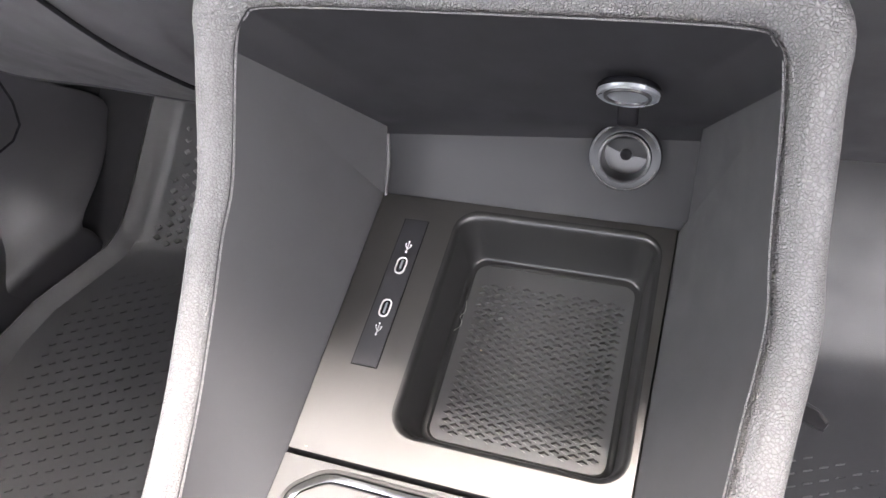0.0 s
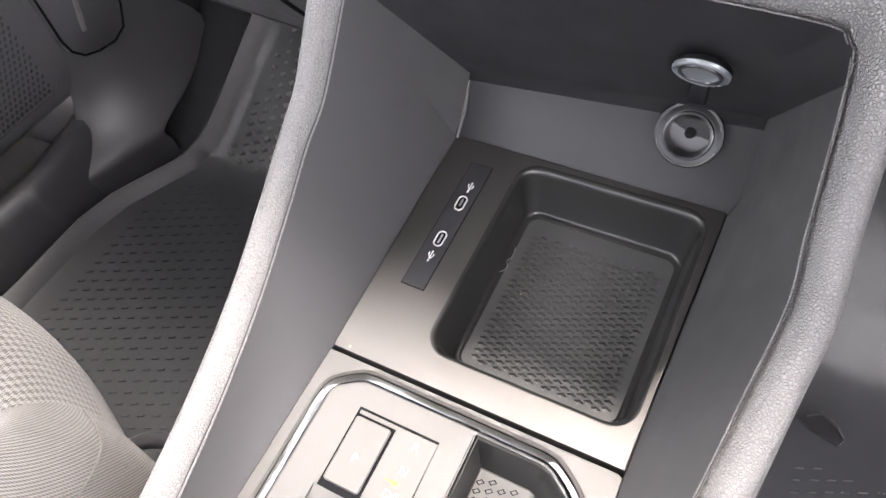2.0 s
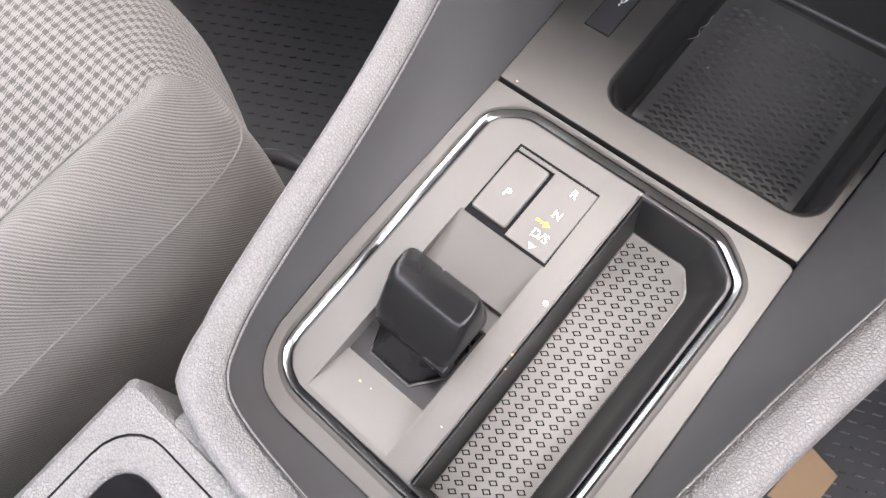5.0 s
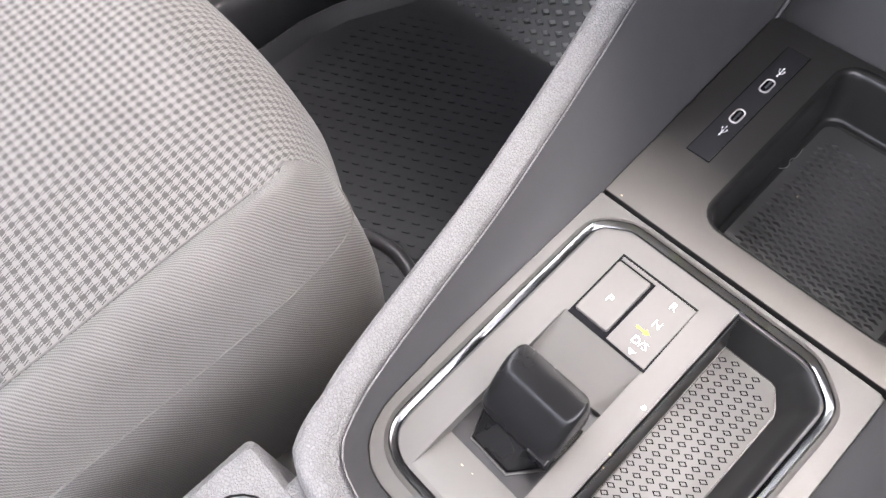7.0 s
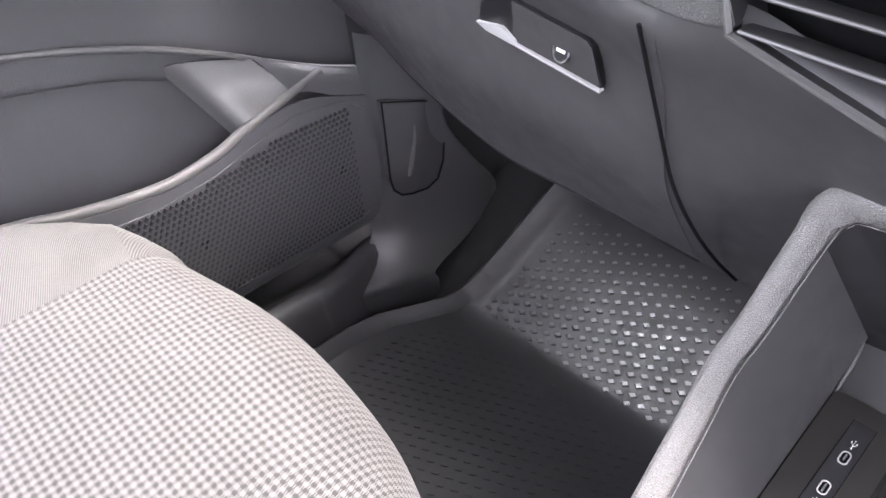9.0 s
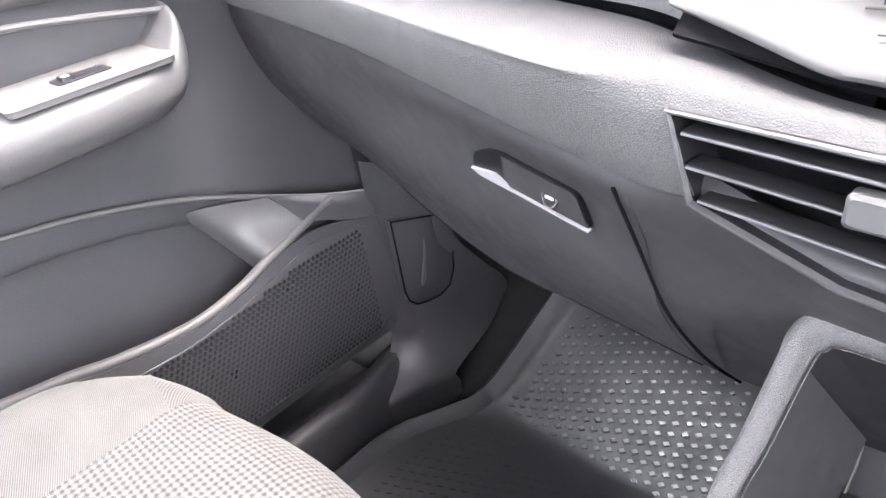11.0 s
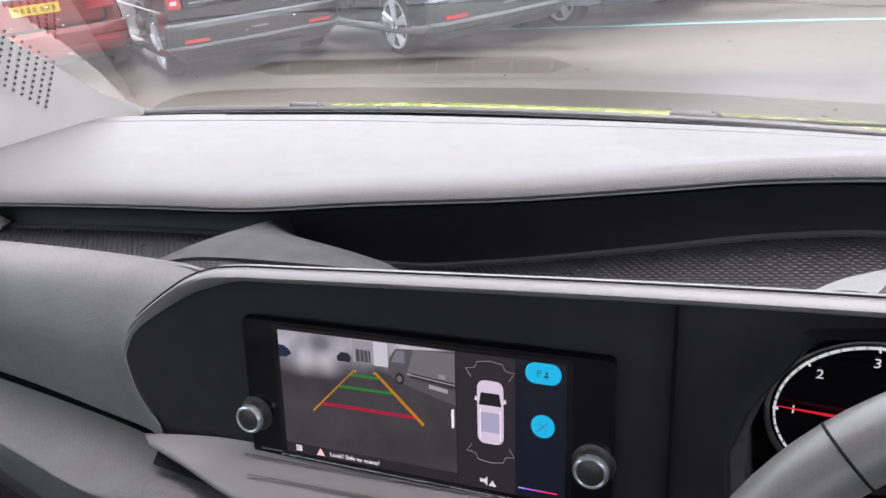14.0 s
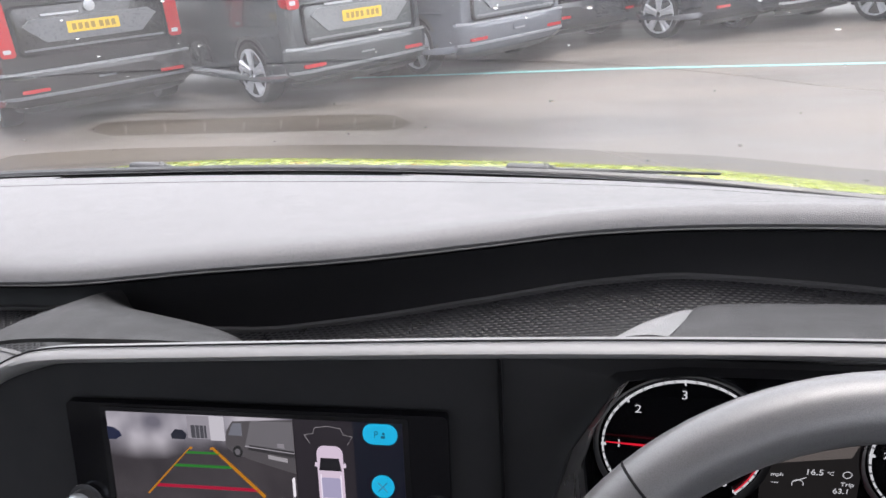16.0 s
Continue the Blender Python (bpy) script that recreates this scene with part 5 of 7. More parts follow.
for x, q in ((.0716, 1), (.0927, -1)):
    mark([(x, .6555), (x + .0020 * q, .6548), (x + .0020 * q, .6570), (x + .0006 * q, .6580)][::q], (.62, .54, .64), 0.8, "car_plan", .0032, unit)
for z, s in ((.6705, 1), (.6250, -1)):
    pts = [(.0695, z), (.0660, z + s * .0055), (.0720, z + s * .0065), (.0735, z + s * .0105), (.0820, z + s * .0118), (.0905, z + s * .0105), (.0920, z + s * .0065), (.0980, z + s * .0055), (.0945, z)]
    bm = bmesh.new()
    tube(bm, [F(x, q, .0030) for x, q in pts], .00022, 5)
    part("sensor_outline", bm, flat((.36, .34, .36), .2), unit)
cyan = glow("cyan_light", (.0, .36, .60), 0.21)
for z, w, t in ((.6785, .0112, .0066), (.6440, .0074, .0074)):
    b_ = bmesh.new()
    prism(b_, rrect(.1162 - w, z - t, .1162 + w, z + t, t - .0002, 6), lambda u, v, h: F(u, v, h), .0024, .0032)
    part("screen_button", b_, cyan, unit, "round cyan touch button")
ink = flat((.01, .10, .2), .3)
text("P", .0062, F(.1137, .6785, .0034), ink, unit, up=(0, .22, 1))
bm = bmesh.new()
prism(bm, rrect(.1167, .6763, .1197, .6778, .0006, 2), lambda u, v, h: F(u, v, h), .0030, .0036)
prism(bm, rrect(.1178, .6785, .1194, .6800, .0006, 2), lambda u, v, h: F(u, v, h), .0030, .0036)
part("button_sign", bm, ink, unit)
bm = bmesh.new()
for a, b in (((-.0032, -.0032), (.0032, .0032)), ((-.0032, .0032), (.0032, -.0032))):
    tube(bm, [F(.1162 + a[0], .6440 + a[1], .0036), F(.1162 + b[0], .6440 + b[1], .0036)], .0003, 5)
part("button_sign", bm, ink, unit)
mark([(.0745, .5985), (.0775, .5985), (.0795, .5965), (.0795, .6025), (.0775, .6005), (.0745, .6005)], (.7, .68, .7), .6, "mute_sign", .0030, unit)
mark([(.0805, .5965), (.0855, .5965), (.0830, .6005)], (.7, .68, .7), .6, "mute_sign", .0030, unit)
for k_ in range(6):
    mark(quad(.1005 + k_ * .0042, .5990, .1047 + k_ * .0042, .5997), ((.3, .3, .9), (.3, .15, .8), (.5, .1, .6), (.7, .05, .4), (.8, .03, .2), (.85, .02, .1))[k_], .6, "colour_scale", .0030, unit)
bm = bmesh.new()
tube(bm, [F(-.0800, .5900, .0026), F(.1345, .5895, .0026)], .0005, 5)
part("glass_edge", bm, satin_metal, unit)
knob_turn = Euler((radians(90 - 12), 0, 0)).to_matrix().to_4x4()
for x, z in ((-.1000, .6172), (.1475, .6228)):
    m = Matrix.Translation(F(x, z, .0)) @ knob_turn
    kn = part("knob", turned([(.0136, 0), (.0136, .0015), (.0106, .0022), (.0106, .0092), (.0100, .0112), (.0088, .0120)], m), strip_black, unit, "ribbed black knob with bright rim")
    part("knob_rim", turned([(.0108, .0080), (.0110, .0102), (.0104, .0119), (.0092, .0126), (.0080, .0118)], m, caps=False), cap_metal, kn)
    part("knob_cap", turned([(.0081, .0116), (.0078, .0108), (.0040, .0102)], m), strip_black, kn)
    if x < 0:
        bm = bmesh.new()
        tube(bm, [m @ Vector((.0022 * math.cos(a), .0022 * math.sin(a), .0112)) for a in (radians(90 + 40 + q * 28) for q in range(11))], .0003, 5)
        tube(bm, [m @ Vector((0, .0003, .0112)), m @ Vector((0, .0027, .0112))], .0003, 5)
        part("power_sign", bm, white_print, kn)

# ---------- dials ----------
dials = thing("instrument_cluster", "dark dials with white numerals and red needle behind the wheel", "instruments")
C = lambda u, v, h=0.0: (u, .262 - h, v)
bm = bmesh.new()
prism(bm, [(.225, .545), (.56, .545), (.56, .672), (.27, .672), (.235, .63)], C, -.004, .0)
part("dial_back", bm, gloss_black, dials)
white_lit, red_needle = glow("dial_white", (.8, .82, .85), .13), glow("dial_red", (.62, .012, .03), .2)
for cx, sgn in ((.3135, 1), (.5020, -1)):
    cz = .5935
    R_ = .0590
    bm = bmesh.new()
    ring_ = [radians(225 - 270 * q / 60) for q in range(61)]
    sheet(bm, [[C(cx + r * math.cos(a), cz + r * math.sin(a), h) for a in ring_] for r, h in ((R_ - .0002, .0006), (R_ - .0002, .0022), (R_ - .0016, .0022), (R_ - .0016, .0006))])
    part("dial_ring", bm, white_lit, dials)
    bm = bmesh.new()
    rr = [radians(360 * q / 72) for q in range(72)]
    sheet(bm, [[C(cx + r * math.cos(a), cz + r * math.sin(a), h) for a in rr] for r, h in ((R_ + .0065, -.001), (R_ + .0060, .004), (R_ + .0030, .002), (R_ + .0022, .0004))], True)
    part("dial_rim", bm, strip_black, dials)
    for q in range(37):
        a = radians(225 - 270 * q / 36)
        long = q % 6 == 0
        bm = bmesh.new()
        p0, p1 = (R_ + .0002), (R_ - (.0034 if long else .0020))
        t = Vector((-math.sin(a), math.cos(a))) * (.0005 if long else .0003)
        prism(bm, [(p0 * math.cos(a) + t.x, p0 * math.sin(a) + t.y), (p1 * math.cos(a) + t.x, p1 * math.sin(a) + t.y), (p1 * math.cos(a) - t.x, p1 * math.sin(a) - t.y), (p0 * math.cos(a) - t.x, p0 * math.sin(a) - t.y)], lambda u, v, h: C(cx + u, cz + v, h), .0006, .0030)
        part("dial_tick", bm, white_lit if long else strip_black, dials)
    labels = ("", "1", "2", "3", "4", "5", "6") if sgn > 0 else ("", "20", "40", "60", "80", "", "")
    for q, s in enumerate(labels):
        a = radians(225 - 45 * q)
        if s:
            text(s, .0105 if sgn > 0 else .008, C(cx + (R_ - .0130) * math.cos(a), cz + (R_ - .0130) * math.sin(a), .0014), white_lit, dials, up=(0, 0, 1))
    a = radians(176 if sgn > 0 else 225)
    bm = bmesh.new()
    prism(bm, [((R_ - .003) * math.cos(a), (R_ - .003) * math.sin(a)), (.0014 * math.sin(a), -.0014 * math.cos(a)), (-.0014 * math.sin(a), .0014 * math.cos(a))], lambda u, v, h: C(cx + u, cz + v, h), .004, .0052)
    part("needle", bm, red_needle, dials, "red needle")
    m = Matrix.Translation(C(cx, cz, 0)) @ Euler((radians(90), 0, 0)).to_matrix().to_4x4()
    part("hub", turned([(.0085, .001), (.0085, .005), (.007, .0065)], m, 24), strip_black, dials)
    if sgn > 0:
        bm = bmesh.new()
        ra = [radians(-45 + 48 * q / 16) for q in range(17)]
        sheet(bm, [[C(cx + r * math.cos(b), cz + r * math.sin(b), .0017) for b in ra] for r in (R_ - .0002, R_ - .0030)])
        part("red_sector", bm, red_needle, dials)
bm = bmesh.new()
prism(bm, quad(.372, .548, .440, .602), C, .0, .0008)
info = part("trip_display", bm, glow("display_dim", (.012, .011, .011), .2), dials, "small lit trip display")
bm = bmesh.new()
prism(bm, [(.378, .582), (.432, .590), (.436, .6015), (.374, .6015)], C, .0006, .0011)
part("display_band", bm, glow("display_grey", (.10, .088, .082), .2), info)
for s, u, v, z in (("16.5", .4085, .5755, .0075), ("\u00b0C", .4195, .5750, .0045), ("Trip", .4320, .5655, .0055), ("63.1", .4285, .5590, .0068), ("mph", .3830, .5720, .0050), ("---", .3820, .5650, .0060)):
    text(s, z, C(u, v, .0013), white_lit, info, up=(0, 0, 1))
bm = bmesh.new()
tube(bm, [C(.398 + .004 * math.cos(radians(a)), .564 + .004 * math.sin(radians(a)), .0013) for a in range(-20, 201, 20)], .0003, 5)
tube(bm, [C(.3955, .5665, .0013), C(.4035, .5705, .0013)], .0003, 5)
tube(bm, [C(.431 + .003 * math.cos(radians(a)), .5745 + .003 * math.sin(radians(a)), .0013) for a in range(0, 361, 30)], .0003, 5)
part("display_signs", bm, white_lit, info)
bm = bmesh.new()
bm.faces.new([bm.verts.new((u, .240 - (v - .6) * .25, v)) for u, v in ((.245, .60), (.262, .662), (.56, .668), (.56, .55), (.25, .55))])
pane = part("dial_pane", bm, pane_of("dial_glass", least=.04), dials)
pane.visible_shadow = False

# hood box over the dials with a pale fold
skin("dial_hood", [[(.285, .186, .7315), (.35, .186, .733), (.60, .186, .734)], [(.300, .225, .7215), (.350, .230, .7245), (.60, .230, .724)], [(.316, .256, .710), (.350, .264, .713), (.60, .266, .711)], [(.318, .262, .680), (.352, .270, .680), (.60, .272, .680)]], 24, 12, ridge_shaded, dash)
# the fold keeps the lit dash colour, the hood top the shaded one
skin("hood_fold", [[(.258, .186, .7305), (.276, .186, .7335), (.290, .186, .7325)], [(.283, .225, .7215), (.295, .226, .7240), (.306, .226, .7225)], [(.309, .255, .7105), (.314, .257, .7120), (.320, .258, .7105)], [(.312, .261, .690), (.317, .263, .690), (.322, .264, .690)]], 10, 12, dash_grain, dash, "pale fold at the end of the hood")

# ---------- steering wheel ----------
wheel = thing("steering_wheel", "black leather-covered steering wheel before the dials", "steering wheel")
wc, wr = Vector((.390, .030, .578)), .184
wm = Matrix.Translation(wc) @ Euler((radians(66), 0, 0)).to_matrix().to_4x4()
ringp = [wm @ Vector((wr * math.cos(2 * math.pi * q / 96), wr * math.sin(2 * math.pi * q / 96), 0)) for q in range(96)]
bm = bmesh.new()
tube(bm, ringp, .0164, 20, True)
part("wheel_rim", bm, wheel_leather, wheel, "satin black leather rim")
for a in (math.radians(131), math.radians(49)):
    bm = bmesh.new()
    c_ = Vector((math.cos(a), math.sin(a), 0))
    tube(bm, [wm @ (c_ * (wr + .0162 * math.cos(b)) + Vector((0, 0, .0162 * math.sin(b)))) for b in (2 * math.pi * q / 24 for q in range(24))], .0008, 6, True)
    part("rim_seam", bm, groove_dark, wheel)
for a in (math.radians(150), math.radians(30), math.radians(270)):
    bm = bmesh.new()
    p = [wm @ Vector((r * math.cos(a), r * math.sin(a), h)) for r, h in ((.045, -.03), (.10, -.022), (.15, -.010), (.178, 0))]
    tube(bm, p, [.022, .020, .016, .012], 10)
    part("spoke", bm, strip_black, wheel)
part("hub_pad", turned([(.075, -.055), (.078, -.035), (.070, -.020), (.05, -.014)], wm, 32), strip_black, wheel)
for a in (152, 28):
    bm = bmesh.new()
    c = wm @ Vector((wr * math.cos(radians(a)), wr * math.sin(radians(a)), 0))
    tg = (wm.to_3x3() @ Vector((-math.sin(radians(a)), math.cos(radians(a)), 0))).normalized()
    s1 = (c - wc).normalized()
    s2 = tg.cross(s1)
    tube(bm, [c + .0165 * (s1 * math.cos(b) + s2 * math.sin(b)) for b in (2 * math.pi * q / 24 for q in range(24))], .0006, 5, True)
    part("rim_stitching", bm, groove_dark, wheel)
bm = bmesh.new()
tube(bm, [wc + Vector((0, .30, -.12)), wc + Vector((0, .05, -.03))], .035, 14)
part("column", bm, fascia_dark, wheel)
# ---------- cabin floor ----------
FZ = -.08
bm = bmesh.new()
box(bm, (0, -.35, FZ - .045), (1.62, 2.2, .05))
floor = tagged(link("floor", bm, carpet), "black carpeted car floor", "floor", kind="structure")
skin_toe = [[(x, y, z) for x in (-.80, 0, .80)] for y, z in ((.28, FZ - .04), (.42, -.005), (.56, .105), (.68, .24), (.70, .45), (.70, .61))]
side_lining = surface("side_lining", (0.017, 0.0175, 0.020), 0.8, size=0.0014, depth=0.5, spec=0.3)
tagged(link("firewall", patch(skin_toe, 10, 16, .01), side_lining), "dark grey carpeted bulkhead under the dashboard", "bulkhead", kind="structure")


def floor_mat(side, dense=1.0, toe=True, long=1.0):
    """A rubber mat with a rolled edge, a sloping toe end and moulded studs."""
    ob = thing("floor_mat", "black rubber floor mat with raised studs in the footwell", "floor mat", "floor mats")
    X = lambda x: x * side
    rows = []
    line = [(-.40, 0), (-.05, 0), (.22, 0), (.285, .003), (.318, .016), (.36, .048), (.42, .100), (.50, .166), (.56, .215)]
    for y, h in spline([(0, a, b) for a, b in line], 40) and [(q.y, q.z) for q in spline([(0, a, b) for a, b in line], 40)]:
        r = []
        left = -.632 + .008 * max(0, -y) if y < .17 else -.632 + (y - .17) * .52 if y < .28 else -.575 + (y - .28) * .25
        for x, up in ((left - .012, .0), (left - .010, .018), (left - .004, .022), (left + .004, .016), (left + .012, .004), (left + .03, 0), (-.45, 0), (-.30, 0), (-.175, 0), (-.160, .006), (-.150, .02)):
            r.append((X(x), y, FZ + h + up))
        rows.append(r)
    b_ = bmesh.new()
    sheet(b_, rows)
    part("mat_sheet", b_, rubber, ob)
    # floor studs: short low bars in a diamond layout, along its slanting lines
    b_ = bmesh.new()
    for i in range(64):
        y = -.16 + i * .0072 * dense
        if y > .284:
            break
        for j in range(24):
            x = -.60 + (j * .0314 + (i % 2) * .0157) * dense
            if x > -.19 or x < -.598 + max(0, y - .17) * .52:
                continue
            q_ = [(p * long, q) for p, q in ((-.0036, -.0028), (.0032, .0007), (.0036, .0028), (-.0032, -.0007))]
            lo = [b_.verts.new((X(x + u * side * dense), y + v * dense, FZ + .0004)) for u, v in q_]
            hi = [b_.verts.new((X(x + u * .8 * side * dense), y + v * .7 * dense, FZ + .0014)) for u, v in q_]
            b_.faces.new(hi)
            for q in range(4):
                b_.faces.new((lo[q], lo[(q + 1) % 4], hi[(q + 1) % 4], hi[q]))
    tagged(part("floor_studs", b_, rubber if toe else lit_stud, ob), kind="stuff")
    # toe studs: flat lozenges on the slope, smaller towards the top
    b_ = bmesh.new()
    for i in range(27 if toe else 0):
        y = .304 + i * .0054
        z = FZ + (.008 + (y - .304) * .57 if y < .318 else .016 + (y - .318) * .76 if y < .36 else .048 + (y - .36) * .867 if y < .42 else .100 + (y - .42) * .825)
        for j in range(13):
            x = -.5464 + j * .0314 + (i % 2) * .0157
            if x > -.185 or x < -.540 + (y - .304) * .35:
                continue
            big = .68 + .32 * min(1, max(0, (.43 - y) / .06))
            top = [b_.verts.new((X(x + u * big), y + v * .76 * big, z + v * .65 * big + .0020)) for u, v in ((.0050, .0004), (.0010, .0035), (-.0050, -.0004), (-.0010, -.0035))]
            low_ = [b_.verts.new((X(x + u * big), y + v * .76 * big, z + v * .65 * big - .001)) for u, v in ((.0060, .0005), (.0012, .0043), (-.0060, -.0005), (-.0012, -.0043))]
            b_.faces.new(top)
            for q in range(4):
                b_.faces.new((low_[q], low_[(q + 1) % 4], top[(q + 1) % 4], top[q]))
    if toe:
        tagged(part("toe_studs", b_, lit_stud, ob), kind="stuff")
    return ob


# polished studs, paler than the mat: part of their sky sheen sits in the colour
lit_stud = surface("polished_lit_rubber", (0.075, 0.078, 0.080), 0.30, size=0.0009, depth=0.1, spec=1.0)
floor_mat(1)
floor_mat(-1, 0.8, False, 1.35)

# ---------- left kick panel and sill ----------
kick_plastic = surface("kick_plastic", (0.042, 0.042, 0.046), 0.42, size=0.0007, depth=0.2)
sill = thing("sill_trim", "dark plastic sill and kick panel beside the footwell", "trim", kind="structure")
KP = [(.30, ((-.712, .268), (-.690, .276), (-.664, .306), (-.648, .345))), (.18, ((-.712, .268), (-.690, .276), (-.662, .306), (-.642, .342))), (.10, ((-.712, .268), (-.688, .280), (-.658, .330), (-.640, .386))),
      (.026, ((-.705, .255), (-.676, .282), (-.650, .350), (-.636, .432))), (-.02, ((-.686, .215), (-.657, .270), (-.640, .325), (-.630, .375))), (-.047, ((-.670, .170), (-.645, .245), (-.635, .275), (-.628, .300)))]
rows = [[(x, y, z) for x, y in r] for z, r in KP]
rows.append([(x + .002, y, z - .022) for x, y, z in rows[-1]])
rows.append([(x + .003, y, z - .032) for x, y, z in rows[-1]])
rows = [r + [(r[-1][0] - .006, r[-1][1] + .004, r[-1][2]), (r[-1][0] - .02, r[-1][1] + .004, r[-1][2])] for r in rows]
bm = bmesh.new()
sheet(bm, [spline([c[i] for c in [spline(r, 30) for r in rows]], 30) for i in range(30)])
part("kick_panel", bm, kick_plastic, sill)
bm = bmesh.new()
sheet(bm, [[(-.672, .26, -.10), (-.662, .32, -.10), (-.648, .45, -.10), (-.59, .72, -.10)], [(-.705, .27, .05), (-.680, .32, .05), (-.652, .45, .05), (-.60, .72, .05)], [(-.730, .27, .40), (-.690, .32, .40), (-.655, .45, .40), (-.62, .72, .40)]])
part("side_carpet", bm, side_lining, sill)
skin("sill_cover", [[(-.80, -.5, -.035), (-.80, .0, -.035), (-.79, .20, -.035), (-.76, .28, -.035)], [(-.735, -.5, -.030), (-.735, .0, -.030), (-.728, .14, -.028), (-.712, .245, -.024)], [(-.700, -.5, -.010), (-.700, .05, -.010), (-.695, .15, -.008), (-.710, .250, .0)], [(-.684, -.5, .0), (-.684, .05, .0), (-.680, .14, .0), (-.696, .245, .0)], [(-.668, -.5, -.004), (-.668, .05, -.004), (-.663, .14, -.006), (-.684, .240, -.006)], [(-.660, -.5, -.03), (-.660, .05, -.03), (-.656, .14, -.03), (-.676, .240, -.030)], [(-.658, -.5, -.09), (-.658, .05, -.09), (-.653, .15, -.09), (-.670, .252, -.09)]], 24, 36, kick_plastic, sill)
bm = bmesh.new()
box(bm, (-.775, .29, -.07), (.12, .16, .10), .01)
part("sill_end", bm, kick_plastic, sill)
flap = thing("release_flap", "small dark flap with grip on the kick panel", "flap")
FL = [(.262, .226), (.262, .112), (.266, .094), (.278, .080), (.296, .074), (.318, .074), (.335, .084), (.345, .110), (.350, .165), (.346, .200)]
ff = lambda u, v, h: (-.668 + h + max(0, u - .29) * .25, u, v)
bm = bmesh.new()
v = sheet(bm, [[ff(u, w, -.004) for u, w in FL], [ff(u, w, .005) for u, w in FL], [ff(u, w, .007) for u, w in inset(FL, .003)]], True)
bm.faces.new(v[-1])
part("flap_body", bm, kick_plastic, flap)
bm = bmesh.new()
tube(bm, [ff(u, w, .0065) for u, w in FL], .0016, 6, True)
part("flap_edge", bm, groove_dark, flap)
bm = bmesh.new()
tube(bm, [ff(.306, .182, .008), ff(.303, .156, .009), ff(.294, .116, .009), ff(.292, .106, .008)], [.002, .003, .004, .003], 8)
part("flap_grip", bm, door_pale, flap)

# ---------- passenger door ----------
door = thing("door_1", "grey moulded front door trim with pocket, armrest and speaker grille", "door", kind="structure")
def yz(x, rows):
    return [[(x + (q[2] if len(q) > 2 else 0), q[0], q[1]) for q in r] for r in rows]
Y0 = -.75
skin("door_top", yz(-.745, [[(Y0, .74, -.05), (-.2, .735, -.05), (.05, .728, -.05), (.232, .706, -.05), (.33, .690, -.05)], [(Y0, .735, -.008), (-.2, .730, -.008), (.05, .722, -.008), (.225, .700, -.008), (.33, .685, -.008)], [(Y0, .725, 0), (-.2, .720, 0), (.05, .712, 0), (.222, .692, 0), (.33, .678, 0)], [(Y0, .695, -.004), (-.2, .692, -.004), (.07, .690, -.004), (.208, .662, -.004), (.33, .640, -.004)]]), 30, 12, door_pale, door)
skin("door_band", yz(-.749, [[(Y0, .696), (-.2, .692), (.07, .689), (.208, .661), (.33, .640)], [(Y0, .655, .004), (-.2, .650, .004), (.06, .645, .004), (.20, .622, .004), (.33, .60, .004)], [(Y0, .618), (-.2, .614), (.034, .607), (.182, .578), (.33, .550)]]), 30, 10, door_pale, door)
skin("door_ledge", yz(-.742, [[(Y0, .617, -.006), (-.2, .613, -.006), (.034, .606, -.006), (.182, .577, -.006), (.33, .55, -.006)], [(Y0, .612, .008), (-.2, .608, .008), (.03, .600, .008), (.178, .570, .008), (.33, .543, .008)], [(Y0, .596, .012), (-.2, .592, .012), (.025, .585, .012), (.17, .550, .012), (.33, .52, .012)], [(Y0, .586, .002), (-.2, .582, .002), (.021, .575, .002), (.167, .540, .002), (.33, .51, .002)]]), 30, 12, door_pale, door)
skin("door_middle", yz(-.752, [[(Y0, .588), (-.2, .584), (.021, .578), (.167, .543), (.33, .512)], [(Y0, .50, -.012), (-.2, .50, -.012), (.05, .49, -.012), (.2, .47, -.012), (.33, .45, -.012)], [(Y0, .42, -.018), (-.2, .41, -.018), (.05, .37, -.018), (.2, .31, -.014), (.33, .27, -.014)], [(Y0, .37, -.02), (-.2, .355, -.02), (.05, .315, -.02), (.2, .265, -.014), (.33, .23, -.014)], [(Y0, .362, -.03), (-.2, .348, -.03), (.05, .300, -.028), (.2, .20, -.014), (.33, .16, -.014)]]), 30, 20, door_grain, door)
bm = bmesh.new()
tube(bm, [(-.741, .152, .668), (-.741, .120, .640), (-.742, .085, .608)], .0005, 6)
part("band_joint", bm, groove_dark, door)
# inner handle in its dished recess
HR = [(.094, .672), (.060, .676), (-.06, .676), (-.085, .655), (-.080, .620), (-.05, .608), (.050, .606), (.066, .614)]
hf = lambda u, w, h: (-.7425 + h, u, w)
bm = bmesh.new()
v = sheet(bm, [[hf(u, w, .001) for u, w in HR], [hf(u, w, .003) for u, w in inset(HR, .002)], [hf(u, w, -.001) for u, w in inset(HR, .004)], [hf(u, w, .0008) for u, w in inset(HR, .012)]], True)
bm.faces.new(v[-1])
hr = part("handle_recess", bm, strip_black, door)
bm = bmesh.new()
tube(bm, [hf(.060, .628, .006), hf(.02, .630, .014), hf(-.04, .632, .014), hf(-.07, .634, .006)], [.005, .007, .007, .005], 10)
part("pull_handle", bm, satin_metal, hr, "silver inner door handle")
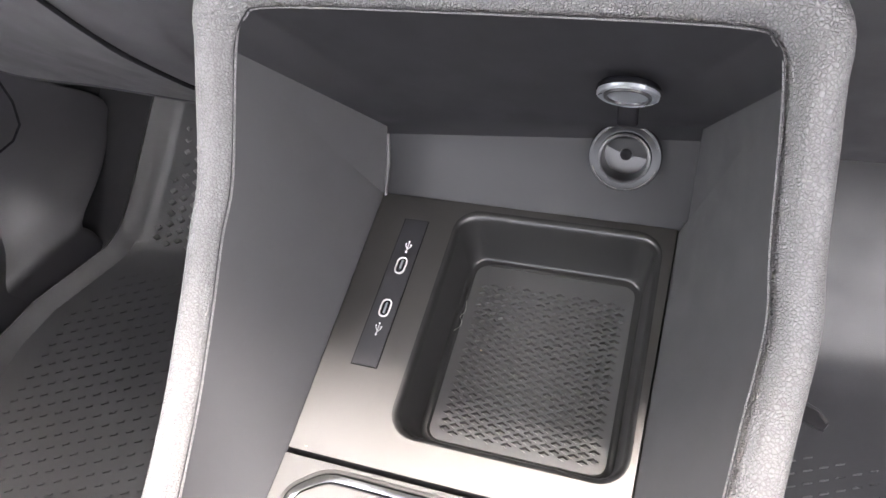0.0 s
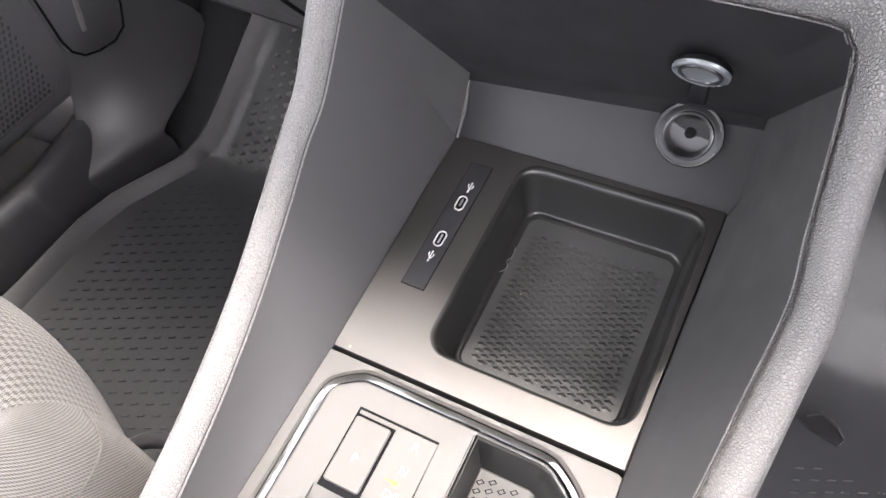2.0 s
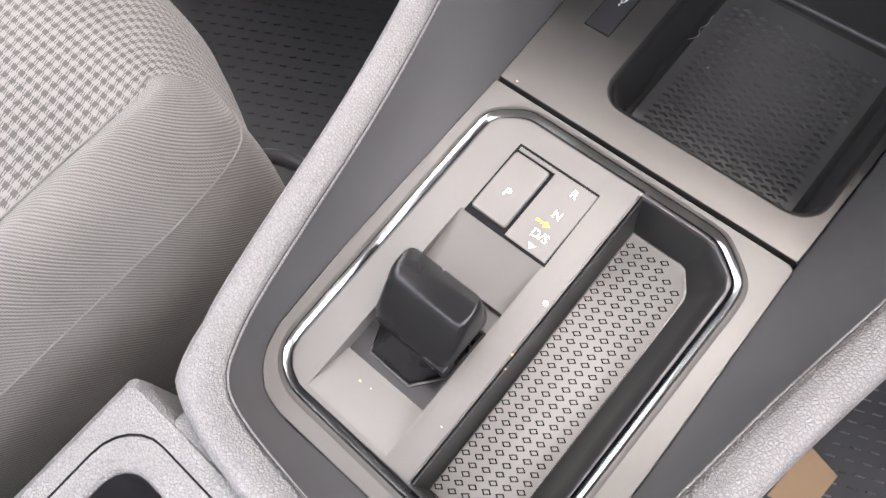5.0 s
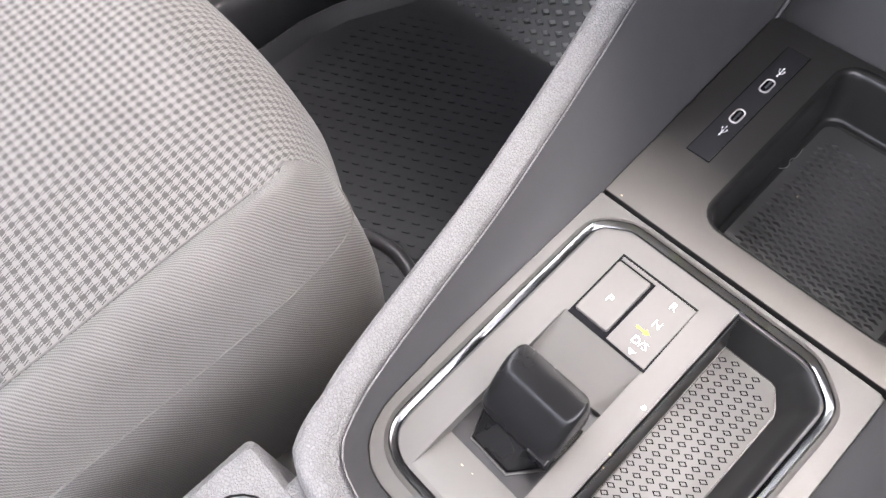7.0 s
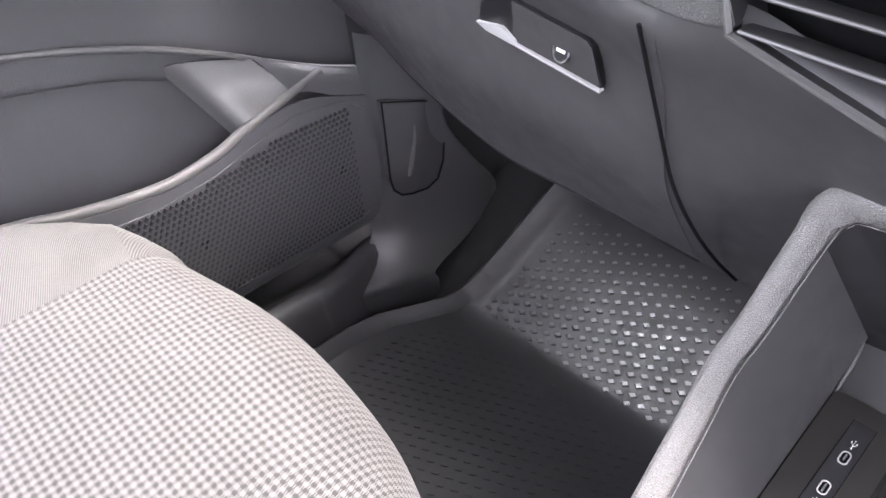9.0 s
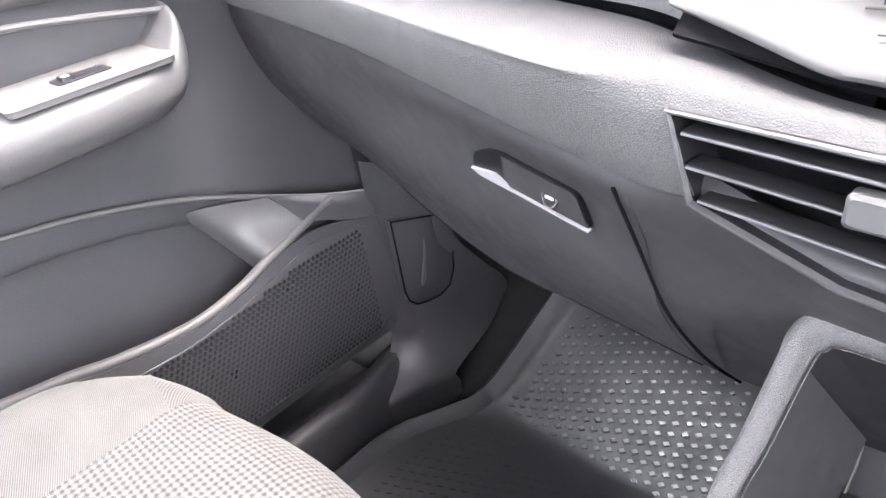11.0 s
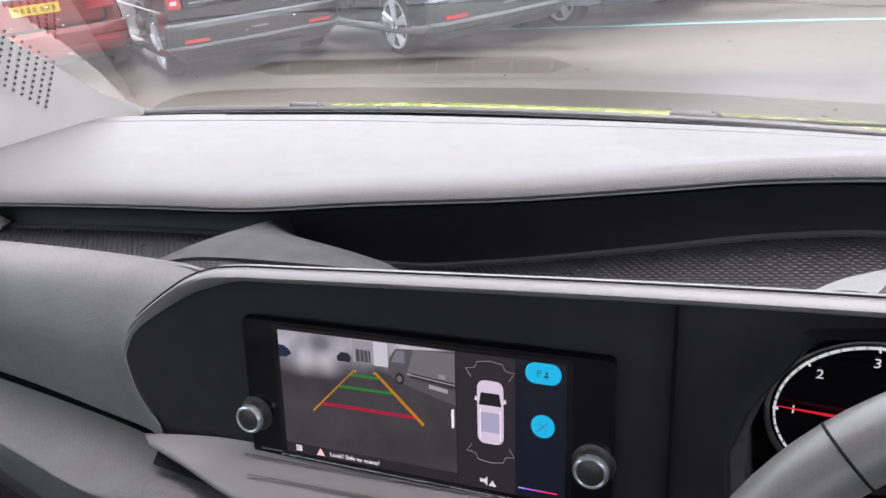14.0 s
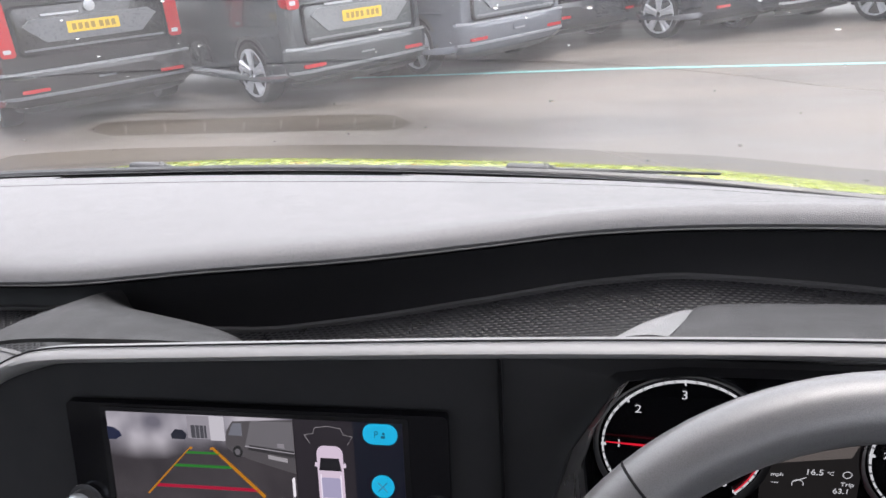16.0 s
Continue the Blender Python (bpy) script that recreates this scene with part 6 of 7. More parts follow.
# armrest with switch
rows = []
for y, x1, zt, zb in ((Y0, -.640, .520, .468), (-.30, -.642, .517, .465), (-.08, -.648, .511, .460), (.02, -.660, .508, .458), (.062, -.674, .508, .462), (.080, -.686, .522, .470), (.094, -.702, .541, .484), (.101, -.722, .546, .505), (.103, -.75, .546, .525)):
    rows.append([(-.770, y, zt + .004), (x1 - .035, y, zt + .004), (x1 - .012, y, zt), (x1 - .002, y, zt - .010), (x1, y, zt - .025), (x1 - .006, y, zb + .012), (x1 - .025, y, zb), (-.775, y, zb - .010)])
rows = [list(q) for q in zip(*rows)]
arm = skin("armrest", rows, 40, 24, door_pale, door, "grey grained door armrest", 0)
bm = bmesh.new()
SP = rrect(-.748, -.088, -.664, .070, (.012, .022, .006, .006), 4)
sf = lambda u, w, h: (u - (w + .01) * .10, w, .5110 - w * .035 + h)
v = sheet(bm, [[sf(u, w, .0) for u, w in SP], [sf(u, w, .005) for u, w in SP], [sf(u, w, .0058) for u, w in inset(SP, -.002)]], True)
bm.faces.new(v[-1])
sp = part("switch_plate", bm, pale_trim, arm, "pale plate round the window switch")
bm = bmesh.new()
prism(bm, rrect(-.716, -.036, -.690, .016, .004, 3), sf, .0055, .0066)
part("switch_recess", bm, strip_black, arm)
bm = bmesh.new()
v = sheet(bm, [[sf(u, w, .006) for u, w in rrect(-.712, -.030, -.694, -.004, .002, 3)], [sf(u, w, .010 - (w + .030) * .12) for u, w in rrect(-.7115, -.0295, -.6945, -.0045, .002, 3)]], True)
bm.faces.new(v[-1])
part("window_switch", bm, strip_black, arm)
bm = bmesh.new()
prism(bm, rrect(-.706, -.027, -.700, -.021, .001, 2), sf, .0092, .0099)
part("switch_sign", bm, white_print, arm)
bm = bmesh.new()
tube(bm, spline([(-.728, .098, .544), (-.735, .085, .5440), (-.737, .02, .556), (-.738, -.06, .567), (-.739, -.20, .574), (-.740, Y0, .580)], 40), .0035, 8)
part("arm_brow", bm, door_pale, door)
# pocket: lip, hollow, ramp
lip_top = [(-.770, Y0, .415), (-.765, -.30, .402), (-.758, -.10, .380), (-.750, .02, .352), (-.742, .10, .322), (-.735, .165, .292), (-.728, .22, .268), (-.716, .285, .247)]
lip_low = [(-.712, Y0, .265), (-.712, -.30, .258), (-.711, -.16, .243), (-.710, -.09, .227), (-.710, -.005, .216), (-.711, .06, .224), (-.712, .095, .235), (-.713, .140, .248), (-.714, .171, .257), (-.718, .195, .262), (-.722, .22, .264)]
# paler plastic than the door: the rim's highlight put into its colour
bm = bmesh.new()
tube(bm, spline(lip_low, 60), .0062, 12)
part("pocket_rim", bm, pale_trim, door, "rounded rim of the door pocket, its highlight put into the pale colour")
bm = bmesh.new()
tube(bm, spline(lip_top, 60), .0036, 10)
part("pocket_brow", bm, door_pale, door)
lt, ll = spline(lip_top[:5] + [(-.737, .150, .299)], 40), spline(lip_low[:9], 40)
bm = bmesh.new()
rows = [lt, [Vector((-.795, p.y, p.z - .02)) for p in lt], [Vector((-.795, p.y, .08)) for p in ll], [Vector((-.76, p.y, .05)) for p in ll], [Vector((-.722, p.y, .08)) for p in ll], ll]
sheet(bm, rows)
part("pocket_hollow", bm, door_grain, door)
skin("pocket_ramp", [[(-.735, .142, .303), (-.724, .158, .281), (-.713, .171, .257)], [(-.750, .108, .309), (-.735, .128, .278), (-.7125, .142, .2485)], [(-.764, .066, .316), (-.746, .092, .274), (-.714, .112, .2385)], [(-.776, .052, .312), (-.768, .078, .268), (-.742, .102, .222)]], 14, 14, door_pale, door, "satin end face of the door pocket")
skin("pocket_nose", [[(-.7385, .142, .3035), (-.735, .165, .292), (-.728, .22, .268), (-.716, .285, .247)], [(-.725, .156, .282), (-.720, .185, .272), (-.716, .225, .256), (-.709, .285, .232)], [(-.713, .171, .257), (-.711, .195, .250), (-.708, .225, .235), (-.704, .285, .215)]], 20, 10, door_grain, door)
bm = bmesh.new()
box(bm, (-.806, -.235, .36), (.010, 1.07, .68))
part("door_backing", bm, groove_dark, door)
lower = [[(x + .004, y, z - .004) for x, y, z in lip_low[:8]] + [(-.706, .19, .245), (-.704, .285, .214)]]
lower += [[(-.700, q[1], q[2] * .6 + .02) for q in lower[0]], [(-.704, q[1], q[2] * .12 + .012) for q in lower[0]], [(-.735, q[1], .012) for q in lower[0]]]
skin("door_lower", lower, 40, 20, door_grain, door)
bm = bmesh.new()
tube(bm, [(-.697, -.30, .222), (-.6965, -.10, .205), (-.6965, -.02, .200), (-.6965, .05, .208), (-.697, .10, .222), (-.6985, .16, .236), (-.699, .235, .226), (-.6985, .262, .205), (-.698, .262, .06), (-.698, .23, .045), (-.698, -.30, .055)], .0010, 6)
part("grille_line", bm, door_grain, door)
# speaker grille: small dark slots, each slanted
bm = bmesh.new()
i = 0
for r in range(25):
    z = .052 + r * .0068
    for c in range(62):
        y = -.20 + c * .0072 + (r % 2) * .0036
        top_z = .196 + (max(0, y - .0) * .16 if y > 0 else -y * .03) - (max(0, y - .2) * .4)
        if y > .236 or z > top_z or z < .052:
            continue
        q = (z - .02) / .2
        x = -.6985 - .002 * abs(q - .55)
        pts = [(x, y + u, z + w) for u, w in ((-.0026, -.0012), (-.0008, -.0024), (.0026, .0012), (.0008, .0024))]
        lo = [bm.verts.new((a - .001, b, cc)) for a, b, cc in pts]
        hi = [bm.verts.new((a + .0026, b, cc)) for a, b, cc in pts]
        bm.faces.new(hi)
        for k_ in range(4):
            bm.faces.new((lo[k_], lo[(k_ + 1) % 4], hi[(k_ + 1) % 4], hi[k_]))
tagged(part("speaker_grille", bm, strip_black, door, "dark slotted speaker grille"), kind="stuff")
# window glass and painted sash
bm = bmesh.new()
bm.faces.new([bm.verts.new((-.790 + max(0, z - .70) * .18, y, z)) for y, z in ((-.75, .70), (.26, .70), (-.02, 1.10), (-.75, 1.12))])
pane = part("door_glass", bm, pane_of("tinted_glass", (.80, .84, .82)), door)
pane.visible_shadow = False
bm = bmesh.new()
tube(bm, [(-.782, Y0, .730), (-.782, .05, .722), (-.782, .25, .700)], .004, 8)
part("window_seal", bm, strip_black, door)


# ---------- passenger seat ----------
def cloth(name, rows, nu, nv, mat, parent, label=""):
    """A smooth cloth skin with a map in metres, for the weave."""
    bm = bmesh.new()
    lines = [spline(r, nu) for r in rows]
    cols = [spline([l[i] for l in lines], nv) for i in range(nu)]
    g_ = sheet(bm, cols)
    uv = bm.loops.layers.uv.new("map")
    mid_u, mid_v = nv // 2, nu // 2
    us, vs = [0.0], [0.0]
    for a, b in zip(cols, cols[1:]):
        us.append(us[-1] + (b[mid_u] - a[mid_u]).length)
    for a, b in zip(cols[mid_v], cols[mid_v][1:]):
        vs.append(vs[-1] + (b - a).length)
    place = {v_: (us[i], vs[j]) for i, r in enumerate(g_) for j, v_ in enumerate(r)}
    for f in bm.faces:
        for lp in f.loops:
            lp[uv].uv = place[lp.vert]
    return part(name, bm, mat, parent, label)


seat = thing("passenger_seat", "pale check cloth car seat cushion with plain grey bolsters", "car seat")
YS = [-.72, -.55, -.40, -.28, -.20, -.14]
ZS = [.262, .268, .272, .276, .278, .279]
def across(y, z, x0=-.530, x1=-.195, dip=.006):
    return [(x0, y, z - .003), (x0 * .75 + x1 * .25, y, z - dip * .7), ((x0 + x1) / 2, y, z - dip), (x0 * .25 + x1 * .75, y, z - dip * .7), (x1, y, z - .004)]
rows = [across(y, z) for y, z in zip(YS, ZS)]
FRONT = [(-.532, -.055), (-.44, -.036), (-.36, -.034), (-.27, -.046), (-.206, -.073)]
rows += [[(-.536, -.102, .272), (-.44, -.096, .276), (-.36, -.094, .277), (-.27, -.097, .277), (-.196, -.100, .2775)],
         [(-.536, -.080, .262), (-.44, -.068, .266), (-.36, -.065, .267), (-.27, -.072, .266), (-.193, -.0875, .264)],
         [(-.534, -.063, .238), (-.44, -.046, .240), (-.36, -.044, .241), (-.27, -.055, .240), (-.1975, -.0795, .241)],
         [(x, y, .20) for x, y in FRONT]]
cloth("seat_insert", rows, 40, 60, check_cloth, seat, "pale grey and white check cloth panel")
rows = [[(x, y + dy, z) for x, y in FRONT] for dy, z in ((0, .20), (-.004, .16), (-.02, .10), (-.05, .04))]
cloth("front_panel", rows, 30, 16, rib_cloth, seat)
# bolster on the console side: cap, side
B1 = [(-.199, -.72, .258), (-.199, -.40, .268), (-.199, -.18, .274), (-.1985, -.135, .275), (-.199, -.112, .2765), (-.200, -.100, .2785)]
B2 = [(-.180, -.72, .268), (-.180, -.40, .279), (-.180, -.18, .284), (-.182, -.13, .283), (-.187, -.103, .279), (-.196, -.092, .274)]
B3 = [(-.164, -.72, .258), (-.164, -.40, .268), (-.165, -.18, .271), (-.169, -.13, .268), (-.179, -.096, .262), (-.198, -.082, .256)]
B4 = [(-.158, -.72, .230), (-.158, -.40, .238), (-.157, -.18, .240), (-.161, -.13, .236), (-.174, -.088, .230), (-.203, -.075, .226)]
B5 = [(-.175, -.72, .17), (-.165, -.40, .175), (-.152, -.18, .178), (-.156, -.12, .178), (-.170, -.084, .178), (-.209, -.071, .178)]
B6 = [(-.19, -.72, .06), (-.185, -.40, .06), (-.165, -.18, .06), (-.165, -.12, .07), (-.178, -.088, .08), (-.215, -.072, .08)]
cloth("bolster", [B1, B2, B3, B4], 50, 20, rib_cloth, seat)
cloth("side_panel", [B4, B5, B6], 50, 16, rib_cloth, seat)
for ln, r in ((B1, .0007), (B4, .0007)):
    bm = bmesh.new()
    tube(bm, spline([(x, y, z + .0006) for x, y, z in ln], 60), r, 6)
    part("seam", bm, rib_cloth, seat)
# far bolster
C1 = [(-.527, -.72, .2575), (-.527, -.40, .2675), (-.527, -.20, .2735), (-.530, -.14, .2745), (-.534, -.102, .2710)]
C2 = [(-.590, -.72, .288), (-.590, -.40, .298), (-.592, -.20, .302), (-.588, -.14, .296), (-.578, -.096, .282)]
C3 = [(-.640, -.72, .275), (-.645, -.40, .280), (-.646, -.20, .280), (-.630, -.13, .266), (-.604, -.092, .250)]
C4 = [(-.655, -.72, .16), (-.655, -.40, .16), (-.648, -.20, .16), (-.632, -.13, .16), (-.608, -.088, .16)]
cloth("bolster", [C1, C2, C3, C4], 40, 20, rib_cloth, seat)
cloth("bolster_front", [[(-.536, -.102, .272), (-.578, -.096, .282), (-.604, -.092, .250), (-.608, -.088, .16)], [(-.536, -.080, .262), (-.562, -.076, .262), (-.584, -.076, .238), (-.588, -.076, .16)], [(-.534, -.063, .238), (-.550, -.061, .236), (-.562, -.062, .212), (-.567, -.064, .16)], [(-.532, -.055, .20), (-.540, -.054, .19), (-.545, -.055, .175), (-.55, -.057, .16)]], 12, 12, rib_cloth, seat)
bm = bmesh.new()
tube(bm, spline([(x, y, z + .0006) for x, y, z in C1], 60), .0010, 6)
part("seam", bm, rib_cloth, seat)
bm = bmesh.new()
box(bm, (-.37, -.40, .0), (.46, .60, .13), .02)
part("seat_base", bm, strip_black, seat)
# stitched channel across the cushion
bm = bmesh.new()
tube(bm, spline([(-.53, -.262, .2765), (-.44, -.262, .2725), (-.36, -.262, .2705), (-.27, -.262, .2725), (-.199, -.262, .2765)], 30), .0012, 6)
part("cross_seam", bm, rib_cloth, seat)
# adjuster loop under the cushion's front corner
handle = thing("seat_lever", "black plastic loop lever at the base of the seat", "lever")
bm = bmesh.new()
tube(bm, spline([(-.232, -.125, .128), (-.236, -.082, .129), (-.224, -.062, .130), (-.195, -.055, .131), (-.168, -.062, .130), (-.155, -.080, .129), (-.153, -.125, .128)], 30), .0056, 10)
part("loop", bm, strip_black, handle)

# scrap of card on the driver's side floor
card = thing("card_scrap", "small brown scrap of card lying on the mat", "card")
bm = bmesh.new()
prism(bm, [(.176, .012), (.206, .018), (.209, .058), (.181, .066)], lambda u, w, h: (u, w, FZ + h + .02 * (u - .17)), .004, .006)
part("card_sheet", bm, surface("brown_card", (.28, .19, .11), .8, depth=.1), card)
clip = thing("plastic_clip", "small black plastic clip lying on the rubber mat", "clip")
bm = bmesh.new()
prism(bm, [(.186, .242), (.196, .236), (.222, .229), (.226, .236), (.214, .246), (.198, .252)], lambda u, w, h: (u, w, FZ + h), .0015, .0065)
part("clip_plate", bm, strip_black, clip)
bm = bmesh.new()
tube(bm, [(.192, .246, FZ + .007), (.202, .250, FZ + .012), (.216, .244, FZ + .011), (.224, .236, FZ + .007)], .0016, 8)
part("clip_wire", bm, strip_black, clip)
# ---------- body shell ----------
body = thing("vehicle_shell", "lime green car body shell round the cabin", "car body", kind="structure")
paint_lime = surface("lime_paint", (0.26, 0.31, 0.03), 0.25, size=0.005, depth=0.25, coat=0.6, vary=0.2)
headlining = surface("headlining", (0.55, 0.53, 0.5), 0.9, size=0.001, depth=0.3)
HEAD = [(-.62, .02, 1.06), (-.40, .10, 1.115), (0, .13, 1.14), (.40, .10, 1.115), (.62, .02, 1.06)]
skin("roof_lining", [HEAD, [(x * 1.02, y - .25, z + .03) for x, y, z in HEAD], [(x * 1.03, -1.0, z + .03) for x, y, z in HEAD], [(x * 1.03, -1.9, z) for x, y, z in HEAD]], 20, 16, headlining, body, thick=.02)
# windscreen pillars
for s in (-1, 1):
    bm = bmesh.new()
    pf = lambda u, w, h: (s * (.690 - (w - .70) * .16 - h), u, w)
    prism(bm, [(.70, .690), (.64, .692), (.440, .705), (.380, .745), (.05, 1.05), (.02, 1.10), (.12, 1.11), (.20, 1.06), (.46, .855), (.60, .745)], pf, -.03, .03)
    pillar = part("windscreen_pillar", bm, pillar_cloth, body, "pale cloth-grained pillar trim")
    bm = bmesh.new()
    prism(bm, [(.350, .690), (.285, .690), (.20, .80), (-.02, 1.08), (.06, 1.08), (.25, .85)], lambda u, w, h: (s * (.775 - (w - .70) * .20 - h), u, w), -.012, .022)
    part("door_pillar", bm, pillar_cloth, body)
    bm = bmesh.new()
    prism(bm, [(.285, .690), (.225, .690), (.17, .77), (-.06, 1.07), (-.02, 1.08), (.20, .80)], lambda u, w, h: (s * (.790 - (w - .70) * .20 - h), u, w), -.020, .010)
    part("door_sash", bm, paint_lime, body, "lime painted window frame")
    for a, b in (((.285, .690), (-.02, 1.08)), ((.225, .690), (-.06, 1.07))):
        bm = bmesh.new()
        tube(bm, [(s * .768, a[0], a[1]), (s * (.775 - (b[1] - .7) * .2), b[0], b[1])], .006, 8)
        part("rubber_seal", bm, strip_black, body)
    bm = bmesh.new()
    bm.faces.new([bm.verts.new((s * (.795 - (w - .70) * .20), u, w)) for u, w in ((.66, .692), (.345, .692), (.06, 1.08), (.10, 1.08))])
    q_ = part("quarter_glass", bm, pane_of("quarter_glass", (.85, .88, .87)), body)
    q_.visible_shadow = False
# perforations of the pillar trim
bm = bmesh.new()
for i in range(15):
    for j in range(9):
        u, w = .50 - i * .0105 + j * .0036, .752 + i * .0085 + j * .0068
        x = -(.690 - (w - .70) * .16 - .0303)
        lo = [bm.verts.new((x + .0012, u + a, w + b)) for a, b in ((.0030, .0), (0, .0024), (-.0030, 0), (0, -.0024))]
        hi = [bm.verts.new((x + .0016, u + a, w + b)) for a, b in ((.0026, .0), (0, .0020), (-.0026, 0), (0, -.0020))]
        bm.faces.new(hi)
        for q in range(4):
            bm.faces.new((lo[q], lo[(q + 1) % 4], hi[(q + 1) % 4], hi[q]))
tagged(part("pillar_holes", bm, strip_black, body), kind="stuff")
# windscreen
glass_foot = [p + Vector((0, .035, -.012)) for p in spline(FOOT[1:-1], 30)]
glass_head = [q + Vector((0, .03, .01)) for q in spline(HEAD, 30)]
bm = bmesh.new()
rows = [[p.lerp(q, f) + Vector((0, .04 * math.sin(math.pi * f), .03 * math.sin(math.pi * f))) for p, q in zip(glass_foot, glass_head)] for f in [k_ / 10 for k_ in range(11)]]
wide = [spline(r[::3] + [r[-1]], 61) for r in rows]
sheet(bm, [spline([w_[i] for w_ in wide], 41) for i in range(61)])
screen = part("windscreen", bm, pane_of("windscreen_glass", (.74, .76, .75), .31), body)
screen.visible_shadow = False
bm = bmesh.new()
tube(bm, [p + Vector((0, .004, .001)) for p in glass_foot], .007, 8)
part("screen_seal", bm, strip_black, body)
# black ceramic band and scuttle beyond the glass
bm = bmesh.new()
sheet(bm, [[p + Vector((0, -.012, .004)) for p in glass_foot], [p + Vector((0, .02, -.002)) for p in glass_foot], [p + Vector((0, .13, -.030)) for p in glass_foot]])
part("scuttle", bm, strip_black, body)
# rain drops on the glass
rnd = random.Random(11)
drops = thing("rain_drops", "clear rain drops clinging to the windscreen", "water", kind="stuff")
bm = bmesh.new()
for i in range(330):
    a, b = rnd.random() * 28.9, rnd.random() ** 1.2 * 8.5 + .3
    ia, ib = int(a), int(b)
    p = rows[ib][ia].lerp(rows[ib][ia + 1], a - ia).lerp(rows[ib + 1][ia].lerp(rows[ib + 1][ia + 1], a - ia), b - ib)
    nrm = (rows[ib][ia + 1] - rows[ib][ia]).cross(rows[ib + 1][ia] - rows[ib][ia]).normalized()
    if nrm.z < 0:
        nrm = -nrm
    r = .0006 + rnd.random() ** 3 * .0016
    t1 = (rows[ib][ia + 1] - rows[ib][ia]).normalized()
    t2 = nrm.cross(t1)
    kx = .8 + rnd.random()
    c0 = p + nrm * .0008
    ra = [bm.verts.new(c0 + r * (t1 * kx * math.cos(q) + t2 * math.sin(q))) for q in (k_ * math.pi / 4 for k_ in range(8))]
    rb = [bm.verts.new(c0 + r * .6 * (t1 * kx * math.cos(q) + t2 * math.sin(q)) + nrm * r * .3) for q in (k_ * math.pi / 4 for k_ in range(8))]
    bm.faces.new(ra[::-1])
    bm.faces.new(rb)
    for q in range(8):
        bm.faces.new((ra[q], ra[(q + 1) % 8], rb[(q + 1) % 8], rb[q]))
dr = part("drop_film", bm, glass("water", (1, 1, 1), 0, 1.33), drops)
dr.visible_shadow = False
# bonnet and wings
skin("bonnet", [[(-.72, .72, .655), (-.376, .76, .671), (-.02, .77, .661), (.294, .77, .645), (.47, .76, .630), (.72, .70, .605)], [(-.74, .95, .610), (-.385, .95, .631), (.01, .95, .620), (.305, .95, .603), (.48, .95, .588), (.72, .94, .558)], [(-.76, 1.2, .44), (-.36, 1.2, .50), (0, 1.2, .49), (.36, 1.2, .47), (.76, 1.15, .44)], [(-.76, 1.5, .32), (-.36, 1.55, .34), (0, 1.6, .33), (.36, 1.55, .32), (.76, 1.5, .28)], [(-.74, 1.62, .10), (-.36, 1.72, .12), (0, 1.76, .12), (.36, 1.72, .12), (.74, 1.62, .10)], [(-.74, 1.64, -.30), (-.36, 1.74, -.30), (0, 1.78, -.30), (.36, 1.74, -.30), (.74, 1.64, -.30)]], 24, 30, paint_lime, body, "lime green bonnet wet with rain")
for c in (Vector((-.385, .722, .690)), Vector((.172, .700, .680))):
    bm = bmesh.new()
    box(bm, (0, 0, 0), (.056, .016, .010), .004, Matrix.Translation(c) @ Euler((0, radians(2), radians(-4))).to_matrix().to_4x4())
    tube(bm, [c + Vector((.02, 0, .002)), c + Vector((.038, .002, -.004)), c + Vector((.24, .006, -.016))], [.005, .003, .002], 8)
    part("wiper", bm, lid_dark, body)
# defroster slot moulded in the far edge of the dash top
defrost = thing("defroster_slot", "long slatted defroster outlet at the foot of the windscreen", "air vent")
ds = [p.lerp(q, .925) + Vector((0, 0, .0005)) for p, q in zip(pad, foot_line) if -.50 < q.x < .08]
def slot_rows(half, rise, ends):
    """A long band along the slot that tapers to a round end."""
    n_ = len(ends)
    width = [half * min(1, math.sqrt(max(0, 1 - (1 - min(i, n_ - 1 - i) / 1.6) ** 2)) if min(i, n_ - 1 - i) < 1.6 else 1) for i in range(n_)]
    return [[p + Vector((0, a * w, rise - a * w * .45)) for p, w in zip(ends, width)] for a in (-1, -.6, 0, .6, 1)]
bm = bmesh.new()
sheet(bm, slot_rows(.019, .0012, ds))
part("slot_frame", bm, roll_grain, defrost)
bm = bmesh.new()
sheet(bm, slot_rows(.0145, .0017, ds[1:-1]))
part("slot_land", bm, pad_top, defrost)
bm = bmesh.new()
sheet(bm, slot_rows(.0095, .0024, ds[1:-1]))
part("slot_mouth", bm, groove_dark, defrost)
for k_ in range(3, len(ds) - 2, 2):
    bm = bmesh.new()
    box(bm, (0, 0, 0), (.0022, .012, .002), 0, Matrix.Translation(ds[k_] + Vector((0, 0, .0032))) @ Euler((radians(-24), 0, radians(20))).to_matrix().to_4x4())
    part("slat", bm, lid_dark, defrost)
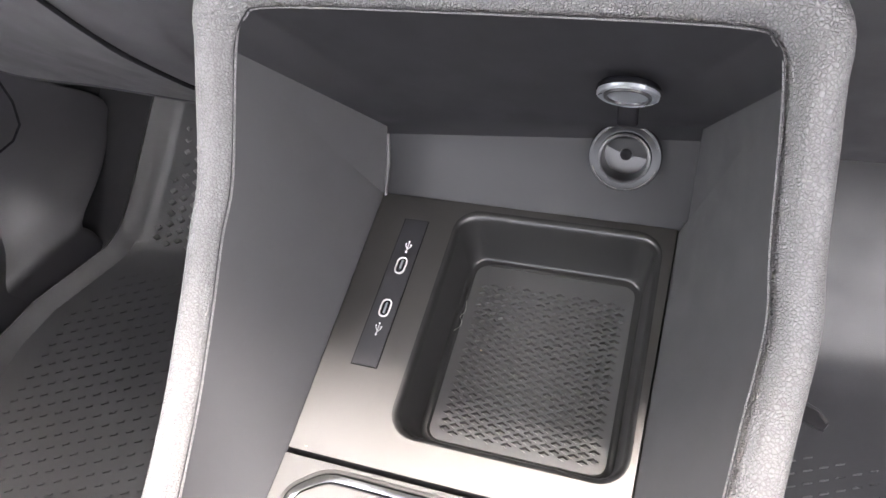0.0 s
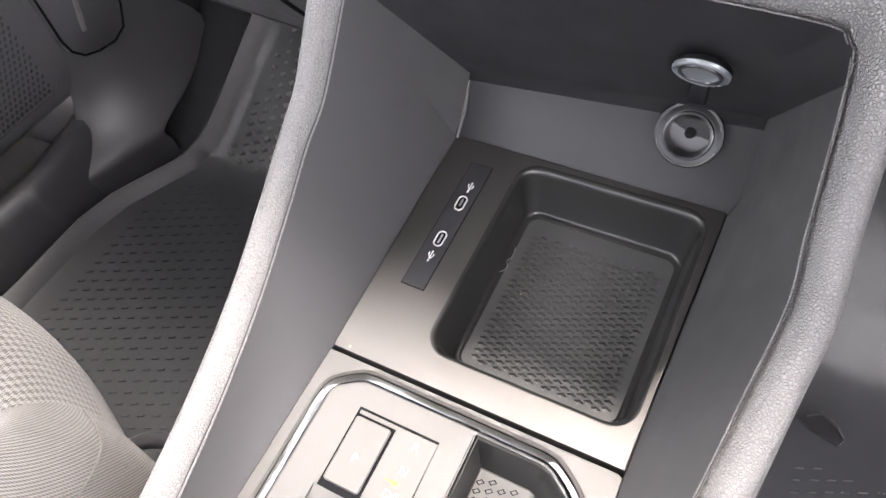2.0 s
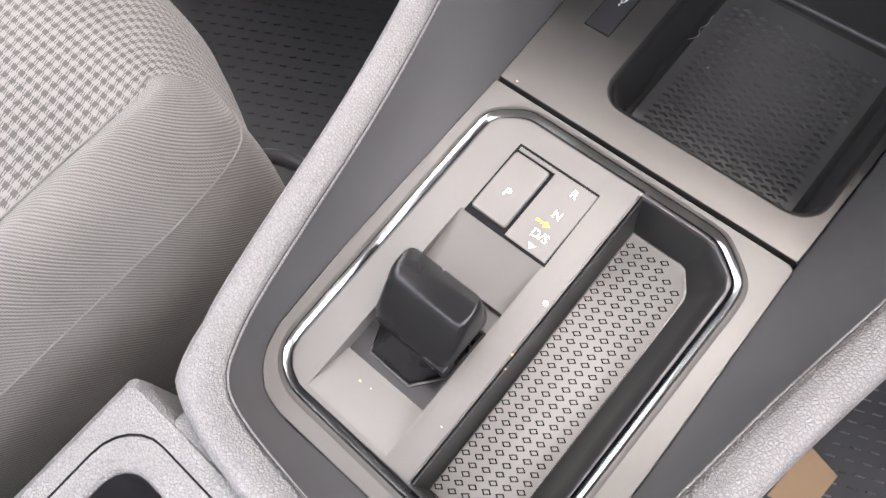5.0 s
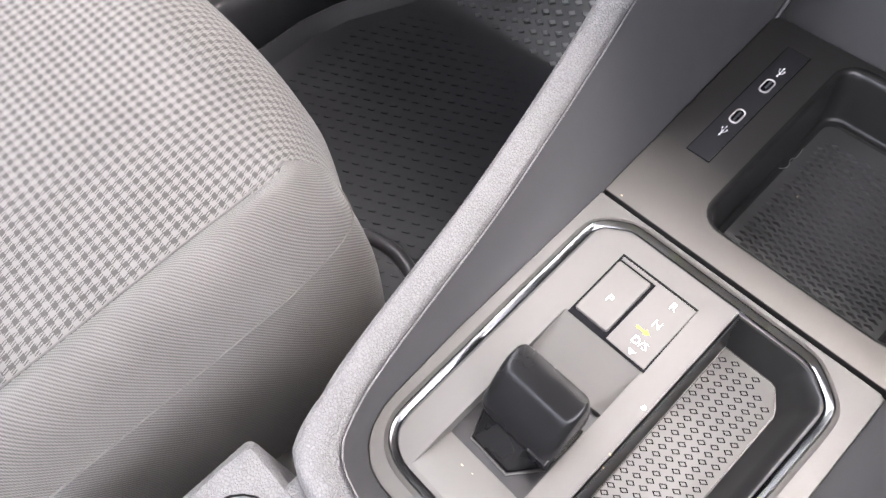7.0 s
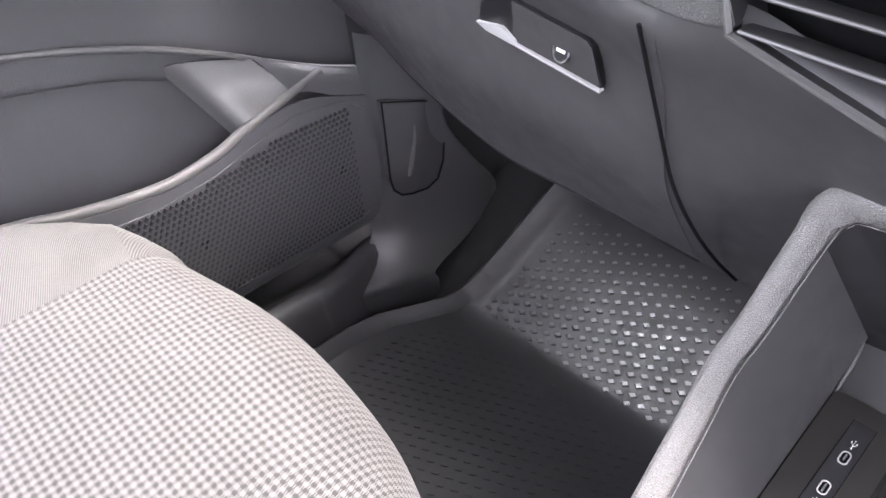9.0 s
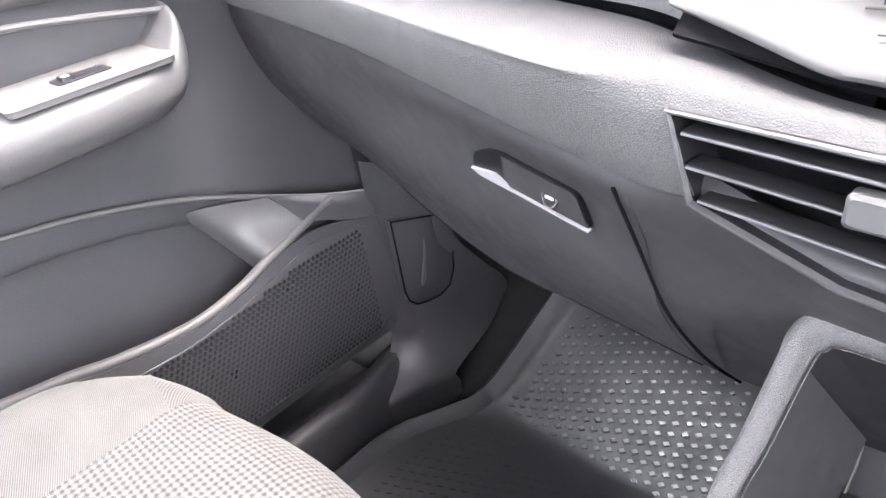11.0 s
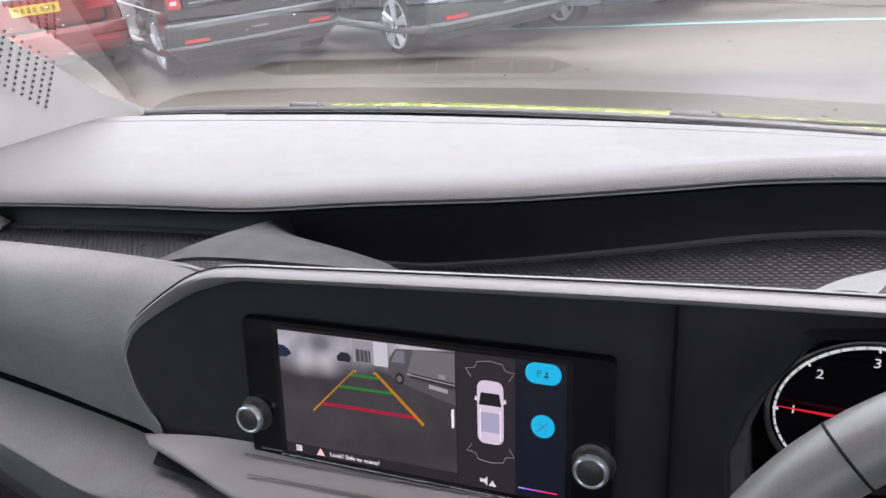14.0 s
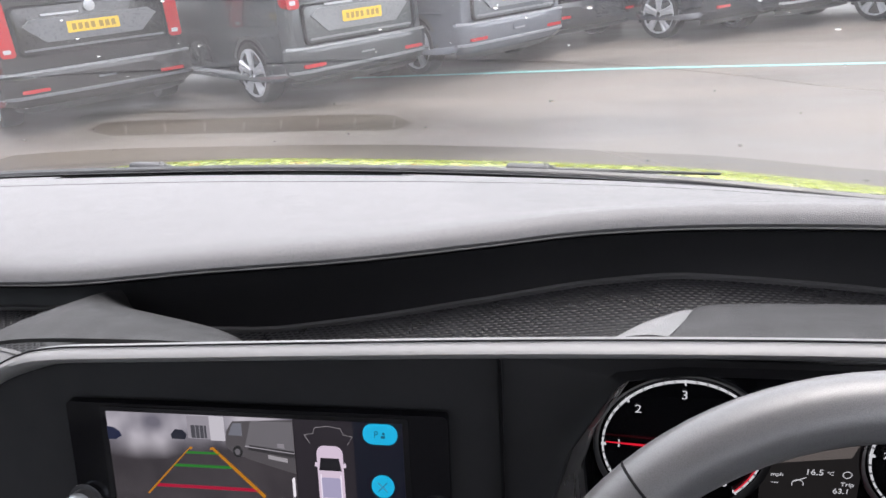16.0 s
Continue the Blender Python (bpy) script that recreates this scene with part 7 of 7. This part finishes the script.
# lower sides, tail and rear of the cabin
cargo_lining = surface("cargo_lining", (0.2, 0.2, 0.2), 0.7, size=0.002, depth=0.2)
# unseen boxes, added to keep lime paint out of the bezel's reflections
for s in (-1, 1):
    bm = bmesh.new()
    box(bm, (s * .802, -1.42, .23), (.02, 1.24, .90), .004)
    part("unseen_side_trim", bm, cargo_lining, body)
# unseen driver's door, added to keep low side light off the footwell
skin("unseen_driver_door", [[(.79, -.78, .70), (.79, 0, .70), (.79, .28, .69)], [(.765, -.78, .69), (.765, 0, .69), (.765, .28, .68)], [(.745, -.78, .58), (.745, 0, .57), (.75, .28, .55)], [(.76, -.78, .40), (.76, 0, .38), (.76, .28, .34)], [(.715, -.78, .24), (.715, 0, .22), (.73, .28, .22)], [(.72, -.78, .0), (.72, 0, .0), (.73, .28, .0)], [(.77, -.78, -.06), (.77, 0, -.06), (.77, .28, -.06)]], 20, 24, door_grain, body)
for s in (-1, 1):
    bm = bmesh.new()
    box(bm, (s * .83, -.9, .23), (.03, 2.4, .94))
    part("side_panel", bm, paint_lime, body)
    bm = bmesh.new()
    box(bm, (s * .80, .98, .02), (.03, 1.36, .60), .01)
    part("wing", bm, paint_lime, body)
bm = bmesh.new()
box(bm, (0, -1.95, .20), (1.66, .03, .95))
part("tail_panel", bm, cargo_lining, body)
bm = bmesh.new()
box(bm, (0, -1.4, -.30), (1.6, 1.2, .36))
part("underbody", bm, strip_black, body)
bm = bmesh.new()
box(bm, (0, 1.22, .02), (1.4, .9, .60))
part("engine_bay", bm, strip_black, body)


# ---------- outside ----------
def asphalt_mat():
    m, n, l, b = nodes("wet_asphalt")
    co = n.new("ShaderNodeTexCoord").outputs["Object"]
    big, fine = n.new("ShaderNodeTexNoise"), n.new("ShaderNodeTexNoise")
    mp = n.new("ShaderNodeMapping")
    mp.inputs["Scale"].default_value = (.35, 1.1, 1)
    l.new(co, mp.inputs[0])
    big.inputs["Scale"].default_value, big.inputs["Detail"].default_value = .9, 6
    fine.inputs["Scale"].default_value, fine.inputs["Detail"].default_value = 70, 3
    l.new(mp.outputs[0], big.inputs["Vector"])
    l.new(co, fine.inputs["Vector"])
    l.new(ramp(n, l, big.outputs[0], ((.35, (.048, .041, .034)), (.6, (.090, .076, .063)))), b.inputs["Base Color"])
    l.new(ramp(n, l, big.outputs[0], ((.34, .36), (.62, .62))), b.inputs["Roughness"])
    bu = n.new("ShaderNodeBump")
    bu.inputs["Strength"].default_value, bu.inputs["Distance"].default_value = .25, .003
    l.new(fine.outputs[0], bu.inputs["Height"])
    l.new(bu.outputs[0], b.inputs["Normal"])
    return m


bm = bmesh.new()
box(bm, (0, 0, -.55), (900, 900, .1))
tagged(link("ground", bm, asphalt_mat()), "wet grey asphalt of a car park", "ground", kind="structure")
bm = bmesh.new()
prism(bm, [(-2.6, 8.50), (.70, 8.20), (3.3, 7.77), (6.5, 7.2), (6.5, 7.29), (3.3, 7.86), (.70, 8.29), (-2.6, 8.58)], lambda u, w, h: (u, w, -.5 + h), 0, .004)
tagged(link("bay_line", bm, surface("teal_line_paint", (.15, .36, .36), .5, depth=.1)), "faded teal painted bay line", "road marking", kind="structure")

tyre_m = surface("tyre_rubber", (.012, .012, .013), .7, size=.004, depth=.2)
alloy_m = surface("alloy", (.50, .51, .53), .38, metal=0.45, depth=0)
lamp_red = surface("red_lamp", (.45, .01, .015), .15, depth=0, coat=.5)
plate_ink = surface("plate_ink", (.30, .20, .03), .5, depth=0)
plate_yellow = surface("yellow_plate", (.72, .48, .03), .5, depth=0)
dark_window = surface("dark_window", (.012, .013, .015), .06, depth=0)
bumper_grey = surface("bumper_plastic", (.05, .05, .052), .55, size=.002, depth=.2)


def wheel_at(parent, x, y, r, side, base):
    """A road wheel: tyre, rim and spokes, its axle across the car."""
    m = base @ Matrix.Translation((x, y, r)) @ Euler((0, radians(90) * side, 0)).to_matrix().to_4x4()
    w = part("wheel", turned([(r * .62, -.10), (r * .96, -.10), (r, -.07), (r, .07), (r * .96, .10), (r * .80, .105), (r * .77, .09)], m, 40), tyre_m, parent)
    part("rim", turned([(r * .76, .07), (r * .79, .107), (r * .75, .109), (r * .70, .08), (r * .68, .04), (r * .1, .035)], m, 40), alloy_m, w)
    for k_ in range(5):
        for d in (-.13, .13):
            a = 2 * math.pi * k_ / 5 + d
            b_ = bmesh.new()
            tube(b_, [m @ Vector((q * math.cos(a), q * math.sin(a), h)) for q, h in ((r * .12, .090), (r * .4, .100), (r * .75, .100))], [r * .10, r * .085, r * .095], 6)
            part("spoke", b_, alloy_m, w)
    return w


def parked_van(place, yaw, colour, label, tall=1.8, width=1.82, tailgate=None, long=4.4, low_car=False, tail_lamp="tall", plaque=None, rise=0.0):
    """A van or tall car seen from behind; local y points to its nose, the tail stands at 0."""
    base = Matrix.Translation((place[0], place[1], -.5)) @ Euler((0, 0, radians(yaw))).to_matrix().to_4x4()
    ob = thing("parked_car", label, "car", "parked cars")
    paint = surface("car_paint", colour, .22, depth=0, coat=.7)
    gate = surface("tailgate_paint", tailgate, .24, depth=0, coat=.7) if tailgate else paint
    lamp_low = .76 if tall > 1.9 else .98
    silver = surface("tail_panel_paint", plaque, .3, depth=0, coat=.4) if plaque else gate
    hw = width / 2
    f = lambda x, y, z: base @ Vector((x, y, z))
    sec = []
    for y, z0, z1, w0, w1 in ((0.03, .42, tall * .55, .93, .95), (.06, .30, tall * .97, .97, .80), (.35, .24, tall, 1, .82), (1.2, .22, tall, 1, .83), (2.3, .22, tall * .985, 1, .82), (3.1, .22, tall * .66, 1, .90), (3.6, .24, tall * .58, .98, .88), (4.15, .26, tall * .52, .93, .84), (long, .34, tall * .40, .82, .78)):
        zb = tall * .56
        zb = min(zb, z1 * .92)
        sec.append([f(-hw * w0 * .9, y, z0), f(-hw * w0, y, z0 + .12), f(-hw * w0, y, zb * .6), f(-hw * w0 * .985, y, zb), f(-hw * w1, y, z1 - .10), f(-hw * w1 * .86, y, z1), f(hw * w1 * .86, y, z1), f(hw * w1, y, z1 - .10), f(hw * w0 * .985, y, zb), f(hw * w0, y, zb * .6), f(hw * w0, y, z0 + .12), f(hw * w0 * .9, y, z0)])
    lines = [spline([r[-1]] + r + [r[0], r[1]], 53)[4:-8] for r in sec]
    lines = [list(q) for q in zip(*[spline(list(c), 41) for c in zip(*lines)])]
    b_ = bmesh.new()
    v_ = sheet(b_, lines, True)
    b_.faces.new(v_[0])
    b_.faces.new(v_[-1])
    part("body", b_, paint, ob)
    g = lambda u, w, h: f(u, -h, w)
    zt = tall * .55
    half = [(1.0, .55), (1.0, .20), (.985, .09), (.93, .025), (.80, -.005), (.45, -.025), (0, -.032)]
    plan = spline([(-x * hw, y, 0) for x, y in half] + [(x * hw, y, 0) for x, y in half[-2::-1]], 49)

    def band(name, rows, mat, lo, hi, up, label=""):
        c_ = bmesh.new()
        sheet(c_, [[f(p.x * (1 - d / hw), p.y + d, z) for p in plan[lo:hi]] for z, d in rows])
        return part(name, c_, mat, up, label)

    # rear wall with a rounded plan, tailgate slab in its shadow gap
    band("rear_wall", [(.56, .03), (.70, .012), (.95, .015), (zt, .03), (zt + .05, .05)], paint, 6, 43, ob)
    gu = lambda u, w, h: g(u, w + rise, h)
    b_ = bmesh.new()
    prism(b_, rrect(-hw * .805, .615, hw * .805, zt + .025, .07, 5), gu, -.04, .024)
    part("gate_gap", b_, groove_dark, ob)
    b_ = bmesh.new()
    slab_o, slab_i = rrect(-hw * .79, .63, hw * .79, zt + .01, .06, 5), rrect(-hw * .77, .65, hw * .77, zt - .01, .05, 5)
    bow = lambda u, w, h: gu(u, w, h - .03 * (u / hw) ** 2)
    v_ = sheet(b_, [[bow(u, w, .0) for u, w in slab_o], [bow(u, w, .036) for u, w in slab_o], [bow(u, w, .044) for u, w in slab_i]], True)
    b_.faces.new(v_[-1])
    tg = part("tailgate", b_, gate, ob)
    b_ = bmesh.new()
    prism(b_, [(-hw * .70, .90), (-hw * .50, .735), (hw * .50, .735), (hw * .70, .90), (hw * .62, .96), (-hw * .62, .96)], gu, .03, .050)
    part("tail_panel", b_, silver, tg)
    b_ = bmesh.new()
    prism(b_, rrect(-.26, .800, .26, .910, .01, 2), gu, .04, .058)
    part("number_plate", b_, plate_yellow, tg, "yellow number plate with plain bars")
    b_ = bmesh.new()
    for k_ in range(7):
        x = -.215 + k_ * .062 + (.02 if k_ > 3 else 0)
        prism(b_, quad(x, .825, x + .040, .885), gu, .05, .0605)
    part("plate_bars", b_, plate_ink, tg)
    b_ = bmesh.new()
    prism(b_, quad(-hw * .5, .985, -hw * .12, 1.005), gu, .035, .048)
    part("name_bar", b_, alloy_m, tg)
    part("round_badge", turned([(.055, 0), (.055, .01), (.042, .014)], base @ Matrix.Translation((0, -.042, 1.04 + rise)) @ Euler((radians(90), 0, 0)).to_matrix().to_4x4(), 24), alloy_m, tg)
    b_ = bmesh.new()
    prism(b_, rrect(-hw * .74, .665, hw * .74, .685, .008, 2), gu, .03, .050)
    part("gate_strip", b_, silver, tg)
    b_ = bmesh.new()
    sheet(b_, [[f(-hw * .76, .05, zt + .06), f(hw * .76, .05, zt + .06)], [f(-hw * .70, .13, tall * .90), f(hw * .70, .13, tall * .90)]])
    bmesh.ops.solidify(b_, geom=list(b_.faces), thickness=.02)
    part("rear_window", b_, dark_window, ob)
    bp = band("bumper", [(.25, .05), (.29, .0), (.36, -.030), (.54, -.045), (.585, -.040), (.605, -.02), (.61, .05)], paint, 6, 43, ob)
    band("valance", [(.18, .16), (.22, .06), (.262, .03)], bumper_grey, 7, 42, bp)
    band("bumper_strip", [(.350, -.026), (.354, -.038), (.378, -.040), (.384, -.032)], silver, 8, 41, bp)
    band("bumper_top", [(.582, -.034), (.592, -.044), (.606, -.036), (.613, .0)], silver, 8, 41, bp)
    b_ = bmesh.new()
    prism(b_, rrect(-.11, .455, .11, .525, .015, 3), g, .05, .080)
    part("tow_cover", b_, paint, bp)
    b_ = bmesh.new()
    prism(b_, rrect(-.09, .462, .09, .480, .008, 3), g, .05, .086)
    part("tow_latch", b_, silver, bp)
    for s in (-1, 1):
        b_ = bmesh.new()
        if tail_lamp == "tall":
            prism(b_, rrect(s * hw * .89 - .07, lamp_low, s * hw * .89 + .07, 1.30, .03, 3), g, -.14, .012)
        else:
            prism(b_, rrect(s * hw * .72 - .20, .78, s * hw * .72 + .20, .90, .03, 3), g, -.10, .050)
        lm = part("tail_lamp", b_, lamp_red, ob, "red tail lamp")
        b_ = bmesh.new()
        if tail_lamp == "tall":
            prism(b_, rrect(s * hw * .89 - .04, lamp_low + .04, s * hw * .89 + .03, lamp_low + .08, .01, 3), g, .0, .016)
            part("reversing_lamp", b_, alloy_m, lm)
        b_ = bmesh.new()
        prism(b_, rrect(s * hw * .74 - .13, .405, s * hw * .74 + .13, .44, .01, 2), g, .0, .062)
        part("reflector", b_, lamp_red, bp)
        # side windows, wheel arches and sill strip
        b_ = bmesh.new()
        sheet(b_, [[f(s * hw * .985, q, tall * .60) for q in (.5, 1.6, 2.6)], [f(s * hw * .86, q, tall * .90) for q in (.55, 1.6, 2.35)]])
        bmesh.ops.solidify(b_, geom=list(b_.faces), thickness=.015)
        part("side_window", b_, dark_window, ob)
        b_ = bmesh.new()
        tube(b_, [f(s * hw * 1.002, q, .72) for q in (.3, 1.5, 3.0, 3.9)], .012, 6)
        part("side_crease", b_, paint, ob)
        for y in (.80, 3.45):
            b_ = bmesh.new()
            arch = [f(s * (hw * .96), y + .40 * math.cos(radians(a)), .33 + .40 * math.sin(radians(a))) for a in range(-10, 191, 12)]
            arch2 = [f(s * (hw * 1.006), y + .40 * math.cos(radians(a)), .33 + .40 * math.sin(radians(a))) for a in range(-10, 191, 12)]
            mid = [f(s * (hw * 1.006), y + .355 * math.cos(radians(a)), .33 + .355 * math.sin(radians(a))) for a in range(-10, 191, 12)]
            sheet(b_, [arch, arch2, mid])
            part("wheel_arch", b_, bumper_grey, ob)
            b_ = bmesh.new()
            prism(b_, [(y + .37 * math.cos(radians(a)), .33 + .37 * math.sin(radians(a))) for a in range(-20, 201, 12)], lambda u, w, h: f(s * (hw * 1.003 - h), u, w), -.002, .02)
            part("arch_shadow", b_, groove_dark, ob)
            wheel_at(ob, s * (hw - .085), y, .33, s, base)
    return ob


parked_van((-4.72, 6.75), 52, (.012, .012, .013), "black parked van with silver tailgate panel", 1.95, 1.90, (.012, .012, .013), plaque=(.13, .135, .145), rise=.13)
# tailgate paler than the body: sky reflection put into its paint
parked_van((-2.06, 7.46), 54, (.035, .042, .045), "dark grey parked people carrier with sky reflection put into its tailgate colour", 1.80, 1.82, (.075, .084, .085), plaque=(.17, .18, .185))
parked_van((-.53, 8.80), 53, (.10, .11, .13), "grey parked people carrier in the row", 1.80, 1.82, (.11, .12, .135), plaque=(.18, .19, .205))
parked_van((.46, 10.40), 45, (.016, .017, .022), "black parked estate car in the row", 1.55, 1.80, low_car=True, tail_lamp="wide")
parked_van((2.54, 10.62), 45, (.014, .016, .022), "dark blue parked car in the row", 1.60, 1.84, low_car=True, tail_lamp="wide")
parked_van((3.62, 11.07), 40, (.03, .03, .034), "black parked car with silver bumper", 1.60, 1.84, (.30, .30, .31), low_car=True, tail_lamp="wide")
parked_van((5.50, 11.10), 40, (.018, .018, .020), "black parked car at the far end of the row", 1.60, 1.84, low_car=True, tail_lamp="wide")
parked_van((-7.40, 6.25), 52, (.24, .012, .018), "red parked van at the end of the row", 1.90, 1.86, low_car=True, tail_lamp="wide")
parked_van((-2.05, -3.7), 2, (.015, .016, .017), "black parked car alongside, wet with rain", 1.60, 1.80, low_car=True, tail_lamp="wide")
